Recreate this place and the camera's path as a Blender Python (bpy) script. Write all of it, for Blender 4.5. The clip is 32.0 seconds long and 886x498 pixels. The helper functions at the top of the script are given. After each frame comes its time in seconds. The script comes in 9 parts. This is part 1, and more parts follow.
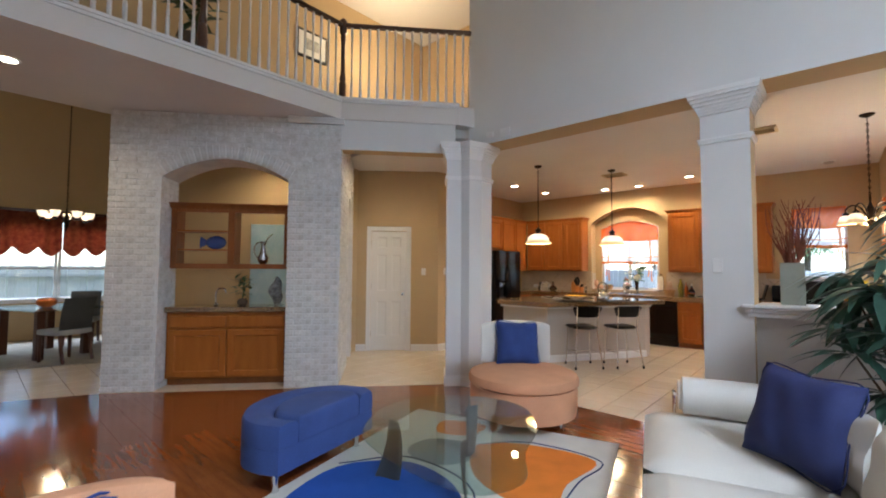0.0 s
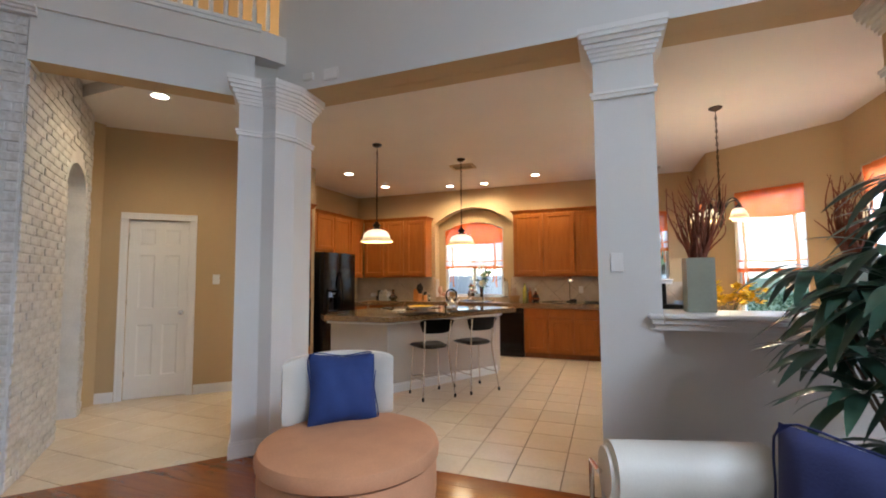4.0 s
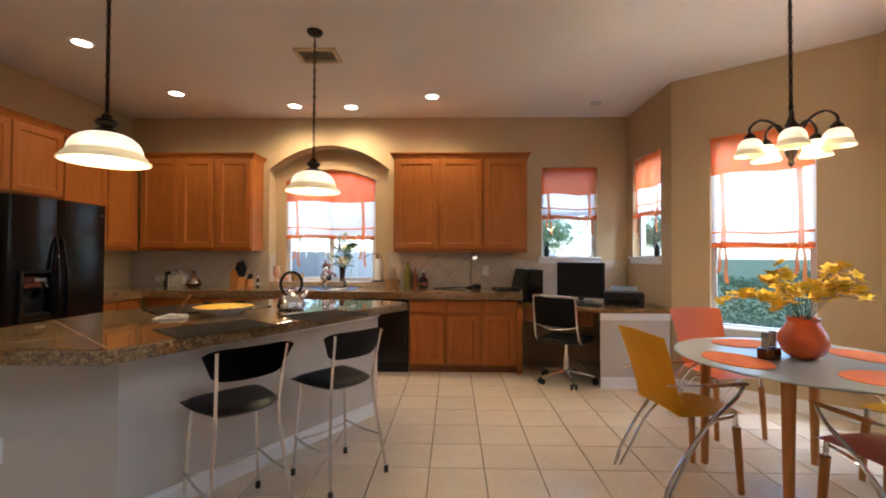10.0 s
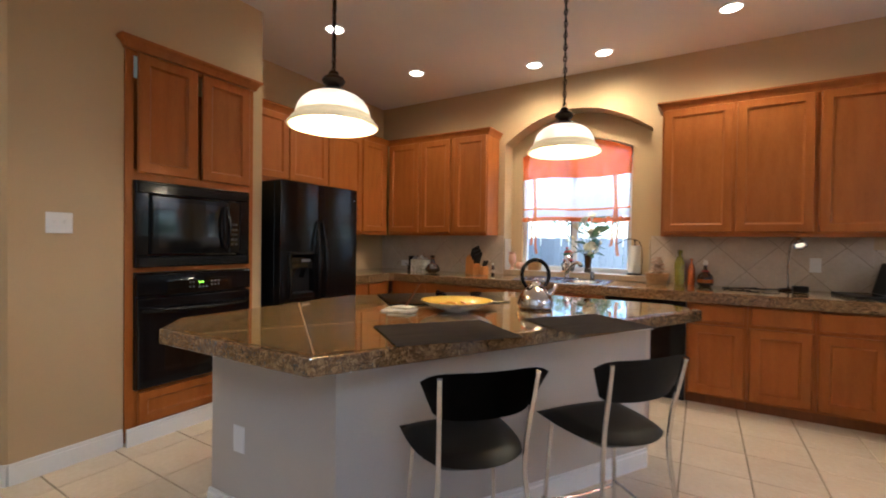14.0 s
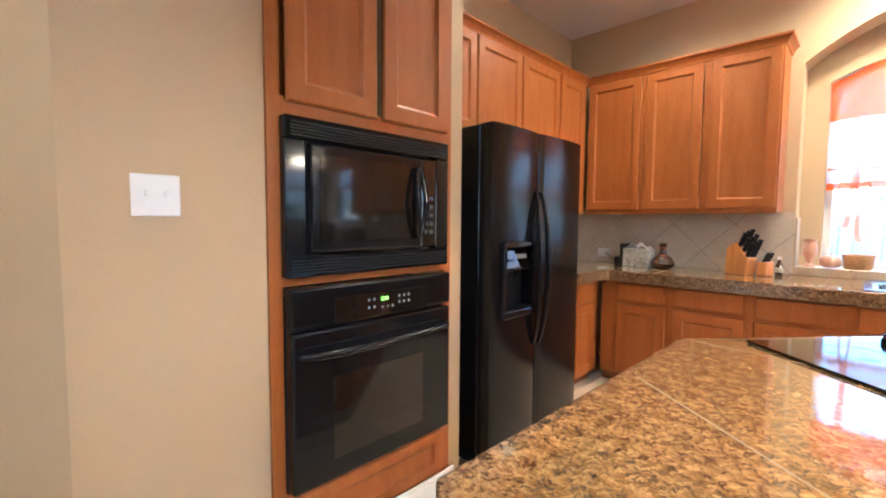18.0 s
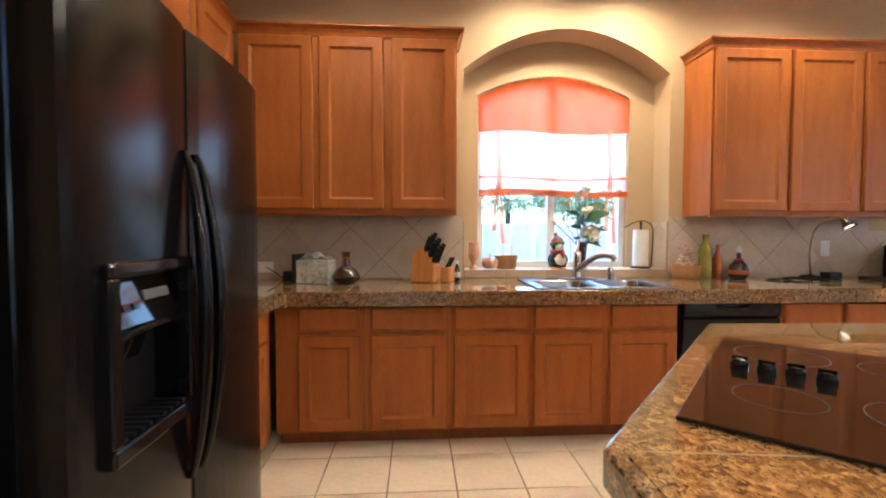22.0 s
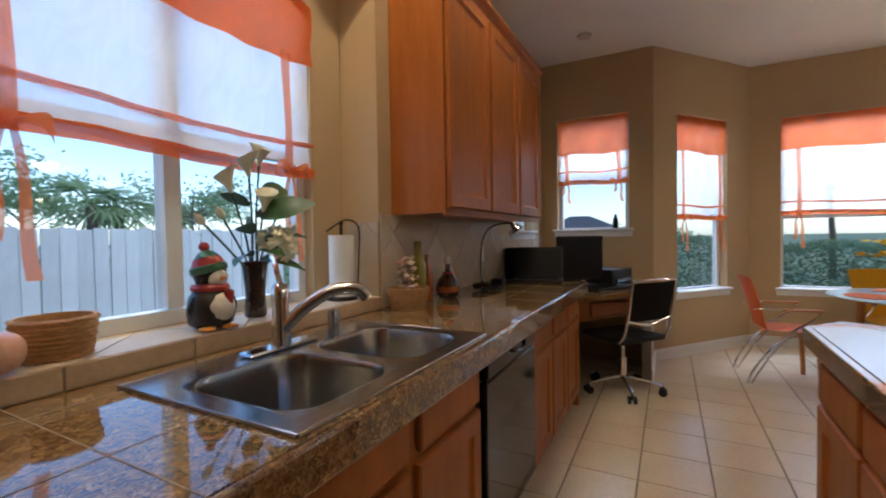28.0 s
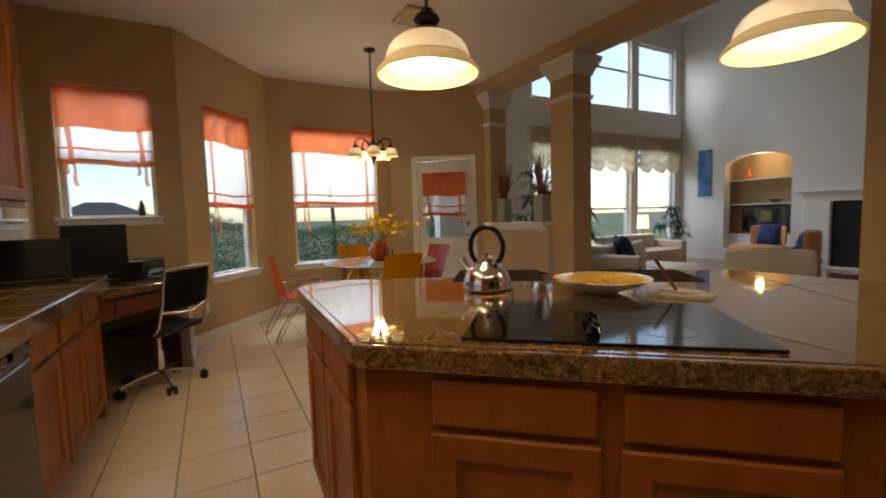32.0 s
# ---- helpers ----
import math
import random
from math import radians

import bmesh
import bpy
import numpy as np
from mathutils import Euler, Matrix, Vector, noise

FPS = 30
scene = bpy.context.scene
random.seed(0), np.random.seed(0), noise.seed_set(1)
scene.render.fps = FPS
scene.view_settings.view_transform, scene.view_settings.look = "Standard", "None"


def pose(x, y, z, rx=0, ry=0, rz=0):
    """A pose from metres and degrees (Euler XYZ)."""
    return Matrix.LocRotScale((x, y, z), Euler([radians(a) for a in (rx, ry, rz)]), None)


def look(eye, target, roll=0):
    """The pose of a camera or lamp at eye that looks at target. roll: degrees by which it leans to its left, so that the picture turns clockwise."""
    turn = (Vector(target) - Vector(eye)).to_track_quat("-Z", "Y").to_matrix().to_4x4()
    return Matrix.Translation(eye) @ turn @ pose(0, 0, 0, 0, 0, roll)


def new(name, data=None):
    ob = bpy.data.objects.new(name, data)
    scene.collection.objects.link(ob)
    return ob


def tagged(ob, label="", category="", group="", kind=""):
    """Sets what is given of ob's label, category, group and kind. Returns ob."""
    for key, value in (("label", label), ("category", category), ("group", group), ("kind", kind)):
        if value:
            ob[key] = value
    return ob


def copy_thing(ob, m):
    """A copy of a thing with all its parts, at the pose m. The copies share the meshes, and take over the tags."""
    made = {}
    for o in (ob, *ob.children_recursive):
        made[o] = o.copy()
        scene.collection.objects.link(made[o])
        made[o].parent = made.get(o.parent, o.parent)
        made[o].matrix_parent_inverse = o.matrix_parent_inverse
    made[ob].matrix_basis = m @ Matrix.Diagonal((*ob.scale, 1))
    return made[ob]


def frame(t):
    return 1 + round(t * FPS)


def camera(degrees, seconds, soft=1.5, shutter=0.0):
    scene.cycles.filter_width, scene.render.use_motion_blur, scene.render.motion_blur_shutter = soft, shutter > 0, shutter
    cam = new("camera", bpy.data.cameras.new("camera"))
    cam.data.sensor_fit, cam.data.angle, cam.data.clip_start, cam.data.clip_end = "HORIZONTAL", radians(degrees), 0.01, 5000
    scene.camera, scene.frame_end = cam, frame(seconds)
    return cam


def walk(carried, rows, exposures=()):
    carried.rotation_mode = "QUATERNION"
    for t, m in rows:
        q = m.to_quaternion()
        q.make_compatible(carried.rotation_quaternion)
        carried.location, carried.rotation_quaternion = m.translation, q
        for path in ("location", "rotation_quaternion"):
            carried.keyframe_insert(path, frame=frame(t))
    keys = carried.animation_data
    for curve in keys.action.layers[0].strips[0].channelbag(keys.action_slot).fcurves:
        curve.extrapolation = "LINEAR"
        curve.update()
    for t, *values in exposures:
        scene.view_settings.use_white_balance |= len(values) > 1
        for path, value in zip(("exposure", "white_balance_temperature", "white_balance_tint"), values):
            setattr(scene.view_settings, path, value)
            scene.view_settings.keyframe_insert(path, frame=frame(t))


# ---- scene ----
cam = camera(91.7, 32.0, soft=1.9, shutter=0.3)
PATH = [
    (0, (4.278, 3.157, 1.4), (2.934, 4.636, 1.491), 0.4),
    (0.5, (4.209, 3.365, 1.428), (2.896, 4.872, 1.506), 0.4),
    (1, (4.099, 3.517, 1.4), (2.868, 5.091, 1.493), 0.5),
    (1.5, (3.879, 3.65, 1.401), (2.784, 5.321, 1.498), 0.4),
    (2, (3.854, 3.789, 1.384), (2.847, 5.514, 1.491), 0.6),
    (2.5, (3.776, 3.961, 1.375), (2.846, 5.728, 1.487), 0.4),
    (3, (3.723, 4.101, 1.369), (2.869, 5.906, 1.485), 0.3),
    (3.5, (3.606, 4.305, 1.344), (2.839, 6.147, 1.48), 0.0),
    (5.5, (3.244, 5.087, 1.39), (2.609, 6.98, 1.493), -0.5),
    (6, (3.135, 5.327, 1.372), (2.542, 7.235, 1.467), -0.5),
    (6.5, (3.086, 5.624, 1.365), (2.503, 7.536, 1.444), -0.4),
    (7, (2.965, 5.858, 1.351), (2.456, 7.79, 1.424), 0.1),
    (7.5, (2.858, 6.085, 1.357), (2.445, 8.042, 1.415), 0.3),
    (8, (2.856, 6.387, 1.337), (2.495, 8.353, 1.401), 0.3),
    (8.5, (2.816, 6.615, 1.326), (2.537, 8.594, 1.39), 0.2),
    (9, (2.649, 6.825, 1.322), (2.517, 8.82, 1.385), 0.4),
    (9.5, (2.629, 6.949, 1.307), (2.56, 8.947, 1.363), 0.2),
    (10, (2.64, 7.037, 1.311), (2.593, 9.036, 1.344), 0.3),
    (10.5, (2.667, 7.065, 1.312), (2.599, 9.064, 1.327), 0.4),
    (11, (2.643, 7.105, 1.308), (2.546, 9.102, 1.305), 0.6),
    (11.5, (2.625, 7.153, 1.293), (2.445, 9.145, 1.28), 0.9),
    (12, (2.597, 7.211, 1.279), (2.292, 9.188, 1.258), 1.0),
    (12.5, (2.485, 7.343, 1.282), (2.05, 9.295, 1.252), 1.0),
    (13, (2.39, 7.461, 1.277), (1.787, 9.367, 1.25), 0.9),
    (13.5, (2.364, 7.648, 1.281), (1.522, 9.462, 1.246), 0.5),
    (14, (2.246, 7.857, 1.276), (1.214, 9.57, 1.246), 0.8),
    (14.5, (2.048, 7.96, 1.278), (0.907, 9.603, 1.247), 0.8),
    (15, (1.816, 8.068, 1.262), (0.586, 9.645, 1.244), 0.8),
    (15.5, (1.647, 8.206, 1.291), (0.277, 9.662, 1.24), 0.4),
    (17.5, (0.786, 8.439, 1.295), (-0.66, 9.815, 1.179), 0.2),
    (18, (0.638, 8.491, 1.291), (-0.759, 9.916, 1.159), 0.4),
    (18.5, (0.484, 8.511, 1.289), (-0.797, 10.04, 1.14), 0.7),
    (19, (0.326, 8.544, 1.271), (-0.804, 10.188, 1.13), 0.4),
    (19.5, (0.19, 8.687, 1.261), (-0.795, 10.422, 1.12), 0.7),
    (20, (0.088, 8.824, 1.264), (-0.705, 10.655, 1.125), 0.6),
    (20.5, (-0.075, 8.939, 1.254), (-0.524, 10.885, 1.145), 0.8),
    (21, (-0.141, 9.014, 1.257), (-0.308, 11.004, 1.164), 0.5),
    (21.5, (-0.138, 9.167, 1.25), (-0.109, 11.165, 1.178), 0.0),
    (22, (-0.061, 9.386, 1.244), (0.061, 11.381, 1.169), 0.1),
    (22.5, (-0.082, 9.562, 1.22), (0.202, 11.541, 1.166), -0.0),
    (23, (-0.229, 9.787, 1.21), (0.307, 11.713, 1.162), 0.1),
    (23.5, (-0.173, 9.959, 1.219), (0.416, 11.87, 1.166), -0.0),
    (24, (-0.043, 10.111, 1.225), (0.503, 12.035, 1.181), -0.2),
    (24.5, (-0.053, 10.288, 1.235), (0.574, 12.186, 1.194), -0.3),
    (26.5, (0.022, 11.072, 1.258), (1.363, 12.556, 1.216), -0.8),
    (27, (0.068, 11.185, 1.248), (1.584, 12.489, 1.21), -1.0),
    (27.5, (0.139, 11.242, 1.246), (1.78, 12.385, 1.205), -1.3),
    (28, (0.131, 11.273, 1.253), (1.902, 12.201, 1.199), -0.9),
    (28.5, (0.081, 11.334, 1.255), (1.972, 11.982, 1.205), -0.6),
    (29, (0.051, 11.368, 1.248), (2.011, 11.763, 1.208), -0.7),
    (29.5, (0.018, 11.36, 1.248), (2.012, 11.506, 1.219), -0.8),
    (30, (-0.004, 11.348, 1.245), (1.993, 11.255, 1.222), -0.6),
    (30.5, (-0.027, 11.32, 1.248), (1.948, 11.003, 1.213), -0.9),
    (31, (-0.054, 11.282, 1.243), (1.872, 10.745, 1.186), -1.3),
    (31.5, (-0.057, 11.233, 1.239), (1.795, 10.485, 1.146), -1.5),
    (32, (-0.06, 11.195, 1.239), (1.696, 10.25, 1.086), -1.6),
]
walk(cam, [(t, look(eye, target, roll)) for t, eye, target, roll in PATH],
     [(0, 2.13, 5800, 10), (6, 2.02, 5900, 10), (9, 1.9, 5650, 10), (13, 1.83, 5250, 10), (15.5, 2.34, 5000, 10), (17.5, 2.99, 4620, 10), (19, 3.32, 4850, 10), (21.0, 3.11, 5050, 10), (22.0, 2.51, 5050, 10), (23, 2.03, 4950, 10), (24.5, 1.28, 4800, 10), (27, 1.03, 5000, 10), (28.5, 1.05, 5850, 10), (30, 0.9, 7600, 10), (32, 0.86, 6800, 10)])

# ---- light ----
world = bpy.data.worlds.new("world")
scene.world = world
world.use_nodes = True
wn = world.node_tree
sky = wn.nodes.new("ShaderNodeTexSky")
sky.sky_type, sky.sun_disc = "NISHITA", False
sky.sun_elevation, sky.sun_rotation = radians(48), radians(166)
sky.air_density, sky.dust_density, sky.ozone_density = 1.0, 0.7, 1.4
wn.links.new(sky.outputs[0], wn.nodes["Background"].inputs[0])
wn.nodes["Background"].inputs[1].default_value = 0.15


def lamp(name, kind, m, energy, color=(1, 1, 1), size=0.1, size_y=None, spot=None):
    data = bpy.data.lights.new(name, kind)
    data.energy, data.color = energy, color
    if kind == "AREA":
        data.size = size
        if size_y:
            data.shape, data.size_y = "RECTANGLE", size_y
    elif kind == "SUN":
        data.angle = size
    else:
        data.shadow_soft_size = size
    if spot:
        data.spot_size, data.spot_blend = radians(spot), 0.8
    ob = new(name, data)
    ob.matrix_world = m
    return ob


WARM = (1.0, 0.755, 0.43)
DAY = (0.86, 0.93, 1.0)
# sky light over the window openings, falling in from outside
for nm, eye, target, e, w, hgt in (("sky_sink", (1.01, 13.45, 3.0), (1.01, 11.6, 0.6), 70, 1.3, 0.9), ("sky_small", (4.07, 13.2, 3.0), (4.07, 11.4, 0.6), 30, 0.9, 0.8),
                                   ("sky_nook_a", (5.5, 11.95, 3.0), (3.7, 11.95, 0.6), 48, 0.9, 0.8), ("sky_nook_b", (6.0, 11.75, 2.9), (4.6, 9.9, 0.2), 100, 1.0, 0.9),
                                   ("sky_nook_c", (6.9, 9.75, 2.9), (4.6, 9.75, 0.2), 165, 1.5, 0.9), ("sky_low", (8.0, 3.4, 3.2), (4.5, 3.4, 0.3), 250, 4.2, 1.2),
                                   ("sky_high", (8.0, 3.4, 6.0), (0.6, 6.4, 3.8), 900, 4.2, 1.2), ("sky_dining", (-8.0, 3.9, 3.0), (-5.0, 3.9, 0.3), 260, 3.0, 1.0)):
    lamp(nm, "AREA", look(eye, target), e * 0.29, DAY, w, hgt)
# ceiling and hanging lamps
# the last can is added, unseen, to brighten the wall behind the bar
for k, (x, y, e) in enumerate([(-0.47, 10.53, 30), (-0.4, 11.65, 34), (0.76, 12.06, 62), (1.42, 12.1, 62), (2.4, 11.77, 62), (-0.4, 7.25, 45), (-1.0, 3.31, 60), (-2.0, 6.2, 60)]):
    lamp("ceiling_can_lamp", "SPOT", pose(x, y, 3.04 if y > 6.5 else 3.18), e * 0.255, WARM, 0.06, spot=160)
for x, y, z, e in ((0.75, 9.325, 1.85, 14), (1.556, 10.372, 1.85, 14), (4.58, 9.545, 1.88, 34), (-5.0, 4.2, 2.12, 40), (6.3, 2.67, 1.0, 8), (6.3, 4.6, 1.0, 8), (5.1, 0.2, 2.36, 12)):
    lamp("hanging_bulb_lamp", "POINT", pose(x, y, z), e * 0.30, WARM, 0.07)
# added fill light without a fitting, to brighten the upstairs gallery walls
lamp("gallery_fill", "POINT", pose(-0.9, 7.6, 4.9), 14, WARM, 0.15)
lamp("sun", "SUN", look((3, -12, 14), (0, 0, 0)), 1.5, (1, 0.96, 0.92), radians(15))


# ---- materials ----
def mat(name, color, rough=0.5, metal=0.0, vary=0.12, scale=6.0, fine=80.0, bump=0.1, coat=0.0, two=None, stretch=(1, 1, 1), jitter=0.0, trans=0.0, spec=0.5):
    """A painted or natural surface: colour varied at two scales, fine bump."""
    m = bpy.data.materials.new(name)
    m.use_nodes = True
    nt = m.node_tree
    n, ln = nt.nodes, nt.links
    b = n["Principled BSDF"]
    tc = n.new("ShaderNodeTexCoord")
    mp = n.new("ShaderNodeMapping")
    mp.inputs["Scale"].default_value = stretch
    ln.new(tc.outputs["Object"], mp.inputs[0])
    big, small = n.new("ShaderNodeTexNoise"), n.new("ShaderNodeTexNoise")
    for t, s in ((big, scale), (small, fine)):
        t.inputs["Scale"].default_value = s
        t.inputs["Detail"].default_value = 4
        ln.new(mp.outputs[0], t.inputs["Vector"])
    mix = n.new("ShaderNodeMixRGB")
    c2 = two or tuple(c * (1 - vary * 2) for c in color)
    mix.inputs[1].default_value, mix.inputs[2].default_value = (*color, 1), (*c2, 1)
    add = n.new("ShaderNodeMath")
    add.operation = "MULTIPLY_ADD"
    add.inputs[1].default_value = 0.4
    ln.new(small.outputs[0], add.inputs[0])
    sc = n.new("ShaderNodeMath")
    sc.operation = "MULTIPLY"
    sc.inputs[1].default_value = 0.6
    ln.new(big.outputs[0], sc.inputs[0])
    ln.new(sc.outputs[0], add.inputs[2])
    ramp = n.new("ShaderNodeValToRGB")
    ramp.color_ramp.elements[0].position, ramp.color_ramp.elements[1].position = 0.35, 0.65
    ln.new(add.outputs[0], ramp.inputs[0])
    ln.new(ramp.outputs[0], mix.inputs[0])
    out = mix.outputs[0]
    if jitter:
        info, hsv = n.new("ShaderNodeObjectInfo"), n.new("ShaderNodeHueSaturation")
        mr = n.new("ShaderNodeMapRange")
        mr.inputs[3].default_value, mr.inputs[4].default_value = 1 - jitter, 1 + jitter
        ln.new(info.outputs["Random"], mr.inputs[0])
        ln.new(mr.outputs[0], hsv.inputs["Value"])
        ln.new(out, hsv.inputs["Color"])
        out = hsv.outputs[0]
    ln.new(out, b.inputs["Base Color"])
    b.inputs["Roughness"].default_value, b.inputs["Metallic"].default_value = rough, metal
    b.inputs["Coat Weight"].default_value = coat
    b.inputs["Coat Roughness"].default_value = 0.08
    b.inputs["Specular IOR Level"].default_value = spec
    if trans:
        b.inputs["Transmission Weight"].default_value = trans
    rr = n.new("ShaderNodeMapRange")
    rr.inputs[3].default_value, rr.inputs[4].default_value = max(0.02, rough - 0.06), min(1, rough + 0.08)
    ln.new(big.outputs[0], rr.inputs[0])
    ln.new(rr.outputs[0], b.inputs["Roughness"])
    if bump:
        bp = n.new("ShaderNodeBump")
        bp.inputs["Strength"].default_value, bp.inputs["Distance"].default_value = bump, 0.004
        ln.new(small.outputs[0], bp.inputs["Height"])
        ln.new(bp.outputs[0], b.inputs["Normal"])
    return m


def glow(name, color, strength, swirl=0.0):
    m = bpy.data.materials.new(name)
    m.use_nodes = True
    b = m.node_tree.nodes["Principled BSDF"]
    if swirl:
        n, ln = m.node_tree.nodes, m.node_tree.links
        nz, mr, tc, wv = n.new("ShaderNodeTexNoise"), n.new("ShaderNodeMapRange"), n.new("ShaderNodeTexCoord"), n.new("ShaderNodeBump")
        nz.inputs["Scale"].default_value, nz.inputs["Detail"].default_value = 7.0, 6
        ln.new(tc.outputs["Object"], nz.inputs["Vector"])
        mr.inputs[1].default_value, mr.inputs[2].default_value = 0.3, 0.7
        mr.inputs[3].default_value, mr.inputs[4].default_value = strength * (1 - swirl), strength * (1 + swirl)
        ln.new(nz.outputs[0], mr.inputs[0])
        ln.new(mr.outputs[0], b.inputs["Emission Strength"])
        wv.inputs["Strength"].default_value = 0.2
        ln.new(nz.outputs[0], wv.inputs["Height"])
        ln.new(wv.outputs[0], b.inputs["Normal"])
    b.inputs["Base Color"].default_value = (*color, 1)
    b.inputs["Emission Color"].default_value = (*color, 1)
    b.inputs["Emission Strength"].default_value = strength
    b.inputs["Roughness"].default_value = 0.3
    return m


def glass(name, color=(1, 1, 1), rough=0.0, clear=0.9):
    """A thin pane: mostly see-through with a real mirror gloss."""
    m = bpy.data.materials.new(name)
    m.use_nodes = True
    n, ln = m.node_tree.nodes, m.node_tree.links
    n.remove(n["Principled BSDF"])
    t, g, mx, lw = n.new("ShaderNodeBsdfTransparent"), n.new("ShaderNodeBsdfGlossy"), n.new("ShaderNodeMixShader"), n.new("ShaderNodeLayerWeight")
    t.inputs[0].default_value = (*[c * clear for c in color], 1)
    g.inputs["Roughness"].default_value = 0.02 + rough
    lw.inputs[0].default_value = 0.5
    pw, sc = n.new("ShaderNodeMath"), n.new("ShaderNodeMath")
    pw.operation, sc.operation = "POWER", "MULTIPLY_ADD"
    pw.inputs[1].default_value, sc.inputs[1].default_value, sc.inputs[2].default_value = 4.0, 0.8, 0.035
    ln.new(lw.outputs["Facing"], pw.inputs[0])
    ln.new(pw.outputs[0], sc.inputs[0])
    ln.new(sc.outputs[0], mx.inputs[0])
    ln.new(t.outputs[0], mx.inputs[1])
    ln.new(g.outputs[0], mx.inputs[2])
    ln.new(mx.outputs[0], n["Material Output"].inputs[0])
    return m


def cloth_sheer(name, color, clear):
    """Thin cloth that lets light through and is lit from behind."""
    m = bpy.data.materials.new(name)
    m.use_nodes = True
    n, ln = m.node_tree.nodes, m.node_tree.links
    n.remove(n["Principled BSDF"])
    d, tl, tr = n.new("ShaderNodeBsdfDiffuse"), n.new("ShaderNodeBsdfTranslucent"), n.new("ShaderNodeBsdfTransparent")
    m1, m2 = n.new("ShaderNodeMixShader"), n.new("ShaderNodeMixShader")
    nz = n.new("ShaderNodeTexNoise")
    nz.inputs["Scale"].default_value = 9
    mr = n.new("ShaderNodeMapRange")
    mr.inputs[3].default_value, mr.inputs[4].default_value = max(0, clear - 0.06), clear + 0.06
    ln.new(nz.outputs[0], mr.inputs[0])
    d.inputs[0].default_value = tl.inputs[0].default_value = (*color, 1)
    m1.inputs[0].default_value = 0.6
    ln.new(d.outputs[0], m1.inputs[1])
    ln.new(tl.outputs[0], m1.inputs[2])
    ln.new(mr.outputs[0], m2.inputs[0])
    ln.new(m1.outputs[0], m2.inputs[1])
    ln.new(tr.outputs[0], m2.inputs[2])
    ln.new(m2.outputs[0], n["Material Output"].inputs[0])
    return m


def granite(name, a, b, c, rough=0.06):
    m = bpy.data.materials.new(name)
    m.use_nodes = True
    n, ln = m.node_tree.nodes, m.node_tree.links
    bs = n["Principled BSDF"]
    tc = n.new("ShaderNodeTexCoord")
    v, nz = n.new("ShaderNodeTexVoronoi"), n.new("ShaderNodeTexNoise")
    v.inputs["Scale"].default_value, nz.inputs["Scale"].default_value, nz.inputs["Detail"].default_value = 120, 34, 10
    nz.inputs["Roughness"].default_value = 0.7
    wob = n.new("ShaderNodeMixRGB")
    wob.blend_type = "ADD"
    wob.inputs[0].default_value = 0.09
    ln.new(tc.outputs["Object"], nz.inputs["Vector"])
    ln.new(tc.outputs["Object"], wob.inputs[1])
    ln.new(nz.outputs["Color"], wob.inputs[2])
    ln.new(wob.outputs[0], v.inputs["Vector"])
    r = n.new("ShaderNodeValToRGB")
    els = r.color_ramp.elements
    els[0].position, els[0].color = 0.30, (*a, 1)
    els[1].position, els[1].color = 0.72, (*c, 1)
    e = els.new(0.5)
    e.color = (*b, 1)
    mx = n.new("ShaderNodeMixRGB")
    mx.inputs[0].default_value = 0.45
    ln.new(nz.outputs[0], mx.inputs[1])
    ln.new(v.outputs["Color"], mx.inputs[2])
    ln.new(mx.outputs[0], r.inputs[0])
    ln.new(r.outputs[0], bs.inputs["Base Color"])
    bs.inputs["Roughness"].default_value = rough
    bs.inputs["Specular IOR Level"].default_value = 0.8
    bs.inputs["Coat Weight"].default_value, bs.inputs["Coat Roughness"].default_value, bs.inputs["Coat IOR"].default_value = 0.55, 0.02, 1.6
    return m


TAN = mat("tan_wall_paint", (0.515, 0.373, 0.203), 0.75, vary=0.03, scale=1.5, fine=140, bump=0.06)
WHITE = mat("white_wall_paint", (0.70, 0.69, 0.67), 0.7, vary=0.025, scale=1.5, fine=140, bump=0.06)
CEIL = mat("ceiling_paint", (0.74, 0.70, 0.66), 0.85, vary=0.02, scale=2, fine=120, bump=0.12)
TRIM = mat("white_trim_paint", (0.78, 0.77, 0.75), 0.35, vary=0.02, scale=3, fine=60, bump=0.02)
MAPLE = mat("honey_maple", (0.37, 0.120, 0.019), 0.38, two=(0.29, 0.085, 0.012), scale=3.5, fine=30, bump=0.03, stretch=(5, 5, 0.7), coat=0.0, spec=0.28)
# darker tone of the maple, for toe kicks, desk front and bar cabinet
MAPLE_DARK = mat("dark_maple", (0.235, 0.078, 0.018), 0.36, two=(0.175, 0.053, 0.012), scale=3.5, fine=30, bump=0.03, stretch=(5, 5, 0.7), coat=0.08, spec=0.35)
GRANITE = granite("brown_granite_tile", (0.055, 0.028, 0.010), (0.205, 0.115, 0.038), (0.42, 0.275, 0.115))
GRANITE_EDGE = granite("brown_granite_edge", (0.040, 0.022, 0.011), (0.165, 0.090, 0.036), (0.40, 0.26, 0.125), 0.14)
TILE = mat("cream_floor_tile", (0.74, 0.63, 0.48), 0.22, two=(0.65, 0.53, 0.385), scale=4, fine=40, bump=0.03, jitter=0.05)
GROUT = mat("floor_grout", (0.24, 0.18, 0.125), 0.9, vary=0.1)
SPLASH = mat("stone_splash_tile", (0.56, 0.47, 0.36), 0.4, two=(0.47, 0.385, 0.29), scale=7, fine=50, bump=0.05, jitter=0.05)
EDGE_TILE = mat("tan_edge_tile", (0.46, 0.34, 0.22), 0.35, two=(0.36, 0.25, 0.15), scale=9, fine=60, bump=0.05, jitter=0.08)
SPLASH_GROUT = mat("splash_grout", (0.33, 0.26, 0.19), 0.9)
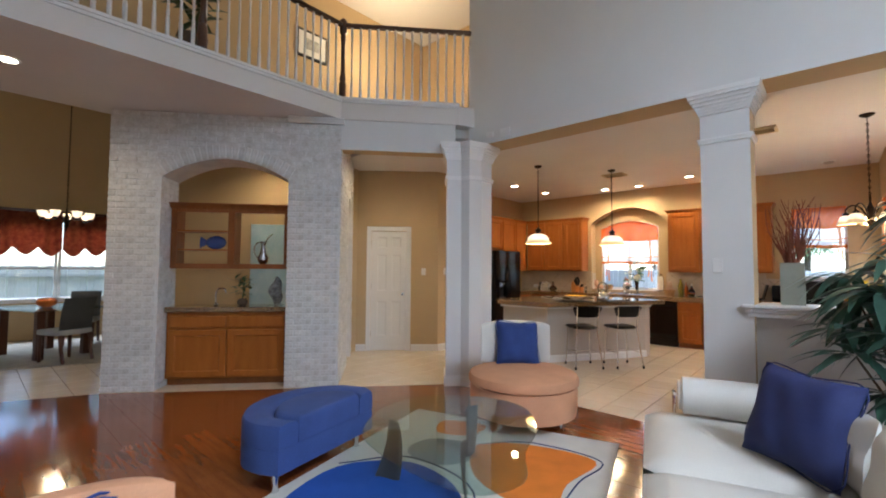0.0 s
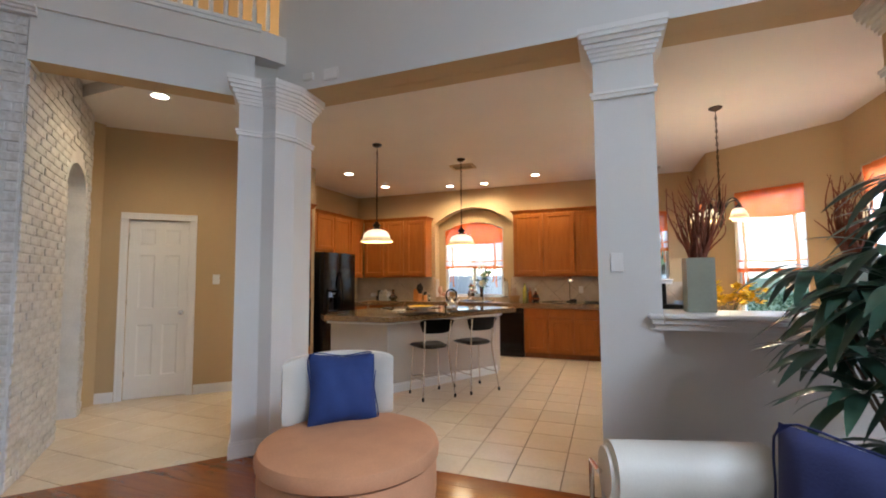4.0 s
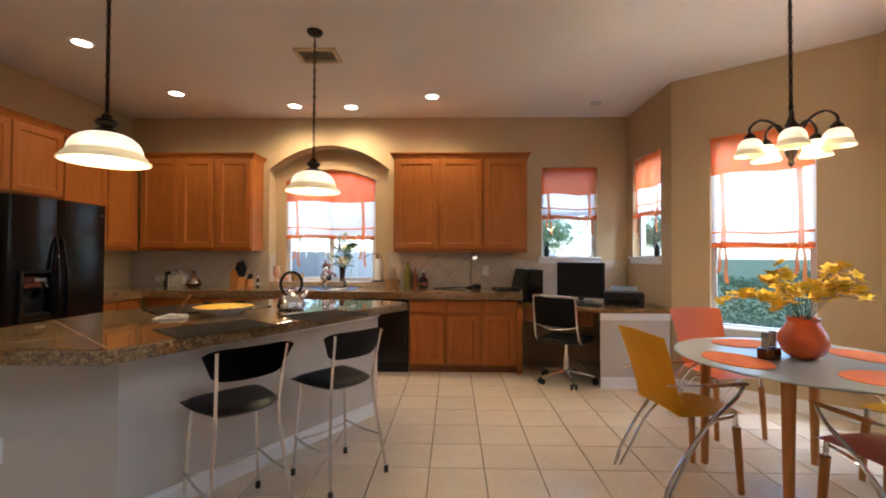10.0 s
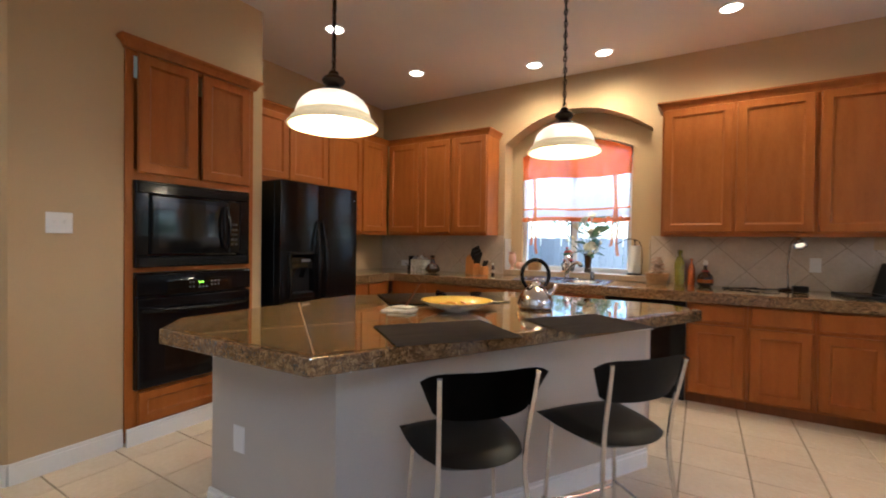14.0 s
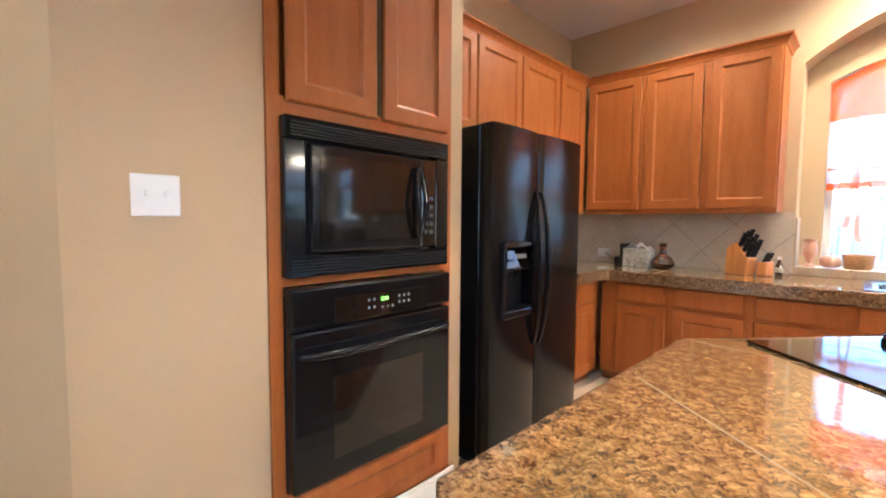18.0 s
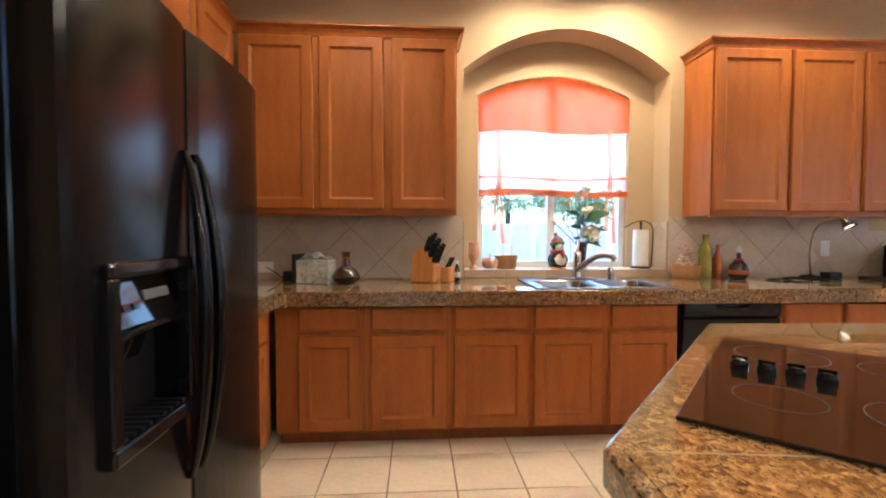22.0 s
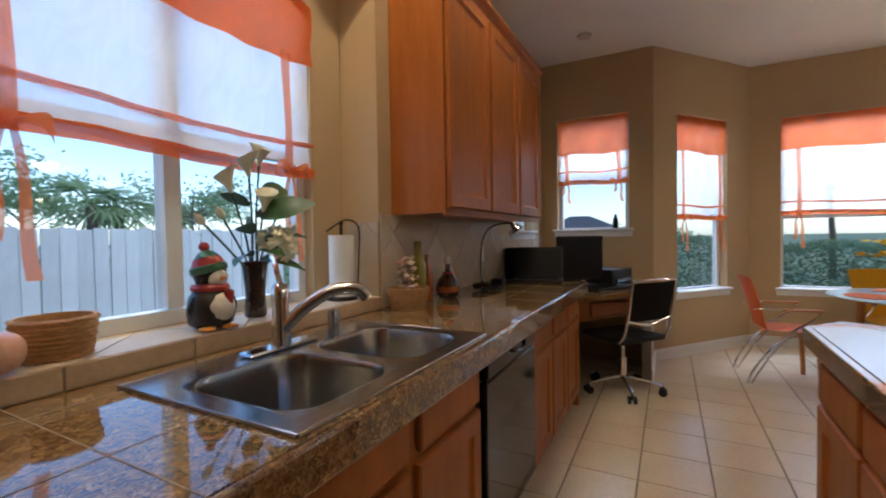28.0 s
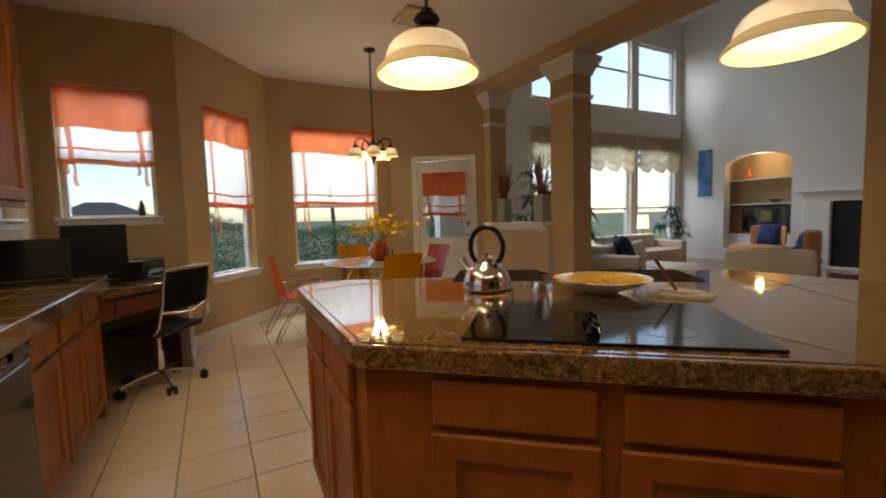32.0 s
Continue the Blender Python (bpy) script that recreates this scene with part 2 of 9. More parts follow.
WOODFLOOR = mat("cherry_wood_floor", (0.30, 0.088, 0.022), 0.12, two=(0.20, 0.052, 0.014), scale=2.5, fine=25, bump=0.02, stretch=(1.2, 9, 1), coat=0.5, jitter=0.12)
BRICK = mat("whitewashed_brick", (0.78, 0.77, 0.755), 0.85, two=(0.56, 0.53, 0.49), scale=11, fine=45, bump=1.0, jitter=0.09)
MORTAR = mat("white_mortar", (0.74, 0.73, 0.71), 0.95, vary=0.1, bump=0.5)
BLACK = mat("black_appliance_gloss", (0.008, 0.008, 0.009), 0.08, vary=0.1, fine=200, bump=0.006, coat=0.06, spec=0.3)
BLACKTEX = mat("black_textured_enamel", (0.006, 0.006, 0.007), 0.15, vary=0.1, fine=420, bump=0.04, spec=0.26)
BLACKMATT = mat("black_plastic", (0.012, 0.012, 0.013), 0.45, vary=0.1, fine=200, bump=0.03, spec=0.25)
SCREEN = mat("dark_matt_screen", (0.010, 0.010, 0.012), 0.35, vary=0.05, bump=0, spec=0.15)
RINGINK = mat("dim_ring_printing", (0.045, 0.038, 0.032), 0.35, bump=0)
OVENGLASS = mat("smoked_oven_glass", (0.010, 0.008, 0.006), 0.04, vary=0.1, bump=0, coat=0.3, spec=0.5)
CHROME = mat("chrome", (0.75, 0.75, 0.76), 0.12, 1.0, vary=0.04, bump=0)
STEEL = mat("brushed_steel", (0.42, 0.415, 0.41), 0.2, 1.0, vary=0.08, scale=3, fine=90, bump=0.03, stretch=(1, 12, 1))
BRONZE = mat("oil_rubbed_bronze", (0.035, 0.022, 0.015), 0.4, 0.8, vary=0.15, bump=0.05)
LEATHER_BLACK = mat("black_vinyl", (0.014, 0.013, 0.013), 0.42, vary=0.1, fine=160, bump=0.1, spec=0.22)
ORANGE = cloth_sheer("orange_curtain_cloth", (0.80, 0.235, 0.05), 0.05)
SHEER = cloth_sheer("white_sheer_cloth", (0.92, 0.88, 0.86), 0.30)
ORANGE_SHEER = cloth_sheer("orange_ribbon_sheer", (0.88, 0.31, 0.10), 0.2)
CREAM_CLOTH = cloth_sheer("cream_valance_cloth", (0.68, 0.58, 0.42), 0.05)
PANE = glass("window_glass", (0.95, 0.98, 1.0), 0.0, 0.93)
VINYL = mat("white_window_vinyl", (0.76, 0.77, 0.78), 0.4, vary=0.02, bump=0)
LAMPGLASS = glow("lit_alabaster_glass", (1.0, 0.80, 0.50), 0.32, 0.5)
BULB = glow("lit_bulb", (1.0, 0.82, 0.55), 3.5)
CANLIGHT = glow("lit_recessed_lens", (1.0, 0.86, 0.62), 5.0)


# ---- mesh helpers ----
def box(bm, x0, x1, y0, y1, z0, z1, bevel=0.0, seg=1):
    r = bmesh.ops.create_cube(bm, size=1.0, matrix=Matrix.Translation(((x0 + x1) / 2, (y0 + y1) / 2, (z0 + z1) / 2)) @ Matrix.Diagonal((abs(x1 - x0), abs(y1 - y0), abs(z1 - z0), 1)))
    if bevel:
        edges = {e for v in r["verts"] for e in v.link_edges}
        bmesh.ops.bevel(bm, geom=list(edges), offset=bevel, segments=seg, affect="EDGES", profile=0.5)
    return bm


def cyl(bm, p0, p1, r0, r1=None, seg=16):
    p0, p1 = Vector(p0), Vector(p1)
    d = p1 - p0
    m = Matrix.Translation((p0 + p1) / 2) @ d.to_track_quat("Z", "Y").to_matrix().to_4x4()
    bmesh.ops.create_cone(bm, cap_ends=True, segments=seg, radius1=max(r0, 1e-4), radius2=max(r0 if r1 is None else r1, 1e-4), depth=d.length, matrix=m)
    return bm


def lathe(bm, profile, at=(0, 0, 0), seg=24, squash=1.0, caps=True):
    """Turn a profile of (radius, height) round the upright axis."""
    rings = []
    for r, z in profile:
        rings.append([bm.verts.new((at[0] + max(r, 1e-4) * math.cos(2 * math.pi * k / seg), at[1] + squash * max(r, 1e-4) * math.sin(2 * math.pi * k / seg), at[2] + z)) for k in range(seg)])
    for a, b in zip(rings, rings[1:]):
        for k in range(seg):
            bm.faces.new((a[k], a[(k + 1) % seg], b[(k + 1) % seg], b[k]))
    if caps:
        bm.faces.new(rings[0][::-1])
        bm.faces.new(rings[-1])
    return bm


def tube(bm, pts, r, seg=8, taper=1.0):
    """A round rod through points."""
    pts = [Vector(p) for p in pts]
    rings = []
    up = Vector((0.13, 0.21, 0.97))
    for i, p in enumerate(pts):
        d = (pts[min(i + 1, len(pts) - 1)] - pts[max(i - 1, 0)]).normalized()
        a = d.cross(up)
        a = d.cross(Vector((1, 0, 0))) if a.length < 0.05 else a
        a.normalize()
        b = d.cross(a)
        rr = r * (1 + (taper - 1) * i / max(1, len(pts) - 1))
        rings.append([bm.verts.new(p + rr * (a * math.cos(2 * math.pi * k / seg) + b * math.sin(2 * math.pi * k / seg))) for k in range(seg)])
    for a, b in zip(rings, rings[1:]):
        for k in range(seg):
            bm.faces.new((a[k], a[(k + 1) % seg], b[(k + 1) % seg], b[k]))
    bm.faces.new(rings[0][::-1])
    bm.faces.new(rings[-1])
    return bm


def arc(points, n=8):
    """A smooth line through a few points (Catmull-Rom)."""
    p = [Vector(q) for q in points]
    p = [2 * p[0] - p[1], *p, 2 * p[-1] - p[-2]]
    out = []
    for a, b, c, d in zip(p, p[1:], p[2:], p[3:]):
        for k in range(n):
            t = k / n
            out.append(0.5 * ((2 * b) + (c - a) * t + (2 * a - 5 * b + 4 * c - d) * t * t + (3 * b - a - 3 * c + d) * t ** 3))
    return out + [p[-2]]


def prism(bm, poly, z0, z1, bevel=0.0):
    """An upright block over a ground outline."""
    lo = [bm.verts.new((x, y, z0)) for x, y in poly]
    hi = [bm.verts.new((x, y, z1)) for x, y in poly]
    fs = [bm.faces.new(lo[::-1]), bm.faces.new(hi)]
    n = len(poly)
    for k in range(n):
        fs.append(bm.faces.new((lo[k], lo[(k + 1) % n], hi[(k + 1) % n], hi[k])))
    bmesh.ops.recalc_face_normals(bm, faces=fs)
    if bevel:
        bmesh.ops.bevel(bm, geom=[e for e in bm.edges], offset=bevel, segments=2, affect="EDGES", profile=0.5)
    return bm


def grid(bm, f, nu, nv, thick=0.0):
    """A sheet f(u, v) with u, v from 0 to 1, given depth when thick."""
    vs = [[bm.verts.new(f(i / nu, j / nv)) for j in range(nv + 1)] for i in range(nu + 1)]
    fs = [bm.faces.new((vs[i][j], vs[i + 1][j], vs[i + 1][j + 1], vs[i][j + 1])) for i in range(nu) for j in range(nv)]
    if thick:
        bmesh.ops.solidify(bm, geom=fs, thickness=thick)
    return bm


def cushion(bm, w, d, h, at=(0, 0, 0), n=10, puff=0.6):
    """A soft pillow: w by d outline, h thick in the middle."""
    def top(s):
        def f(u, v):
            x, y = 2 * u - 1, 2 * v - 1
            e = max(0.0, (1 - x ** 4) * (1 - y ** 4)) ** puff
            k = 1 - 0.07 * (x * x * (1 - abs(y)) + y * y * (1 - abs(x))) * 1.4
            return Vector((at[0] + x * w / 2 * k, at[1] + y * d / 2 * k, at[2] + s * h / 2 * e + 0.004 * math.sin(9 * x + 4 * y)))
        return f
    grid(bm, top(1), n, n)
    grid(bm, top(-1), n, n)
    bmesh.ops.remove_doubles(bm, verts=bm.verts[:], dist=0.012)
    bmesh.ops.recalc_face_normals(bm, faces=bm.faces[:])
    return bm


def mesh_of(name, bm, material, smooth=False):
    me = bpy.data.meshes.new(name)
    bm.normal_update()
    bm.to_mesh(me)
    bm.free()
    for m in material if isinstance(material, (list, tuple)) else [material]:
        me.materials.append(m)
    if smooth:
        for p in me.polygons:
            p.use_smooth = True
        me.set_sharp_from_angle(angle=radians(40))
    return me


def part(name, bm, material, parent=None, label="", m=None, smooth=False):
    ob = new(name, mesh_of(name, bm, material, smooth))
    if parent:
        ob.parent = parent
    if m is not None:
        ob.matrix_local = m
    return tagged(ob, label) if label else ob


def thing(name, label, category, m=None, group=""):
    ob = new(name)
    ob.empty_display_size = 0.1
    ob.matrix_world = m if m is not None else Matrix()
    return tagged(ob, label, category, group)


def single(name, bm, material, label, category, m=None, group="", kind="", smooth=False):
    ob = part(name, bm, material, None, "", m, smooth)
    return tagged(ob, label, category, group, kind)


def structure(name, bm, material, label, category="wall", m=None):
    return single(name, bm, material, label, category, m, kind="structure")


def wall(name, a, b, thick, z1, material, holes=(), z0=0.0, label="painted wall", back=None):
    """A wall whose face runs from a to b (ground points) with its depth to the left of that way; holes are (s0, s1, z0, z1)."""
    a, b = Vector((*a, 0)), Vector((*b, 0))
    d = b - a
    length = d.length
    m = Matrix.Translation(a) @ Matrix.Rotation(math.atan2(d.y, d.x), 4, "Z")
    ss = sorted({0.0, length, *[h[0] for h in holes], *[h[1] for h in holes]})
    zs = sorted({z0, z1, *[h[2] for h in holes], *[h[3] for h in holes]})
    ss, zs = [s for s in ss if 0 <= s <= length], [z for z in zs if z0 <= z <= z1]
    full = lambda i, j: 0 <= i < len(ss) - 1 and 0 <= j < len(zs) - 1 and not any(h[0] - 1e-6 <= ss[i] and ss[i + 1] <= h[1] + 1e-6 and h[2] - 1e-6 <= zs[j] and zs[j + 1] <= h[3] + 1e-6 for h in holes)
    bm = bmesh.new()
    vs = {}
    def vert(i, k, j):
        if (i, k, j) not in vs:
            vs[i, k, j] = bm.verts.new((ss[i], k * thick, zs[j]))
        return vs[i, k, j]
    for i in range(len(ss) - 1):
        for j in range(len(zs) - 1):
            if not full(i, j):
                continue
            bm.faces.new((vert(i, 0, j), vert(i + 1, 0, j), vert(i + 1, 0, j + 1), vert(i, 0, j + 1)))
            f = bm.faces.new((vert(i, 1, j), vert(i, 1, j + 1), vert(i + 1, 1, j + 1), vert(i + 1, 1, j)))
            f.material_index = 1 if back else 0
            for di, dj, q in ((-1, 0, ((i, 0, j), (i, 0, j + 1), (i, 1, j + 1), (i, 1, j))), (1, 0, ((i + 1, 0, j), (i + 1, 1, j), (i + 1, 1, j + 1), (i + 1, 0, j + 1))),
                              (0, -1, ((i, 0, j), (i, 1, j), (i + 1, 1, j), (i + 1, 0, j))), (0, 1, ((i, 0, j + 1), (i + 1, 0, j + 1), (i + 1, 1, j + 1), (i, 1, j + 1)))):
                if not full(i + di, j + dj):
                    bm.faces.new([vert(*p) for p in q])
    bmesh.ops.recalc_face_normals(bm, faces=bm.faces[:])
    return structure(name, bm, [material, back] if back else material, label, "wall", m)


def skirting(name, a, b, h=0.11, t=0.016):
    """A baseboard along the face from a to b; it stands out to the right of that way."""
    a, b = Vector((*a, 0)), Vector((*b, 0))
    d = b - a
    bm = bmesh.new()
    box(bm, 0, d.length, -t, 0, 0, h - 0.02)
    box(bm, 0, d.length, -t * 0.6, 0, h - 0.02, h)
    return structure(name, bm, TRIM, "white painted baseboard along the wall", "baseboard", Matrix.Translation(a) @ Matrix.Rotation(math.atan2(d.y, d.x), 4, "Z"))


def frame_at(a, b, s, y=0.0, z=0.0):
    """The pose at s metres along the wall face from a to b, x along it and y into the wall."""
    a, b = Vector((*a, 0)), Vector((*b, 0))
    d = b - a
    return Matrix.Translation(a) @ Matrix.Rotation(math.atan2(d.y, d.x), 4, "Z") @ Matrix.Translation((s, y, z))


# ---- plan ----
CEILING, UPPER, BEAM = 3.08, 5.9, 2.94           # kitchen ceiling, living room ceiling, beam
YB, XL, XO = 12.50, -1.53, -0.77     # back wall, kitchen left wall, oven wall
Y0, Y1 = 7.40, 7.76                  # front and back of the beam and columns
AB, BC, CD, DE = (4.83, 11.40), (5.98, 10.47), (6.0, 8.80), (5.15, 7.65)
U0, U1 = (-1.75, 4.17), (0.78, 7.15)  # slanting brick wall
UD = (Vector(U1) - Vector(U0)).normalized()
UN = Vector((-UD.y, UD.x))
XE, YS = 6.9, 0.4                    # living room's window wall and fireplace wall
PD0, PD1 = (-1.80, 7.57), (-0.77, 8.585)  # slanting pantry wall
on_u = lambda s, n=0.0: tuple(Vector(U0) + UD * s + UN * n)
UANG = math.degrees(math.atan2(UD.y, UD.x))
at_u = lambda s, n=0.0, z=0.0: pose(*on_u(s, n), z, 0, 0, UANG)


def arch_wall(name, m, length, thick, z1, s0, s1, zb, spring, rise, material, label, n=14, parent=None, flat=False):
    """A wall with one arched opening from height zb; the arch springs at `spring` and rises by `rise`."""
    bm = bmesh.new()
    half, mid = (s1 - s0) / 2, (s0 + s1) / 2
    for sg in (-1, 1):
        e, c = (0.0, s0) if sg < 0 else (length, s1)
        top = [(mid + sg * half * math.cos(radians(90 * k / n)), spring + rise * math.sin(radians(90 * k / n))) for k in range(n + 1)]
        if flat:
            top = [(mid + sg * half * (1 - k / n), spring + rise * (1 - (1 - k / n) ** 2)) for k in range(n + 1)]
        p = [(e, 0)] + ([(mid, 0), (mid, zb), (c, zb)] if zb > 0 else [(c, 0)]) + top + [(mid, z1), (e, z1)]
        f, g = [bm.verts.new((s, 0, z)) for s, z in p], [bm.verts.new((s, thick, z)) for s, z in p]
        bm.faces.new(f)
        bm.faces.new(g[::-1])
        for k in range(len(p)):
            j = (k + 1) % len(p)
            if not (abs(p[k][0] - mid) < 1e-6 and abs(p[j][0] - mid) < 1e-6):
                bm.faces.new((f[k], f[j], g[j], g[k]))
    bmesh.ops.remove_doubles(bm, verts=bm.verts[:], dist=0.0005)
    bmesh.ops.recalc_face_normals(bm, faces=bm.faces[:])
    return structure(name, bm, material, label, "wall", m)


# floors: a slab under each covering
bm = bmesh.new()
prism(bm, [(-7.25, 0.15), (7.15, 0.15), (7.15, 7.65), (5.45, 7.65), (6.22, 8.75), (6.22, 10.62), (5.02, 11.58), (5.02, 12.9), (-1.8, 12.9), (-1.8, 9.5), (-7.25, 9.5)], -0.30, -0.012)
structure("floor", bm, GROUT, "concrete slab under the tiled floor", "floor")

# ceilings
bm = bmesh.new()
prism(bm, [(-3.6, 7.0), (0.4, 7.0), (0.9, 7.5), (5.3, 7.5), (6.2, 8.7), (6.2, 10.7), (5.0, 11.65), (5.0, 12.9), (-3.6, 12.9)], CEILING, CEILING + 0.2)
structure("ceiling_kitchen", bm, CEIL, "smooth white painted kitchen ceiling", "ceiling")
bm = bmesh.new()
box(bm, -8.6, 7.3, 0.0, 7.6, UPPER, UPPER + 0.2)
box(bm, -8.6, 1.2, 7.6, 12.9, UPPER, UPPER + 0.2)
structure("ceiling_living", bm, CEIL, "high white painted living room ceiling", "ceiling")

# kitchen walls
T = 0.16
wall("wall_back_left", (0.20, YB), (XL - T, YB), -0.55, CEILING, TAN, label="tan painted kitchen wall")
wall("wall_back_right", (1.90, YB), (4.83, YB), 0.16, CEILING, TAN, [(3.755 - 1.90, 4.455 - 1.90, 1.28, 2.45)], label="tan painted kitchen wall with a small window")
arch_wall("wall_niche_window", pose(0.20, YB + 0.222, 0), 1.70, 0.12, CEILING, 0.21, 1.41, 0.97, 2.31, 0.15, TAN, "tan painted back of the window niche", flat=True)
arch_wall("wall_back_niche", pose(0.20, YB, 0), 1.70, 0.22, CEILING, 0.075, 1.615, 0.96, 2.42, 0.305, TAN, "tan painted wall with an arched window niche", flat=True)
wall("wall_nook_a", (4.83, YB + T), AB, 0.16, CEILING, TAN, [(0.17 + T, 0.88 + T, 1.29, 2.48)], label="tan painted wall with a small window")
wall("wall_nook_b", AB, BC, 0.16, CEILING, TAN, [(0.33, 1.10, 0.64, 2.46)], label="tan painted slanting bay wall with a window")
wall("wall_nook_c", BC, CD, 0.16, CEILING, TAN, [(0.28, 1.47, 0.62, 2.49)], label="tan painted bay wall with a wide window")
wall("wall_nook_d", CD, DE, 0.16, CEILING, TAN, [(0.39, 1.23, 0.0, 2.06)], label="tan painted slanting wall with the back door")
wall("wall_left", (XL, YB), (XL, 9.92), -0.16, CEILING, TAN, label="tan painted kitchen wall")
wall("wall_oven", (XO, 10.05), (XO, PD1[1]), -0.12, CEILING, TAN, [(0.085, 0.955, 0.0, 2.47)], label="tan painted wall around the built-in ovens")
wall("wall_oven_return", (XL, 10.05), (XO - 0.12, 10.05), -0.05, CEILING, TAN, label="tan painted wall end beside the refrigerator")
wall("wall_pantry", PD0, PD1, 0.14, CEILING, TAN, [(0.30, 0.91, 0.0, 2.06)], label="tan painted hall wall with the pantry door")

# beam between living room and kitchen, white in front, tan behind
bm = bmesh.new()
box(bm, 0.86, XE + 0.2, Y0, Y0 + 0.22, BEAM, UPPER)
for f in bm.faces:
    f.material_index = 1 if f.normal.y > 0.5 or f.normal.z < -0.5 else 0
structure("wall_beam", bm, [WHITE, TAN], "white upper wall over the kitchen opening", "wall")
bm = bmesh.new()
box(bm, 1.0, 5.3, Y0 + 0.222, Y1, BEAM, CEILING)
structure("beam_soffit", bm, TAN, "tan painted underside of the beam", "beam")
bm = bmesh.new()
box(bm, 3.792, 5.018, 7.48, 7.71, 0, 1.095)
for f in bm.faces:
    f.material_index = 1 if f.normal.y > 0.5 else 0
structure("wall_half", bm, [WHITE, TAN], "low half wall between living room and breakfast nook", "wall")
bm = bmesh.new()
for y0, y1, z0, z1, e in ((7.335, 7.80, 1.100, 1.13, 0.008), (7.355, 7.78, 1.068, 1.0995, 0.006), (7.372, 7.735, 1.035, 1.0675, 0.0)):
    box(bm, 3.802, 5.017, y0, y1, z0, z1, e)
    box(bm, 3.72 + (y0 - 7.335), 3.8015, y0, Y0 - 0.014, z0, z1, e)
structure("half_wall_sill", bm, TRIM, "white moulded wooden cap on the half wall", "sill")


def column(name, poly, label):
    """A squared column with its base, necking band and stepped capital."""
    c = Vector((sum(p[0] for p in poly) / len(poly), sum(p[1] for p in poly) / len(poly)))
    def off(d):
        out = []
        n = len(poly)
        for k in range(n):
            p, a, b = Vector(poly[k]), Vector(poly[k - 1]), Vector(poly[(k + 1) % n])
            n1, n2 = (p - a).normalized(), (b - p).normalized()
            n1, n2 = Vector((n1.y, -n1.x)), Vector((n2.y, -n2.x))
            w = (n1 + n2) / max(0.4, 1 + n1.dot(n2))
            out.append(tuple(p + w * d))
        return out
    t = thing(name, label, "column", Matrix())
    t["kind"] = "structure"
    bm = bmesh.new()
    prism(bm, poly, 0, BEAM)
    for f in bm.faces:
        f.material_index = 1 if f.normal.y > 0.5 or (abs(f.normal.x) > 0.9 and c.x > 2) else 0
    part("shaft", bm, [WHITE, TAN], t)
    for nm, ds in (("base_moulding", [(0.018, 0.0, 0.10), (0.010, 0.10, 0.12)]), ("neck_band", [(0.014, 2.485, 2.512), (0.022, 2.512, 2.53)]),
                   ("capital", [(0.012, 2.735, 2.76), (0.022, 2.76, 2.785), (0.032, 2.785, 2.81), (0.046, 2.81, 2.84), (0.062, 2.84, 2.87), (0.078, 2.87, 2.90), (0.085, 2.90, BEAM - 0.002)])):
        bm = bmesh.new()
        for d, a, b in ds:
            prism(bm, off(d), a, b)
        part(nm, bm, TRIM, t)
    return t


column("column_corner", [(0.81, 7.04), (0.92, 7.18), (1.03, 7.20), (1.09, 7.36), (1.07, 7.60), (0.62, 7.60), (0.52, 7.35)], "white corner column with a stepped capital")
column("column_middle", [(3.445, Y0 - 0.012), (3.80, Y0 - 0.012), (3.80, 7.66), (3.445, 7.66)], "white square column with a stepped capital")
column("column_nook", [(5.02, Y0 - 0.012), (5.38, Y0 - 0.012), (5.38, 7.66), (5.02, 7.66)], "white square column at the end of the half wall")

# living room walls
LW = [(2.2, 3.55), (3.8, 5.2), (5.45, 6.85)]
wall("wall_windows", (XE, Y0 + 0.1), (XE, YS - 0.2), 0.2, UPPER, WHITE, [(a, b, c, d) for a, b in LW for c, d in ((0.42, 2.75), (3.6, 5.2))], label="white two-storey living room wall with tall windows")
wall("wall_fireplace_a", (XE + 0.2, YS), (6.04, YS), 0.25, UPPER, WHITE, label="white living room wall")
arch_wall("wall_display_niche", pose(6.04, YS, 0, 0, 0, 180), 1.8, 0.25, UPPER, 0.22, 1.58, 0.30, 2.20, 0.25, WHITE, "white living room wall with an arched display niche")
wall("wall_fireplace_b", (4.24, YS), (-8.5, YS), 0.25, UPPER, WHITE, label="white living room wall")
bm = bmesh.new()
box(bm, 4.29, 5.99, YS - 0.62, YS - 0.58, 0.0, 2.7)
box(bm, 4.29, 4.34, YS - 0.58, YS - 0.251, 0.0, 2.7)
box(bm, 5.94, 5.99, YS - 0.58, YS - 0.251, 0.0, 2.7)
box(bm, 4.34, 5.94, YS - 0.58, YS - 0.251, 2.5, 2.6)
structure("wall_niche_back", bm, TAN, "tan back of the display niche", "wall")
wall("wall_dining", (-7.0, YS), (-7.0, 9.4), 0.2, UPPER, TAN, [(2.0, 4.9, 0.75, 2.3)], label="tan dining room wall with a wide window")
wall("wall_dining_end", (-7.0, 9.2), (-2.4, 9.2), 0.2, UPPER, TAN, label="tan dining room wall")

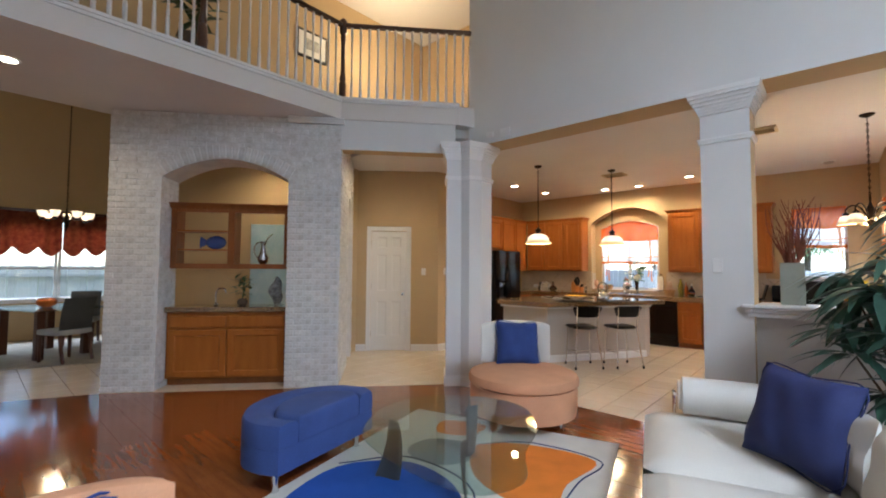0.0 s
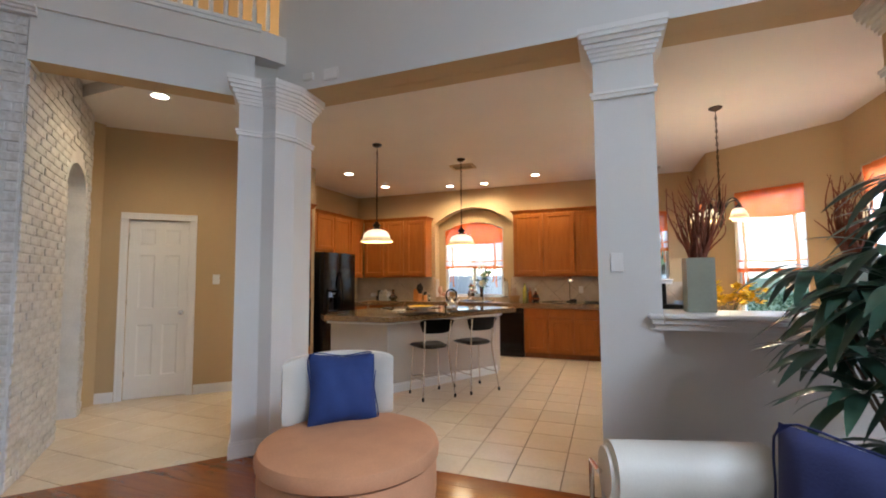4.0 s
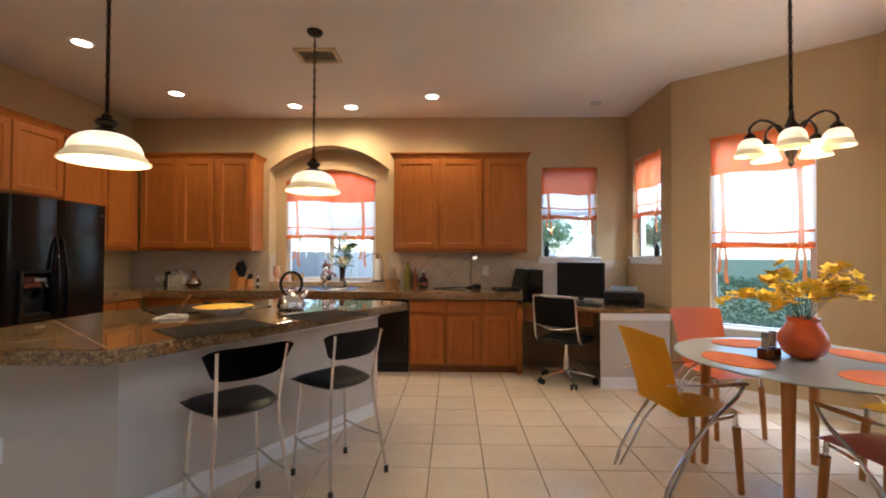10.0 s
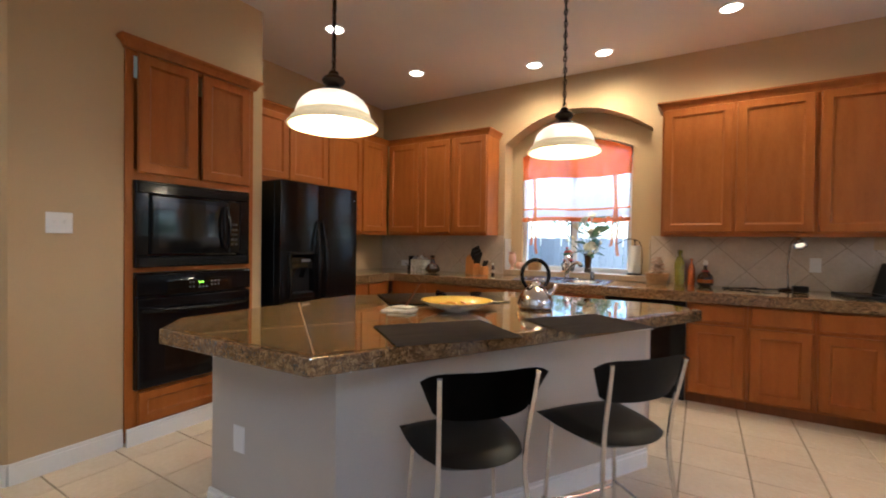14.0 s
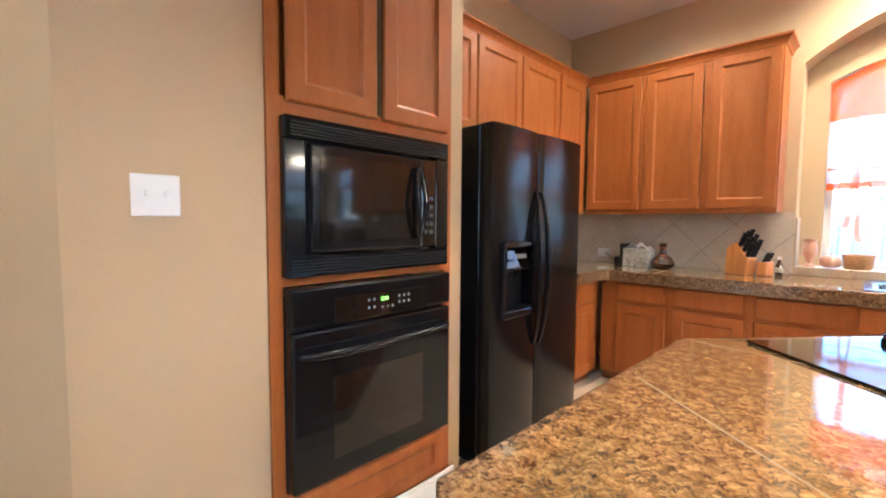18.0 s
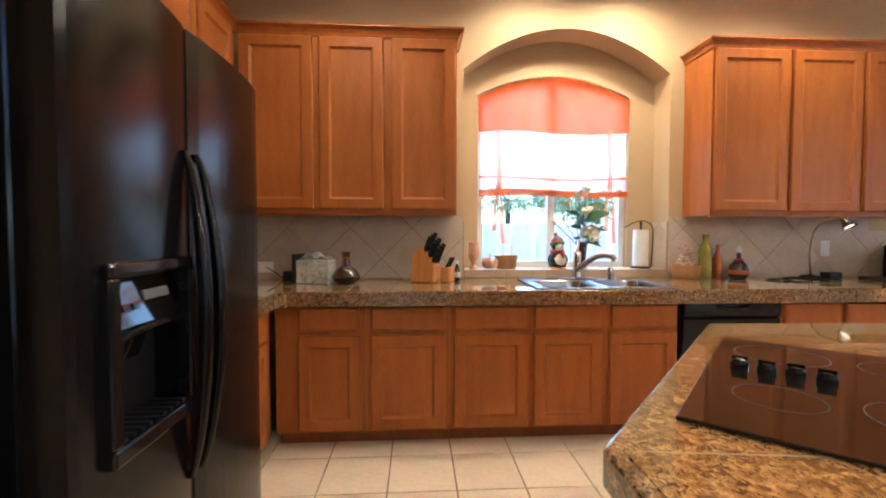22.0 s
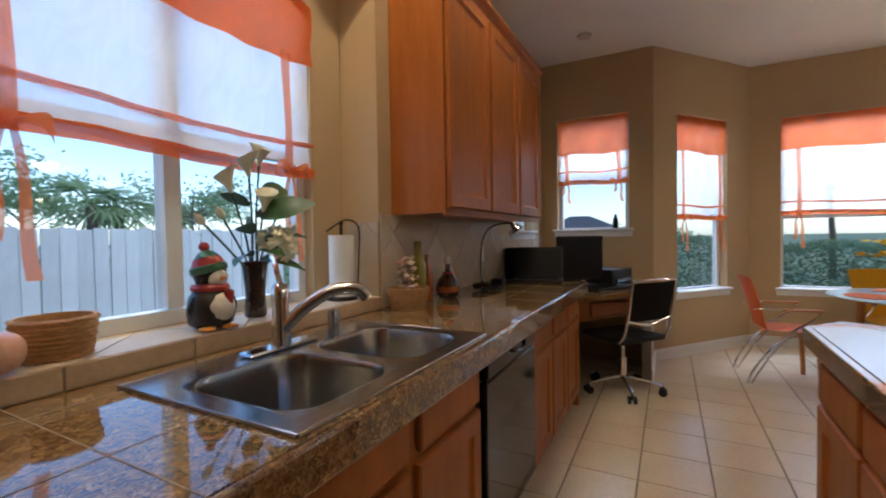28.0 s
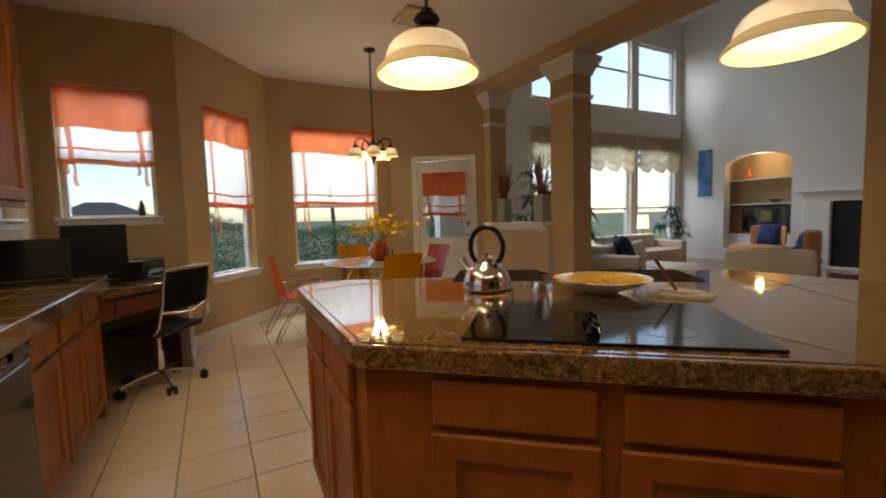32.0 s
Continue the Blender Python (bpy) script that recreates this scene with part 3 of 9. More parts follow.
# brick wall core, its return along the hall and the wall over the hall
arch_wall("wall_brick", at_u(0, 0.02), 2.56, 0.42, 3.19, 0.545, 1.96, 0.0, 2.43, 0.235, MORTAR, "whitewashed brick wall with an arched bar niche", flat=True)
arch_wall("wall_brick_hall", at_u(2.56, 0.44) @ pose(0, 0, 0, 0, 0, 90), 1.46, 0.34, 3.19, 0.62, 1.30, 0.0, 2.15, 0.3, MORTAR, "whitewashed brick hall wall with an arched doorway")
bm = bmesh.new()
box(bm, 2.56, 3.96, 0.0, 0.20, 2.83, 3.44)
for f in bm.faces:
    f.material_index = 1 if f.normal.z < -0.5 else 0
structure("wall_hall_header", bm, [WHITE, TAN], "white wall over the hall opening", "wall", at_u(0, 0))
bm = bmesh.new()
for z, o in ((3.13, 0.03), (3.15, 0.05), (3.17, 0.07)):
    box(bm, 1.95, 2.60, -o, 0.007, z, z + 0.0198)
structure("brick_wall_crown", bm, TRIM, "white crown moulding at the head of the brick wall", "trim", at_u(0, 0))
wall("wall_bar_back", on_u(2.2, 2.1), on_u(-1.15, 2.1), -0.12, 3.19, TAN, label="tan wall behind the bar")
wall("wall_hall_left", on_u(2.2, 1.95), PD0, -0.1, CEILING, TAN, label="tan hall wall")

# upper floor slab with its white fascia, and walls upstairs
bm = bmesh.new()
prism(bm, [(-0.10, 3.20), on_u(2.56, -0.02), on_u(3.99, -0.02), (0.95, Y0 + 0.01), (0.95, 9.4), (-4.6, 9.4), (-2.0, 4.3), (-2.0, 0.6), (0.9, 0.6), (0.9, 2.2)], 3.195, 3.43)
structure("upper_floor", bm, CEIL, "white underside and fascia of the upstairs gallery", "floor")
bm = bmesh.new()
for a, b in (((-0.10, 3.20), on_u(2.56, -0.02)), (on_u(2.56, -0.02), on_u(3.99, -0.02)), ((0.9, 2.2), (-0.10, 3.20))):
    d = Vector(b) - Vector(a)
    m = Matrix.Translation((*a, 0)) @ Matrix.Rotation(math.atan2(d.y, d.x), 4, "Z")
    for z, o in ((3.43, 0.03), (3.40, 0.018)):
        vs0 = len(bm.verts)
        box(bm, -0.01, d.length + 0.01, -o, 0.12, z, z + 0.03)
        bm.verts.ensure_lookup_table()
        bmesh.ops.transform(bm, matrix=m, verts=bm.verts[vs0:])
structure("gallery_trim", bm, TRIM, "white moulded edge under the gallery railing", "trim")
wall("wall_upstairs_a", (-1.8, 0.6), (-1.8, 9.2), 0.12, UPPER, TAN, z0=3.44, label="tan upstairs gallery wall")
wall("wall_upstairs_b", (-1.92, 9.2), (0.9, 9.2), 0.12, UPPER, TAN, [(1.3, 2.1, 3.44, 5.5)], z0=3.44, label="tan upstairs gallery wall with a doorway")
wall("wall_upstairs_c", (0.95, 9.4), (0.95, Y0 + 0.22), -0.12, UPPER, TAN, z0=3.44, label="tan upstairs wall end")
wall("wall_upstairs_room", (-3.2, 10.8), (0.9, 10.8), 0.12, UPPER, TAN, z0=3.44, label="tan wall of the room upstairs")
bm = bmesh.new()
prism(bm, [(-3.4, 9.4), (0.95, 9.4), (0.95, 11.0), (-3.4, 11.0)], 3.27, 3.43)
structure("upper_floor_back", bm, CEIL, "floor of the room upstairs", "floor")

for n, (a, b) in enumerate([(PD1, (XO, 9.09)), (tuple(Vector(PD0) + (Vector(PD1) - Vector(PD0)).normalized() * 0.99), PD1), ((XO + 0.036, 9.095), (XO + 0.036, 9.965)), (AB, BC), (BC, CD), (CD, (5.81, 8.545)), ((5.24, 7.77), DE), (PD0, tuple(Vector(PD0) + (Vector(PD1) - Vector(PD0)).normalized() * 0.22)), ((4.83, 11.50), AB), ((5.02, 7.71), (3.82, 7.71)), ((3.82, 7.48), (5.02, 7.48))]):
    skirting("baseboard_%d" % (n + 1), a, b)


# ---- kitchen: cabinets ----
def panelled(bm, w, h, t, panels, x=0.0, z=0.0, k=0.014, sink=0.013):
    """One connected slab, front at y = 0, with sunk panels (x0, x1, z0, z1)."""
    xs = sorted({0.0, w, *[p[0] for p in panels], *[p[1] for p in panels]})
    zs = sorted({0.0, h, *[p[2] for p in panels], *[p[3] for p in panels]})
    vs = {}
    def v(a, b, y):
        key = (round(a, 4), round(b, 4), round(y, 4))
        if key not in vs:
            vs[key] = bm.verts.new((x + a, y, z + b))
        return vs[key]
    for a, b in zip(xs, xs[1:]):
        for c, d in zip(zs, zs[1:]):
            o = [v(a, c, 0), v(b, c, 0), v(b, d, 0), v(a, d, 0)]
            if any(abs(a - p[0]) < 1e-6 and abs(c - p[2]) < 1e-6 for p in panels):
                i = [v(a + k, c + k, sink), v(b - k, c + k, sink), v(b - k, d - k, sink), v(a + k, d - k, sink)]
                mid_ring = [v(a + k * 0.35, c + k * 0.35, sink * 0.55), v(b - k * 0.35, c + k * 0.35, sink * 0.55), v(b - k * 0.35, d - k * 0.35, sink * 0.55), v(a + k * 0.35, d - k * 0.35, sink * 0.55)]
                for n in range(4):
                    bm.faces.new((o[n], o[(n + 1) % 4], mid_ring[(n + 1) % 4], mid_ring[n]))
                    bm.faces.new((mid_ring[n], mid_ring[(n + 1) % 4], i[(n + 1) % 4], i[n]))
                bm.faces.new(i)
            else:
                bm.faces.new(o)
    e = 0.006
    rim = [(a, 0.0) for a in xs] + [(w, c) for c in zs[1:]] + [(a, h) for a in xs[-2::-1]] + [(0.0, c) for c in zs[-2:0:-1]]
    grow = lambda p: (p[0] - e if p[0] == 0 else p[0] + e if p[0] == w else p[0], p[1] - e if p[1] == 0 else p[1] + e if p[1] == h else p[1])
    for p, q in zip(rim, rim[1:] + rim[:1]):
        bm.faces.new((v(*p, 0), v(*q, 0), v(*grow(q), e), v(*grow(p), e)))
        bm.faces.new((v(*grow(p), e), v(*grow(q), e), v(*grow(q), t), v(*grow(p), t)))
    bm.faces.new([v(*grow(p), t) for p in rim])
    bmesh.ops.recalc_face_normals(bm, faces=bm.faces[:])
    return bm


def door_mesh(bm, w, h, rail=0.058, t=0.02, x=0.0, z=0.0):
    """A framed cabinet door with a sunk panel."""
    return panelled(bm, w, h, t, [(rail, w - rail, rail, h - rail)], x, z)


def base_unit(m, w, depth, spans, group, drawers=True, wood=MAPLE, h=0.865, hollow=False, label="honey maple base cabinet with a drawer over a framed door"):
    t = thing("base_cabinet", label, "cabinet", m, group)
    bm = bmesh.new()
    if hollow:
        box(bm, 0, w, 0.025, 0.032, 0.085, h)
        box(bm, 0, w, 0.032, depth, 0.085, 0.70)
    else:
        box(bm, 0, w, 0.025, depth, 0.085, h)
    part("body", bm, wood, t)
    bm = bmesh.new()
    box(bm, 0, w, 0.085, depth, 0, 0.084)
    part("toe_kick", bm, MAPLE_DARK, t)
    for a, b in spans:
        if drawers:
            bm = bmesh.new()
            box(bm, a, b, 0, 0.022, 0.683, 0.817, 0.008, 2)
            part("drawer_front", bm, wood, t)
        bm = bmesh.new()
        door_mesh(bm, b - a, 0.54 if drawers else 0.70, t=0.022, x=a, z=0.108)
        part("door", bm, wood, t)
    return t


def crown(parent, segs, z, wood=MAPLE_DARK):
    """A coved top moulding along the (x0, x1, y0, y1) fronts."""
    bm = bmesh.new()
    for x0, x1, y0, y1 in segs:
        rings = []
        for d, h in ((0.004, -0.05), (0.010, -0.046), (0.014, -0.030), (0.026, -0.010), (0.040, 0.002), (0.044, 0.006), (0.044, 0.018)):
            rings.append([bm.verts.new(p) for p in ((x0 - d, y0 - d, z + h), (x1 + d, y0 - d, z + h), (x1 + d, y1, z + h), (x0 - d, y1, z + h))])
        for p, q in zip(rings, rings[1:]):
            for k in range(4):
                bm.faces.new((p[k], p[(k + 1) % 4], q[(k + 1) % 4], q[k]))
        bm.faces.new(rings[0][::-1])
        bm.faces.new(rings[-1])
    return part("crown_moulding", bm, wood, parent)


def wall_unit(m, w, depth, z0, z1, spans, group, label="honey maple wall cabinet with framed doors"):
    t = thing("wall_cabinet", label, "cabinet", m, group)
    bm = bmesh.new()
    box(bm, 0, w, 0.025, depth, z0, z1)
    part("body", bm, MAPLE, t)
    for a, b in spans:
        bm = bmesh.new()
        door_mesh(bm, b - a, z1 - z0 - 0.093, t=0.022, x=a, z=z0 + 0.034)
        part("door", bm, MAPLE, t)
    crown(t, [(0, w, 0.025, depth)], z1, MAPLE)
    bm = bmesh.new()
    box(bm, 0, w, 0.018, 0.04, z0 - 0.010, z0 - 0.001)
    part("light_rail", bm, MAPLE, t)
    return t


YF = 11.85
g = "base cabinets along the back wall"
for x0, x1, spans in ((-0.866, -0.352, [(0.136, 0.478)]), (-0.351, 0.129, [(0.03, 0.45)]), (0.13, 1.062, [(0.03, 0.46), (0.505, 0.905)]), (1.063, 1.512, [(0.03, 0.43)]),
                      (2.148, 2.555, [(0.025, 0.382)]), (2.556, 2.955, [(0.02, 0.378)]), (2.956, 3.36, [(0.02, 0.375)])):
    base_unit(pose(x0, YF, 0), x1 - x0, YB - YF - 0.002, spans, g, hollow=0.1 < x0 < 1.5)
base_unit(pose(-0.866, 11.04, 0, 0, 0, 90), 0.805, 0.655, [(0.03, 0.40), (0.43, 0.70)], g, label="honey maple base cabinet beside the refrigerator")
g = "wall cabinets"
wall_unit(pose(-1.174, 12.17, 0), 1.372, 0.328, 1.368, 2.532, [(0.011, 0.450), (0.502, 0.894), (0.958, 1.357)], g)
wall_unit(pose(1.922, 12.17, 0), 1.60, 0.328, 1.368, 2.532, [(0.02, 0.522), (0.562, 1.052), (1.095, 1.580)], g)
wall_unit(pose(-1.175, 10.052, 0, 0, 0, 90), 1.105, 0.354, 1.83, 2.532, [(0.06, 0.585), (0.61, 1.09)], g, "short honey maple wall cabinet over the refrigerator")
wall_unit(pose(-1.175, 11.158, 0, 0, 0, 90), 1.03, 0.354, 1.368, 2.532, [(0.015, 0.52), (0.555, 0.95)], g)

# worktop with a cut-out for the sink
WT0, WT1 = 0.866, 0.915
SX0, SX1, SY0, SY1 = 0.672, 1.474, 11.85, 12.375
t = thing("worktop", "brown speckled granite tile worktop along the back wall", "worktop")
for nm, q in (("slab", [(XL + 0.002, SX0, 11.815, YB - 0.002), (SX1, 3.40, 11.815, YB - 0.002), (SX0, SX1, 11.815, SY0), (SX0, SX1, SY1, YB - 0.002)]), ("return_slab", [(XL + 0.002, -0.851, 11.035, 11.814)])):
    bm = bmesh.new()
    for x0, x1, y0, y1 in q:
        box(bm, x0, x1, y0, y1, WT0, WT1)
    bmesh.ops.remove_doubles(bm, verts=bm.verts[:], dist=0.0005)
    part(nm, bm, GRANITE, t)
bm = bmesh.new()
box(bm, -0.816, 3.41, 11.795, 11.8145, WT0 - 0.036, WT1 + 0.001, 0.008, 2)
part("front_edge", bm, GRANITE_EDGE, t)
bm = bmesh.new()
prism(bm, [(-0.850, 11.035), (-0.828, 11.035), (-0.828, 11.76), (-0.776, 11.795), (-0.816, 11.814), (-0.850, 11.80)], WT0 - 0.036, WT1 + 0.001)
part("return_edge", bm, GRANITE_EDGE, t)
bm = bmesh.new()
for x in [0.477 + 0.31 * k for k in range(-6, 10)]:
    if SX0 - 0.02 < x < SX1 + 0.02:
        continue
    box(bm, x, x + 0.003, 11.82, YB - 0.003, WT1 + 0.0003, WT1 + 0.0009)
for x0, x1 in ((XL + 0.01, SX0 - 0.022), (SX1 + 0.022, 3.39)):
    for y in (12.06, 12.37):
        box(bm, x0, x1, y, y + 0.003, WT1 + 0.0003, WT1 + 0.0009)
part("tile_joints", bm, SPLASH_GROUT, t)

# sink
t = thing("kitchen_sink", "double-bowl stainless steel sink set into the worktop", "sink", pose(SX0, SY0, WT1))
w, d = SX1 - SX0, SY1 - SY0
bm = bmesh.new()
RB = d - 0.105    # back edge of the bowls; the deck with the tap lies behind
for x0, x1, y0, y1 in ((-0.02, w + 0.02, -0.02, 0.028), (-0.02, w + 0.02, RB, d + 0.02), (-0.02, 0.03, 0.028, RB), (w - 0.03, w + 0.02, 0.028, RB), (w / 2 - 0.02, w / 2 + 0.02, 0.028, RB)):
    box(bm, x0, x1, y0, y1, 0.001, 0.008)
tube(bm, [(-0.02, -0.02, 0.004), (w + 0.02, -0.02, 0.004), (w + 0.02, d + 0.02, 0.004), (-0.02, d + 0.02, 0.004), (-0.02, -0.02, 0.004)], 0.0055, 8)
part("rim", bm, STEEL, t)
for x0, x1 in ((0.03, w / 2 - 0.02), (w / 2 + 0.02, w - 0.03)):
    bm = bmesh.new()
    rings = []
    for z, k, r in ((0.0081, -0.003, 0.002), (0.0085, 0.004, 0.085), (0.006, 0.009, 0.085), (-0.008, 0.013, 0.085), (-0.13, 0.020, 0.085), (-0.165, 0.03, 0.08), (-0.18, 0.055, 0.06), (-0.184, 0.10, 0.04)):
        ring = []
        for cx, cy, a0 in ((x1 - k - r, RB - k - r, 0), (x0 + k + r, RB - k - r, 90), (x0 + k + r, 0.028 + k + r, 180), (x1 - k - r, 0.028 + k + r, 270)):
            for j in range(8):
                a = radians(a0 + 90 * j / 7)
                ring.append(bm.verts.new((cx + r * math.cos(a), cy + r * math.sin(a), z)))
        rings.append(ring)
    for a, b in zip(rings, rings[1:]):
        for j in range(32):
            bm.faces.new((a[j], b[j], b[(j + 1) % 32], a[(j + 1) % 32]))
    bm.faces.new(rings[-1])
    bowl = part("bowl", bm, STEEL, t, smooth=True)
    bm = bmesh.new()
    lathe(bm, [(0.045, -0.1835), (0.045, -0.180), (0.03, -0.180), (0.02, -0.183)], ((x0 + x1) / 2, d / 2 - 0.02, 0))
    part("drain", bm, CHROME, bowl, smooth=True)

t = thing("kitchen_faucet", "chrome single-lever kitchen faucet with an arched spout", "faucet", pose(1.055, 12.318, WT1 + 0.009))
bm = bmesh.new()
box(bm, -0.13, 0.13, -0.03, 0.03, 0, 0.012, 0.005)
part("deck_plate", bm, CHROME, t)
bm = bmesh.new()
lathe(bm, [(0.032, 0.012), (0.028, 0.05), (0.024, 0.12), (0.027, 0.15), (0.027, 0.185), (0.015, 0.20)])
part("body", bm, CHROME, t, smooth=True)
bm = bmesh.new()
tube(bm, arc([(0.0, -0.01, 0.06), (0.05, -0.05, 0.12), (0.11, -0.11, 0.168), (0.165, -0.165, 0.168), (0.185, -0.185, 0.14)], 6), 0.0205, 12)
part("spout", bm, CHROME, t, smooth=True)
bm = bmesh.new()
tube(bm, [(0, 0, 0.195), (0.01, 0.02, 0.22), (0.03, 0.055, 0.255), (0.05, 0.09, 0.275)], 0.009, 8)
part("lever", bm, CHROME, t, smooth=True)
bm = bmesh.new()
lathe(bm, [(0.022, 0), (0.022, 0.06), (0.018, 0.075), (0.006, 0.08)])
single("soap_dispenser", bm, STEEL, "brushed steel soap dispenser cap on the sink deck", "dispenser", pose(1.305, 12.335, WT1 + 0.009), smooth=True)

def clip_poly(poly, x0, x1, z0, z1):
    for ax, lim, sg in ((0, x0, 1), (0, x1, -1), (1, z0, 1), (1, z1, -1)):
        out = []
        for p, q in zip(poly, poly[1:] + poly[:1]):
            a, b = sg * (p[ax] - lim), sg * (q[ax] - lim)
            if a >= 0:
                out.append(p)
            if a * b < 0:
                f = a / (a - b)
                out.append((p[0] + f * (q[0] - p[0]), p[1] + f * (q[1] - p[1])))
        poly = out
        if len(poly) < 3:
            return []
    return poly


def splash(name, m, x0, x1, z0, z1, size=0.31, gap=0.004):
    """Tiles laid cornerwise on a wall, cut at its edges; y = 0 is the wall."""
    t = thing(name, "cornerwise cream stone backsplash tiles over the worktop", "backsplash", m)
    t["kind"] = "structure"
    bm = bmesh.new()
    box(bm, x0, x1, -0.005, -0.001, z0, z1)
    part("grout", bm, SPLASH_GROUT, t)
    half = size / math.sqrt(2)
    for i in range(int((x1 - x0) / half) + 3):
        for j in range(int((z1 - z0) / half) + 3):
            if (i + j) % 2:
                continue
            cx, cz, r = x0 + (i - 0.5) * half, z0 + (j - 0.35) * half, half - gap
            p = clip_poly([(cx - r, cz), (cx, cz - r), (cx + r, cz), (cx, cz + r)], x0, x1, z0, z1)
            if len(p) < 3:
                continue
            bm = bmesh.new()
            f, b = [bm.verts.new((x, -0.011, z)) for x, z in p], [bm.verts.new((x, -0.005, z)) for x, z in p]
            bm.faces.new(f)
            for k in range(len(p)):
                bm.faces.new((f[k], b[k], b[(k + 1) % len(p)], f[(k + 1) % len(p)]))
            bmesh.ops.recalc_face_normals(bm, faces=bm.faces[:])
            part("tile", bm, SPLASH, t)
    return t


# window ledge in the niche, tiled
t = thing("window_ledge", "cream tiled ledge behind the sink", "ledge")
bm = bmesh.new()
box(bm, 0.278, 1.812, YB - 0.011, 12.70, 0.958, 0.968)
part("grout", bm, SPLASH_GROUT, t)
HALF = 0.31 / math.sqrt(2)
for i in range(-1, 9):
    for j in range(-1, 3):
        if (i + j) % 2:
            continue
        cx, cy, r = 0.43 + i * HALF, YB + 0.02 + j * HALF, HALF - 0.0035
        p = clip_poly([(cx - r, cy), (cx, cy - r), (cx + r, cy), (cx, cy + r)], 0.28, 1.81, YB - 0.004, 12.70)
        if len(p) < 3:
            continue
        bm = bmesh.new()
        prism(bm, p, 0.9685, 0.975)
        part("tile", bm, SPLASH, t)
for k in range(5):
    x0 = 0.282 + k * 0.306
    bm = bmesh.new()
    prism(bm, [(x0, YB - 0.014), (x0 + 0.302, YB - 0.014), (x0 + 0.302, YB - 0.004), (x0, YB - 0.004)], 0.916, 0.974, 0.004)
    part("edge_tile", bm, EDGE_TILE, t, "tan bullnose edge tile")

splash("backsplash_left", pose(0, YB, 0), XL + 0.01, 0.272, 0.917, 1.37)
splash("backsplash_right", pose(0, YB, 0), 1.818, 3.40, 0.917, 1.37)
splash("backsplash_desk", pose(0, YB, 0), 3.401, 4.81, 0.80, 1.265)
splash("backsplash_niche_left", pose(0.276, YB + 0.002, 0, 0, 0, 90), 0, 0.19, 0.977, 1.33)
splash("backsplash_niche_right", pose(1.814, YB + 0.19, 0, 0, 0, -90), 0, 0.19, 0.977, 1.33)

# dishwasher
t = thing("dishwasher", "black built-in dishwasher under the worktop", "dishwasher", pose(1.518, YF, 0))
bm = bmesh.new()
box(bm, 0, 0.624, 0.02, 0.6, 0.10, 0.86)
part("body", bm, BLACKMATT, t)
bm = bmesh.new()
box(bm, 0.004, 0.620, -0.012, 0.02, 0.13, 0.735, 0.006)
part("door", bm, BLACK, t)
bm = bmesh.new()
box(bm, 0.004, 0.620, -0.018, 0.02, 0.742, 0.852, 0.008)
panel = part("control_panel", bm, BLACK, t)
bm = bmesh.new()
tube(bm, arc([(0.215, -0.018, 0.815), (0.24, -0.04, 0.80), (0.345, -0.045, 0.795), (0.405, -0.018, 0.815)], 5), 0.009, 8)
part("handle", bm, BLACK, panel, smooth=True)
bm = bmesh.new()
box(bm, 0, 0.624, 0.06, 0.10, 0, 0.10)
part("toe_kick", bm, BLACKMATT, t)

# built-in ovens
t = thing("oven_cabinet", "tall honey maple cabinet around the built-in ovens", "cabinet", pose(XO + 0.012, 9.097, 0, 0, 0, 90))
W = 0.865
bm = bmesh.new()
for x0, x1, z0, z1 in ((0, 0.045, 0.02, 2.46), (W - 0.045, W, 0.02, 2.46), (0.045, W - 0.045, 1.062, 1.092), (0.045, W - 0.045, 1.636, 1.70), (0.045, W - 0.045, 0.02, 0.33), (0.045, W - 0.045, 2.40, 2.46)):
    box(bm, x0, x1, 0, 0.02, z0, z1)
box(bm, 0.02, W - 0.02, 0.021, 0.60, 0.02, 0.10)
box(bm, 0.02, W - 0.02, 0.60, 0.62, 0.10, 2.46)
box(bm, 0.055, W - 0.055, 0.021, 0.60, 1.66, 1.69)
part("face_frame", bm, MAPLE, t)
for a, b in ((0.07, 0.425), (0.468, 0.82)):
    bm = bmesh.new()
    door_mesh(bm, b - a, 0.727, x=a, z=1.69)
    part("door", bm, MAPLE, t, m=pose(0, -0.021, 0))
bm = bmesh.new()
door_mesh(bm, 0.72, 0.19, 0.045, x=0.075, z=0.115)
part("drawer_front", bm, MAPLE, t, m=pose(0, -0.021, 0))
crown(t, [(0, W, -0.02, 0.02)], 2.475, MAPLE)

g = "built-in ovens"
t = thing("microwave_oven", "black built-in microwave oven with a trim kit", "microwave", pose(XO + 0.012, 9.139, 1.093, 0, 0, 90), g)
mw, mh = 0.772, 0.542
bm = bmesh.new()
for x0, x1, z0, z1 in ((0, mw, 0, 0.075), (0, mw, mh - 0.075, mh), (0, 0.075, 0.075, mh - 0.075), (mw - 0.078, mw, 0.075, mh - 0.075)):
    box(bm, x0, x1, -0.035, 0.02, z0, z1, 0.004)
trim_kit = part("trim_kit", bm, BLACK, t)
for z0 in (0.012, mh - 0.065):
    for k in range(5):
        bm = bmesh.new()
        box(bm, 0.02, mw - 0.02, -0.041, -0.0352, z0 + k * 0.0105, z0 + k * 0.0105 + 0.005)
        part("louvre", bm, BLACKMATT, trim_kit)
bm = bmesh.new()
box(bm, 0.08, mw - 0.082, -0.02, 0.40, 0.08, mh - 0.08)
part("body", bm, BLACKMATT, t)
bm = bmesh.new()
box(bm, 0.085, 0.598, -0.045, -0.0205, 0.082, mh - 0.082, 0.010, 2)
dr = part("door", bm, BLACK, t)
bm = bmesh.new()
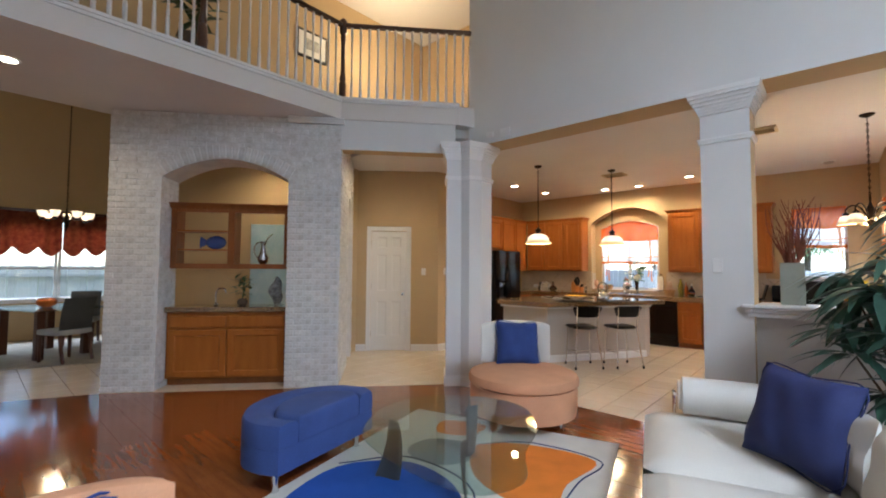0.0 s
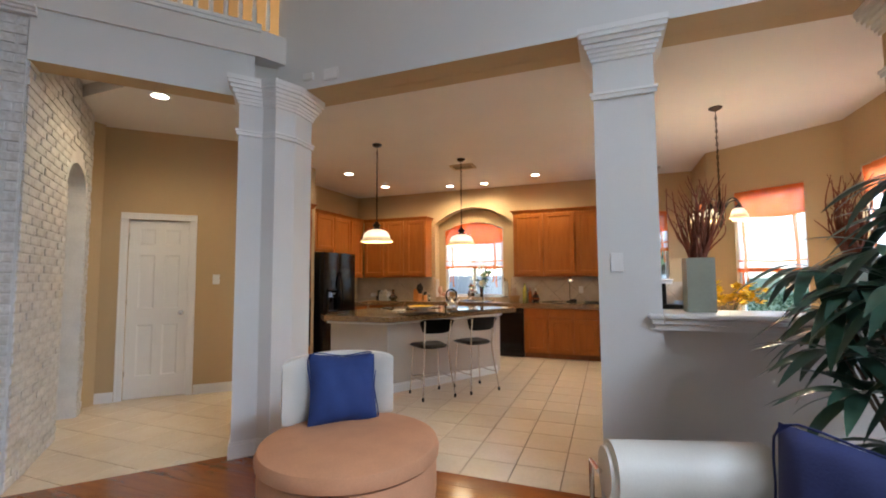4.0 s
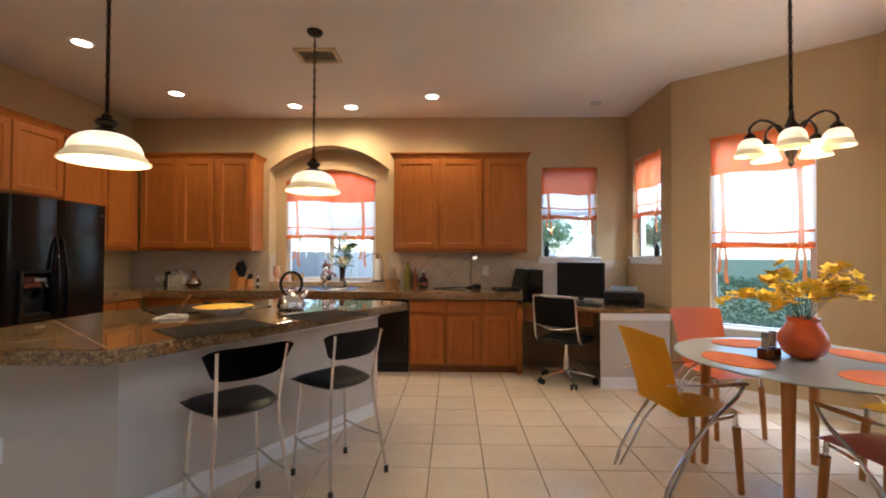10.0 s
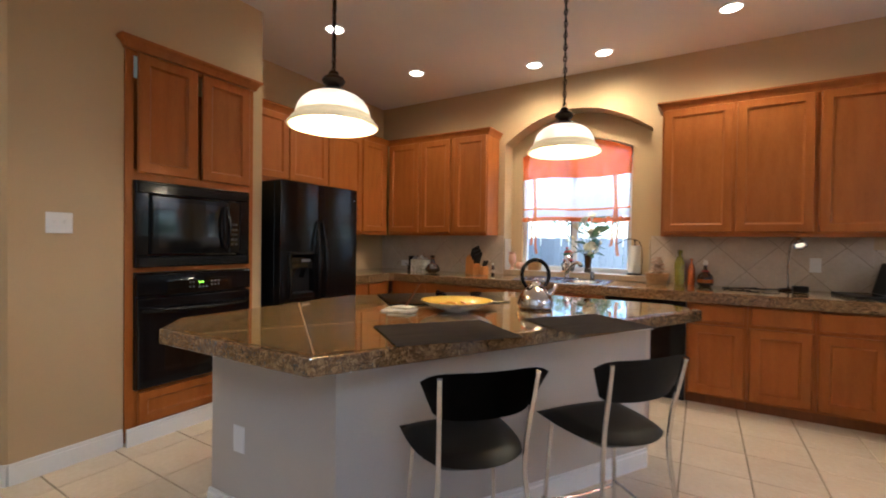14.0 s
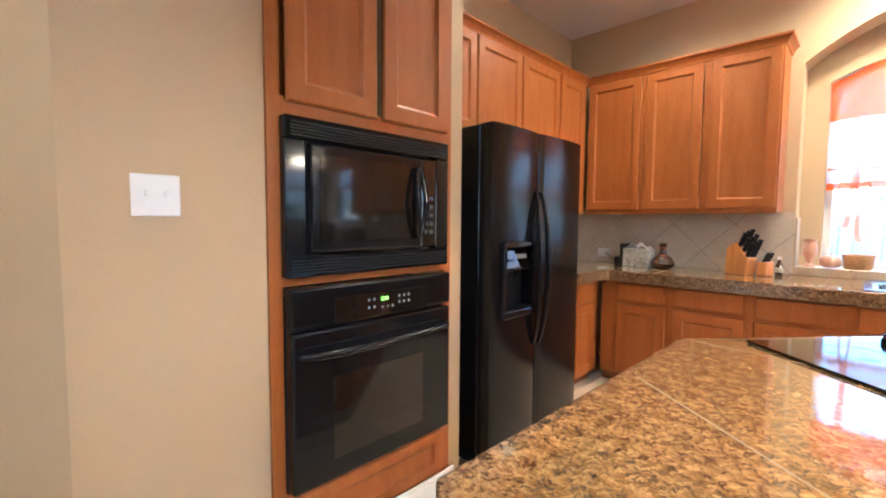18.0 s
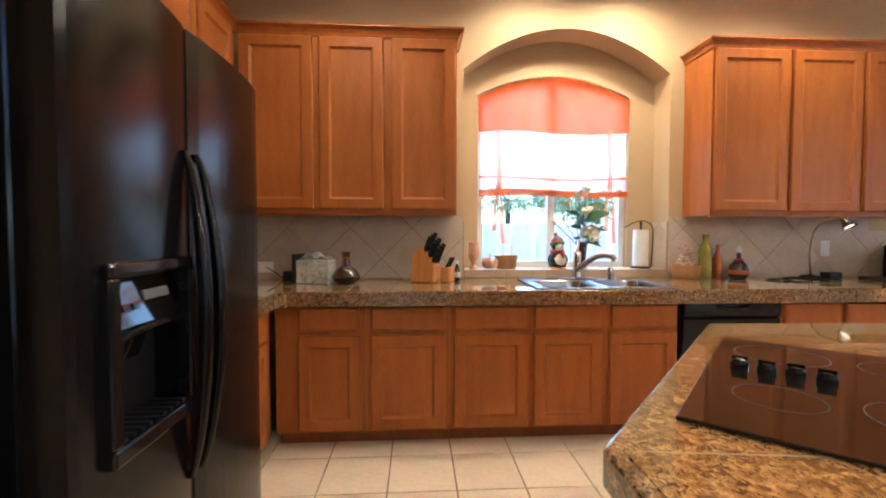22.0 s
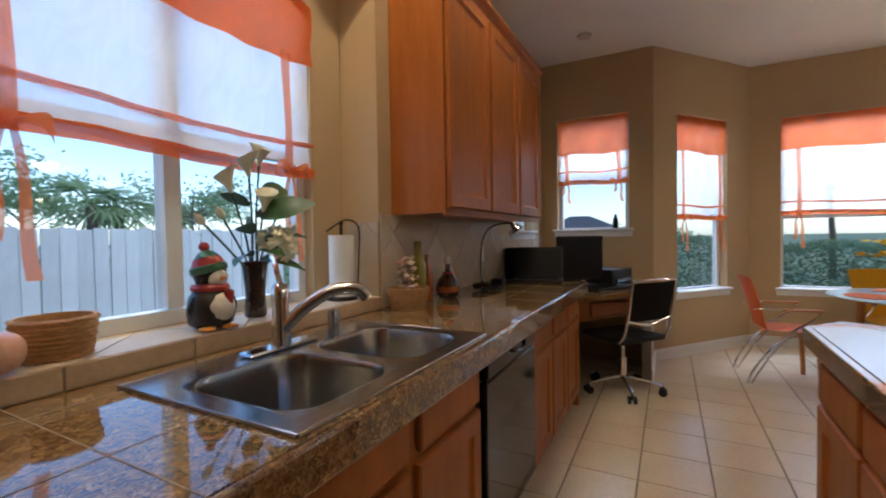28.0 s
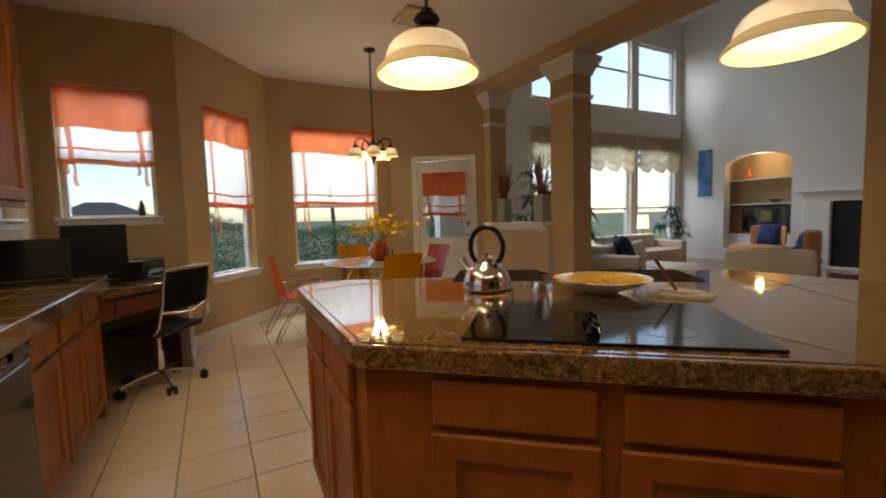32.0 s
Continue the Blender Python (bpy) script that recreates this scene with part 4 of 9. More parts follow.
box(bm, 0.125, 0.535, -0.0475, -0.0452, 0.125, mh - 0.12)
part("door_window", bm, OVENGLASS, dr)
bm = bmesh.new()
tube(bm, [(0.568 + 0.022 * math.cos(q), -0.062 - 0.022 * (1 - abs(math.sin(q))), 0.27 + 0.14 * math.sin(q)) for q in [2 * math.pi * j / 28 for j in range(29)]], 0.011, 10)
for z in (0.135, 0.405):
    cyl(bm, (0.568, -0.044, z), (0.568, -0.066, z), 0.012)
part("handle", bm, BLACK, dr, smooth=True)
bm = bmesh.new()
box(bm, 0.602, mw - 0.083, -0.042, -0.0205, 0.082, mh - 0.082, 0.006)
cpm = part("control_panel", bm, OVENGLASS, t)
for r in range(5):
    for k in range(2):
        bm = bmesh.new()
        box(bm, 0.618 + k * 0.03, 0.638 + k * 0.03, -0.0435, -0.0422, 0.14 + r * 0.036, 0.156 + r * 0.036)
        part("key_mark", bm, RINGINK, cpm)

t = thing("wall_oven", "black built-in wall oven with a digital clock", "oven", pose(XO + 0.012, 9.142, 0.325, 0, 0, 90), g)
bm = bmesh.new()
box(bm, 0.01, mw - 0.01, -0.005, 0.55, 0, 0.70)
part("body", bm, BLACKMATT, t)
bm = bmesh.new()
box(bm, 0, mw, -0.05, -0.006, 0.59, 0.733, 0.012, 2)
cp = part("control_panel", bm, BLACKTEX, t)
bm = bmesh.new()
box(bm, 0.17, 0.62, -0.053, -0.0505, 0.59, 0.685, 0.001)
part("display_glass", bm, OVENGLASS, cp)
GREEN = glow("green_clock_digits", (0.35, 1.0, 0.05), 0.9)
GREYINK = mat("pale_printing", (0.24, 0.24, 0.23), 0.5, bump=0)
font = bpy.data.curves.new("clock", "FONT")
font.body, font.size, font.extrude = "2:16", 0.02, 0.0006
fo = new("clock_digits", font)
bpy.context.view_layer.update()
me = bpy.data.meshes.new_from_object(fo.evaluated_get(bpy.context.evaluated_depsgraph_get()))
bpy.data.objects.remove(fo)
me.materials.append(GREEN)
dg = new("clock_digits", me)
dg.parent, dg.matrix_local = cp, pose(0.375, -0.0537, 0.652, 90)
for k in range(13):
    bm = bmesh.new()
    x = (0.31, 0.335, 0.31, 0.335, 0.375, 0.40, 0.425, 0.46, 0.485, 0.51, 0.46, 0.485, 0.51)[k]
    z = (0.655, 0.655, 0.625, 0.625, 0.62, 0.62, 0.62, 0.655, 0.655, 0.655, 0.63, 0.63, 0.63)[k]
    box(bm, x + 0.002, x + 0.011, -0.0539, -0.0531, z, z + 0.010)
    part("key_mark", bm, GREYINK, cp)
bm = bmesh.new()
box(bm, 0.004, mw - 0.004, -0.05, -0.006, 0.012, 0.578, 0.01, 2)
dr = part("door", bm, BLACK, t)
bm = bmesh.new()
box(bm, 0.16, 0.60, -0.0525, -0.0502, 0.09, 0.40, 0.001)
part("door_window", bm, OVENGLASS, dr)
bm = bmesh.new()
tube(bm, arc([(0.03, -0.045, 0.505), (0.07, -0.085, 0.50), (0.375, -0.095, 0.492), (0.69, -0.085, 0.50), (0.725, -0.045, 0.505)], 6), 0.015, 10)
part("handle", bm, BLACKTEX, dr, smooth=True)

# refrigerator
t = thing("refrigerator", "black side-by-side refrigerator with an ice dispenser", "refrigerator", pose(-0.728, 10.139, 0, 0, 0, 90))
FW = 0.885
bm = bmesh.new()
box(bm, 0, FW, 0.0, 0.68, 0.03, 1.765, 0.006)
part("body", bm, BLACKTEX, t)
bm = bmesh.new()
box(bm, 0.02, FW - 0.02, -0.02, 0.05, 0.0, 0.085)
part("base_grille", bm, BLACKMATT, t)
for nm, x0, x1 in (("freezer_door", 0.0, 0.40), ("fridge_door", 0.408, FW)):
    bm = bmesh.new()
    def skin(u, v, x0=x0, x1=x1):
        return Vector((x0 + u * (x1 - x0), -0.075 - 0.018 * math.sin(math.pi * u) ** 0.7, 0.10 + v * 1.665))
    if nm == "freezer_door":
        grid(bm, skin, 20, 30)
        gone = [f for f in bm.faces if 0.095 < f.calc_center_median().x < 0.345 and 0.83 < f.calc_center_median().z < 1.16]
        bmesh.ops.delete(bm, geom=gone, context="FACES")
        for a, b, c, e in ((x0, 0.085, 0.10, 1.765), (0.355, x1, 0.10, 1.765), (0.085, 0.355, 0.10, 0.82), (0.085, 0.355, 1.17, 1.765)):
            box(bm, a, b, -0.075, -0.002, c, e)
        bmesh.ops.remove_doubles(bm, verts=bm.verts[:], dist=0.0008)
    else:
        grid(bm, skin, 10, 2)
        box(bm, x0, x1, -0.0755, -0.002, 0.10, 1.765)
    dr = part(nm, bm, BLACKTEX, t)
    xh = x1 - 0.024 if nm == "freezer_door" else x0 + 0.024
    bm = bmesh.new()
    hs = -1 if nm == "freezer_door" else 1
    grid(bm, lambda u, v: Vector((xh + 0.019 * math.cos(2 * math.pi * u) * (0.35 + 0.65 * math.sin(math.pi * v) ** 0.5) + hs * 0.012 * math.sin(math.pi * v), -0.083 - 0.052 * math.sin(math.pi * v) ** 0.7 + 0.017 * math.sin(2 * math.pi * u) * (0.5 + 0.5 * math.sin(math.pi * v)), 0.61 + 0.84 * v)), 12, 24)
    part("handle", bm, BLACKTEX, dr, smooth=True)
    if nm == "freezer_door":
        bm = bmesh.new()
        for a, b, c, d2 in ((0.068, 0.372, 0.795, 0.832), (0.068, 0.372, 1.158, 1.185), (0.068, 0.097, 0.832, 1.158), (0.343, 0.372, 0.832, 1.158)):
            box(bm, a, b, -0.108, -0.07, c, d2, 0.006, 2)
        dsp = part("dispenser_frame", bm, BLACK, dr)
        bm = bmesh.new()
        box(bm, 0.086, 0.354, -0.012, -0.003, 0.821, 1.169)
        part("dispenser_recess", bm, BLACKMATT, dsp)
        bm = bmesh.new()
        box(bm, 0.0, 0.244, -0.006, 0.006, 0.0, 0.115, 0.002)
        pan = part("dispenser_panel", bm, OVENGLASS, dsp, m=pose(0.098, -0.075, 1.045, -16))
        bm = bmesh.new()
        box(bm, 0.13, 0.22, -0.0105, -0.0065, 0.05, 0.072)
        part("dispenser_label", bm, GREYINK, pan)
        for k in range(3):
            bm = bmesh.new()
            box(bm, 0.022 + k * 0.032, 0.044 + k * 0.032, -0.0095, -0.0065, 0.035, 0.05, 0.001)
            part("dispenser_button", bm, BLACK, pan)
        bm = bmesh.new()
        tube(bm, arc([(0.105, -0.085, 1.03), (0.16, -0.10, 1.045), (0.28, -0.10, 1.045), (0.335, -0.085, 1.03)], 5), 0.008, 8)
        part("dispenser_hood", bm, BLACK, dsp, smooth=True)
        for x in (0.16, 0.27):
            bm = bmesh.new()
            box(bm, x - 0.028, x + 0.028, -0.006, 0.006, -0.13, 0.0, 0.004)
            part("dispenser_lever", bm, BLACK, dsp, m=pose(0, -0.035, 1.03, 22))
        bm = bmesh.new()
        for k in range(9):
            box(bm, 0.105 + k * 0.026, 0.117 + k * 0.026, -0.10, -0.02, 0.833, 0.840)
        part("drip_grille", bm, BLACKMATT, dsp)
    else:
        bm = bmesh.new()
        box(bm, FW - 0.10, FW - 0.04, -0.083, -0.08, 1.66, 1.675)
        part("badge", bm, STEEL, dr)


# ---- kitchen island ----
ISLAND_PAINT = mat("pale_beige_island_paint", (0.52, 0.465, 0.40), 0.7, vary=0.03, scale=2, fine=140, bump=0.05)
TOP = [(0.385, 8.745), (1.22, 8.772), (2.255, 10.70), (2.08, 10.85), (1.01, 10.893), (0.224, 10.02), (0.206, 8.92)]
t = thing("kitchen_island", "pale painted kitchen island with a brown granite tile top", "island")
bm = bmesh.new()
prism(bm, TOP, 0.852, 0.914, 0.006)
part("worktop", bm, GRANITE_EDGE, t)
bm = bmesh.new()
inset = [(0.395, 8.772), (1.205, 8.80), (2.222, 10.695), (2.07, 10.823), (1.02, 10.866), (0.251, 10.008), (0.233, 8.93)]
prism(bm, inset, 0.9145, 0.9165)
part("top_tiles", bm, GRANITE, t)
bm = bmesh.new()
for a, b in (((1.20, 8.81), (0.26, 9.55)), ((1.70, 9.75), (1.04, 10.83)), ((0.62, 8.79), (1.30, 9.88)), ((1.30, 9.88), (0.27, 10.00)), ((1.30, 9.88), (2.14, 10.68))):
    a, b = Vector((*a, 0.9168)), Vector((*b, 0.9168))
    n = (b - a).cross(Vector((0, 0, 1))).normalized() * 0.0025
    v = [bm.verts.new(p + Vector((0, 0, 0.0004))) for p in (a - n, b - n, b + n, a + n)]
    bm.faces.new(v)
part("tile_joints", bm, GROUT, t)
BASE = [(0.28, 9.03), (1.05, 9.06), (1.98, 10.58), (1.98, 10.815), (1.03, 10.85), (0.265, 10.00)]
bm = bmesh.new()
prism(bm, BASE, 0.0, 0.851)
part("base", bm, ISLAND_PAINT, t)
bm = bmesh.new()
for a, b in (((0.273, 9.60), (0.28, 9.03)), ((0.28, 9.03), (1.05, 9.06)), ((1.05, 9.06), (1.98, 10.58)), ((1.98, 10.58), (1.98, 10.815))):
    d = Vector(b) - Vector(a)
    k = len(bm.verts)
    box(bm, -0.03, d.length + 0.0, -0.035, -0.001, 0.80, 0.851)
    bm.verts.ensure_lookup_table()
    bmesh.ops.transform(bm, matrix=frame_at(a, b, 0), verts=bm.verts[k:])
part("support_band", bm, TRIM, t)
for a, b in (((0.28, 9.03), (1.05, 9.06)), ((1.05, 9.06), (1.98, 10.58)), ((0.273, 9.59), (0.28, 9.03))):
    d = (Vector(b) - Vector(a)).length
    bm = bmesh.new()
    q = [(-0.001, 0), (-0.016, 0), (-0.016, 0.085), (-0.010, 0.090), (-0.010, 0.105), (-0.001, 0.105)]
    e0, e1 = [bm.verts.new((-0.012, y, z)) for y, z in q], [bm.verts.new((d + 0.012, y, z)) for y, z in q]
    for k in range(6):
        bm.faces.new((e0[k], e0[(k + 1) % 6], e1[(k + 1) % 6], e1[k]))
    bm.faces.new(e0)
    bm.faces.new(e1[::-1])
    bmesh.ops.recalc_face_normals(bm, faces=bm.faces[:])
    part("baseboard", bm, TRIM, t, "white moulded baseboard", frame_at(a, b, 0))
bm = bmesh.new()
box(bm, 0.163, 0.238, 0, 0.006, 0.32, 0.44, 0.002)
part("socket_plate", bm, TRIM, t, "white socket plate", frame_at((0.28, 9.03), (1.05, 9.06), 0.0, -0.0065))
g = "island cabinets"
def island_front(a, b, spans):
    m = frame_at(a, b, 0)
    for s0, s1 in spans:
        bm = bmesh.new()
        box(bm, s0, s1, -0.026, -0.004, 0.708, 0.828, 0.008, 2)
        part("drawer_front", bm, MAPLE, t, m=m)
        bm = bmesh.new()
        door_mesh(bm, s1 - s0, 0.575, t=0.022, x=s0, z=0.108)
        part("door", bm, MAPLE, t, m=m @ pose(0, -0.026, 0))
    bm = bmesh.new()
    d = (Vector(b) - Vector(a)).length
    box(bm, 0, d, -0.004, -0.0005, 0.085, 0.85)
    part("face_frame", bm, MAPLE, t, m=m)
island_front((1.98, 10.815), (1.03, 10.85), [(0.06, 0.44), (0.47, 0.84)])
island_front((1.03, 10.85), (0.265, 10.00), [(0.185, 0.585), (0.640, 1.06)])
island_front((0.265, 10.00), (0.272, 9.60), [(0.03, 0.37)])

# cooktop
CK = [(0.88, 10.645), (0.39, 10.10), (0.762, 9.766), (1.252, 10.311)]
o = Vector(CK[1])
ex, ey = (Vector(CK[0]) - o), (Vector(CK[2]) - o)
cw, cd = ex.length, ey.length
m = Matrix.Translation((*o, 0.918)) @ Matrix.Rotation(math.atan2(ex.y, ex.x), 4, "Z") @ Matrix.Rotation(math.pi, 4, "Z") @ Matrix.Translation((-cw, 0, 0))
t = thing("cooktop", "black glass electric cooktop set into the island", "cooktop", m)
bm = bmesh.new()
box(bm, 0, cw, 0, cd, 0, 0.008, 0.002)
part("glass_top", bm, OVENGLASS, t)
for x, y, r in ((0.15, 0.14, 0.10), (0.15, 0.36, 0.075), (0.52, 0.14, 0.075), (0.50, 0.36, 0.10)):
    bm = bmesh.new()
    lathe(bm, [(r - 0.002, 0.0082), (r - 0.002, 0.0086), (r, 0.0086), (r, 0.0082)], (x, y, 0), 32, caps=False)
    part("burner_ring", bm, RINGINK, t)
for k in range(4):
    bm = bmesh.new()
    lathe(bm, [(0.019, 0.008), (0.019, 0.018), (0.015, 0.028), (0.009, 0.03)], (0.33 + 0.01 * (k % 2), 0.065 + k * 0.052, 0), 16)
    box(bm, 0.327 + 0.01 * (k % 2), 0.333 + 0.01 * (k % 2), 0.049 + k * 0.052, 0.081 + k * 0.052, 0.026, 0.035)
    part("knob", bm, BLACK, t)

# kettle
t = thing("kettle", "polished steel kettle with a black ring handle", "kettle", pose(1.455, 10.17, 0.9175, 0, 0, 32))
bm = bmesh.new()
lathe(bm, [(0.085, 0), (0.098, 0.012), (0.10, 0.04), (0.088, 0.075), (0.06, 0.105), (0.035, 0.122), (0.03, 0.128)], seg=32)
part("body", bm, CHROME, t, smooth=True)
bm = bmesh.new()
lathe(bm, [(0.034, 0.128), (0.03, 0.14), (0.01, 0.148), (0.012, 0.16), (0.006, 0.168)])
part("lid", bm, CHROME, t, smooth=True)
bm = bmesh.new()
tube(bm, arc([(0.07, 0, 0.075), (0.10, 0, 0.10), (0.118, 0, 0.135)], 5), 0.02, 12, 0.6)
part("spout", bm, CHROME, t, smooth=True)
bm = bmesh.new()
tube(bm, [(0.075 * math.cos(a), 0, 0.185 + 0.085 * math.sin(a)) for a in [radians(-50 + 280 * k / 24) for k in range(25)]], 0.011, 10)
part("handle", bm, BLACK, t, smooth=True)

YELLOW_GLAZE = mat("yellow_glaze", (0.75, 0.50, 0.06), 0.2, vary=0.1, scale=10, coat=0.4)
WHITE_GLAZE = mat("white_glaze", (0.78, 0.77, 0.74), 0.25, vary=0.03, coat=0.3)
t = thing("serving_bowl", "wide shallow yellow bowl with a white outside", "bowl", pose(1.145, 9.83, 0.9175))
bm = bmesh.new()
lathe(bm, [(0.06, 0), (0.075, 0.008), (0.15, 0.035), (0.185, 0.055), (0.19, 0.058)], seg=40, caps=False)
part("outside", bm, WHITE_GLAZE, t, smooth=True)
bm = bmesh.new()
lathe(bm, [(0.19, 0.058), (0.182, 0.058), (0.145, 0.038), (0.07, 0.012), (0.001, 0.011)], seg=40, caps=False)
part("inside", bm, YELLOW_GLAZE, t, smooth=True)
bm = bmesh.new()
for k in range(7):
    a = k * 0.9
    tube(bm, arc([(0.03 * math.cos(a), 0.03 * math.sin(a), 0.018), (0.07 * math.cos(a + 0.4), 0.07 * math.sin(a + 0.4), 0.03), (0.09 * math.cos(a + 0.9), 0.09 * math.sin(a + 0.9), 0.036)], 3), 0.006, 6)
part("painted_relief", bm, mat("orange_glaze", (0.72, 0.32, 0.05), 0.3), t)

PAPER = mat("printed_paper", (0.62, 0.60, 0.56), 0.6, two=(0.25, 0.24, 0.18), scale=14, fine=60, bump=0.02)
t = thing("notepad_stack", "small stack of printed papers with a pen on the island", "papers", pose(0.90, 9.66, 0.9175, 0, 0, 20))
for k, (w, d2, a) in enumerate(((0.17, 0.12, 0), (0.14, 0.10, 14), (0.11, 0.09, -20))):
    bm = bmesh.new()
    box(bm, -w / 2, w / 2, -d2 / 2, d2 / 2, k * 0.008, k * 0.008 + 0.007)
    part("paper_pad", bm, PAPER if k != 1 else WHITE_GLAZE, t, m=pose(0.01 * k, 0, 0, 0, 0, a))
bm = bmesh.new()
tube(bm, [(0.03, 0.02, 0.024), (0.09, 0.07, 0.14)], 0.006, 8)
part("pen", bm, MAPLE_DARK, t)

MATWEAVE = mat("dark_woven_placemat", (0.04, 0.03, 0.025), 0.9, two=(0.085, 0.07, 0.06), scale=3, fine=12, bump=0.3, stretch=(1, 40, 1), spec=0.15)
g = "placemats on the island"
for nm, cs in (("a", ((1.06, 9.27), (1.36, 9.02), (1.665, 9.415), (1.365, 9.665))), ("b", ((1.53, 9.82), (1.80, 9.54), (2.06, 9.90), (1.82, 10.20)))):
    c = sum((Vector(p) for p in cs), Vector((0, 0))) / 4
    ax = (Vector(cs[2]) - Vector(cs[1]))
    w, d2 = ax.length, (Vector(cs[1]) - Vector(cs[0])).length
    bm = bmesh.new()
    prev = None
    for k in range(29):
        y = -d2 / 2 + d2 * k / 28
        row = [bm.verts.new((x, y, 0.0045 if k % 2 else 0.002)) for x in (-w / 2, w / 2)]
        if prev:
            bm.faces.new((prev[0], prev[1], row[1], row[0]))
        prev = row
    bmesh.ops.solidify(bm, geom=bm.faces[:], thickness=0.0015)
    single("placemat", bm, MATWEAVE, "dark ribbed woven placemat on the island", "placemat", pose(c.x, c.y, 0.9175, 0, 0, math.degrees(math.atan2(ax.y, ax.x))), g)


# ---- bar stools ----
def stool(m):
    t = thing("bar_stool", "tall chrome bar stool with black padded seat and backrest", "stool", m, "bar stools at the island")
    legs = (((-0.19, 0.17, 0.015), (-0.16, 0.15, 0.552)), ((0.19, 0.17, 0.015), (0.16, 0.15, 0.552)),
            ((-0.20, -0.22, 0.015), (-0.165, -0.165, 0.36), (-0.15, -0.15, 0.58), (-0.165, -0.20, 0.868)), ((0.20, -0.22, 0.015), (0.165, -0.165, 0.36), (0.15, -0.15, 0.58), (0.165, -0.20, 0.868)))
    for pts in legs:
        bm = bmesh.new()
        tube(bm, arc(pts, 6) if len(pts) > 2 else pts, 0.009, 10)
        leg = part("leg", bm, CHROME, t, smooth=True)
        bm = bmesh.new()
        lathe(bm, [(0.013, 0), (0.014, 0.03), (0.011, 0.04)], (pts[0][0], pts[0][1], 0), 12)
        part("foot_cap", bm, BLACKMATT, leg)
    for a, b in (((-0.186, 0.168, 0.20), (0.186, 0.168, 0.20)), ((-0.188, 0.165, 0.22), (-0.185, -0.195, 0.22)), ((0.188, 0.165, 0.22), (0.185, -0.195, 0.22))):
        bm = bmesh.new()
        mid = ((a[0] + b[0]) / 2, (a[1] + b[1]) / 2, a[2] - 0.01)
        tube(bm, [a, mid, b], 0.007, 8)
        part("stretcher", bm, CHROME, t, smooth=True)
    bm = bmesh.new()
    def seat(sg):
        return lambda u, v: Vector(((2 * u - 1) * (0.205 - 0.055 * (1 - v) ** 3), (2 * v - 1) * 0.20 + 0.075 * (2 * u - 1) ** 2 * (1 - v) ** 2 + 0.015 * math.cos(3.1 * (u - 0.5)), 0.568 + sg * 0.023 * (max(0.0, (1 - (2 * u - 1) ** 8) * (1 - (2 * v - 1) ** 8))) ** 0.5))
    grid(bm, seat(1), 10, 10)
    grid(bm, seat(-1), 10, 10)
    bmesh.ops.remove_doubles(bm, verts=bm.verts[:], dist=0.002)
    bmesh.ops.recalc_face_normals(bm, faces=bm.faces[:])
    part("seat", bm, LEATHER_BLACK, t, smooth=True)
    bm = bmesh.new()
    grid(bm, lambda u, v: Vector(((2 * u - 1) * (0.17 + 0.05 * v), -0.142 - 0.03 * v - 0.035 * math.cos(math.pi * (u - 0.5)), 0.800 + (v - 0.5) * 0.160 * (1 - 0.3 * abs(2 * u - 1) ** 7))), 16, 5, 0.022)
    part("backrest", bm, LEATHER_BLACK, t, smooth=True)
    return t


s = stool(pose(1.545, 9.205, 0, 0, 0, 48))
copy_thing(s, pose(1.943, 9.646, 0, 0, 0, 51))


# ---- desk corner ----
t = thing("desk", "built-in desk with a granite top and maple drawer", "desk")
bm = bmesh.new()
prism(bm, [(3.412, 11.84), (4.08, 11.362), (4.825, 11.362), (4.825, YB - 0.002), (3.412, YB - 0.002)], 0.752, 0.797, 0.004)
part("top", bm, GRANITE, t)
dm = frame_at((3.44, 11.87), (4.08, 11.44), 0)
bm = bmesh.new()
box(bm, 0.0, 0.75, 0, 0.018, 0.60, 0.75)
part("apron", bm, MAPLE_DARK, t, m=dm)
bm = bmesh.new()
box(bm, 0.12, 0.64, -0.018, -0.0005, 0.625, 0.73, 0.005)
part("drawer_front", bm, MAPLE_DARK, t, m=dm)
bm = bmesh.new()
box(bm, 3.362, 3.41, 11.86, YB - 0.01, 0, 0.75)
part("side_panel", bm, MAPLE, t)
bm = bmesh.new()
prism(bm, [(4.12, 11.398), (4.81, 11.398), (4.81, 11.475), (4.17, 11.475)], 0, 0.75)
structure("wall_desk_end", bm, ISLAND_PAINT, "short painted wall at the end of the desk", "wall")
bm = bmesh.new()
box(bm, 4.115, 4.81, 11.378, 11.3975, 0.68, 0.745)
structure("desk_wall_band", bm, TRIM, "white band under the desk top", "trim")
skirting("baseboard_desk", (4.12, 11.398), (4.81, 11.398))

t = thing("desk_monitor", "black flat computer monitor on the desk", "monitor", pose(4.09, 11.97, 0.797, 0, 0, -34))
bm = bmesh.new()
box(bm, -0.27, 0.27, -0.02, 0.015, 0.055, 0.45, 0.006)
part("housing", bm, BLACKMATT, t)
bm = bmesh.new()
box(bm, -0.25, 0.25, -0.0225, -0.0203, 0.085, 0.43)
part("screen", bm, SCREEN, t)
bm = bmesh.new()
box(bm, -0.03, 0.03, 0.016, 0.04, 0.02, 0.30)
box(bm, -0.13, 0.13, -0.08, 0.09, 0, 0.018, 0.005)
part("stand", bm, BLACKMATT, t)
t = thing("computer_tower", "black computer tower on the end of the worktop", "computer", pose(3.60, 12.27, 0.797))
bm = bmesh.new()
box(bm, -0.09, 0.09, -0.2, 0.2, 0, 0.36, 0.006)
part("case", bm, BLACKMATT, t)
bm = bmesh.new()
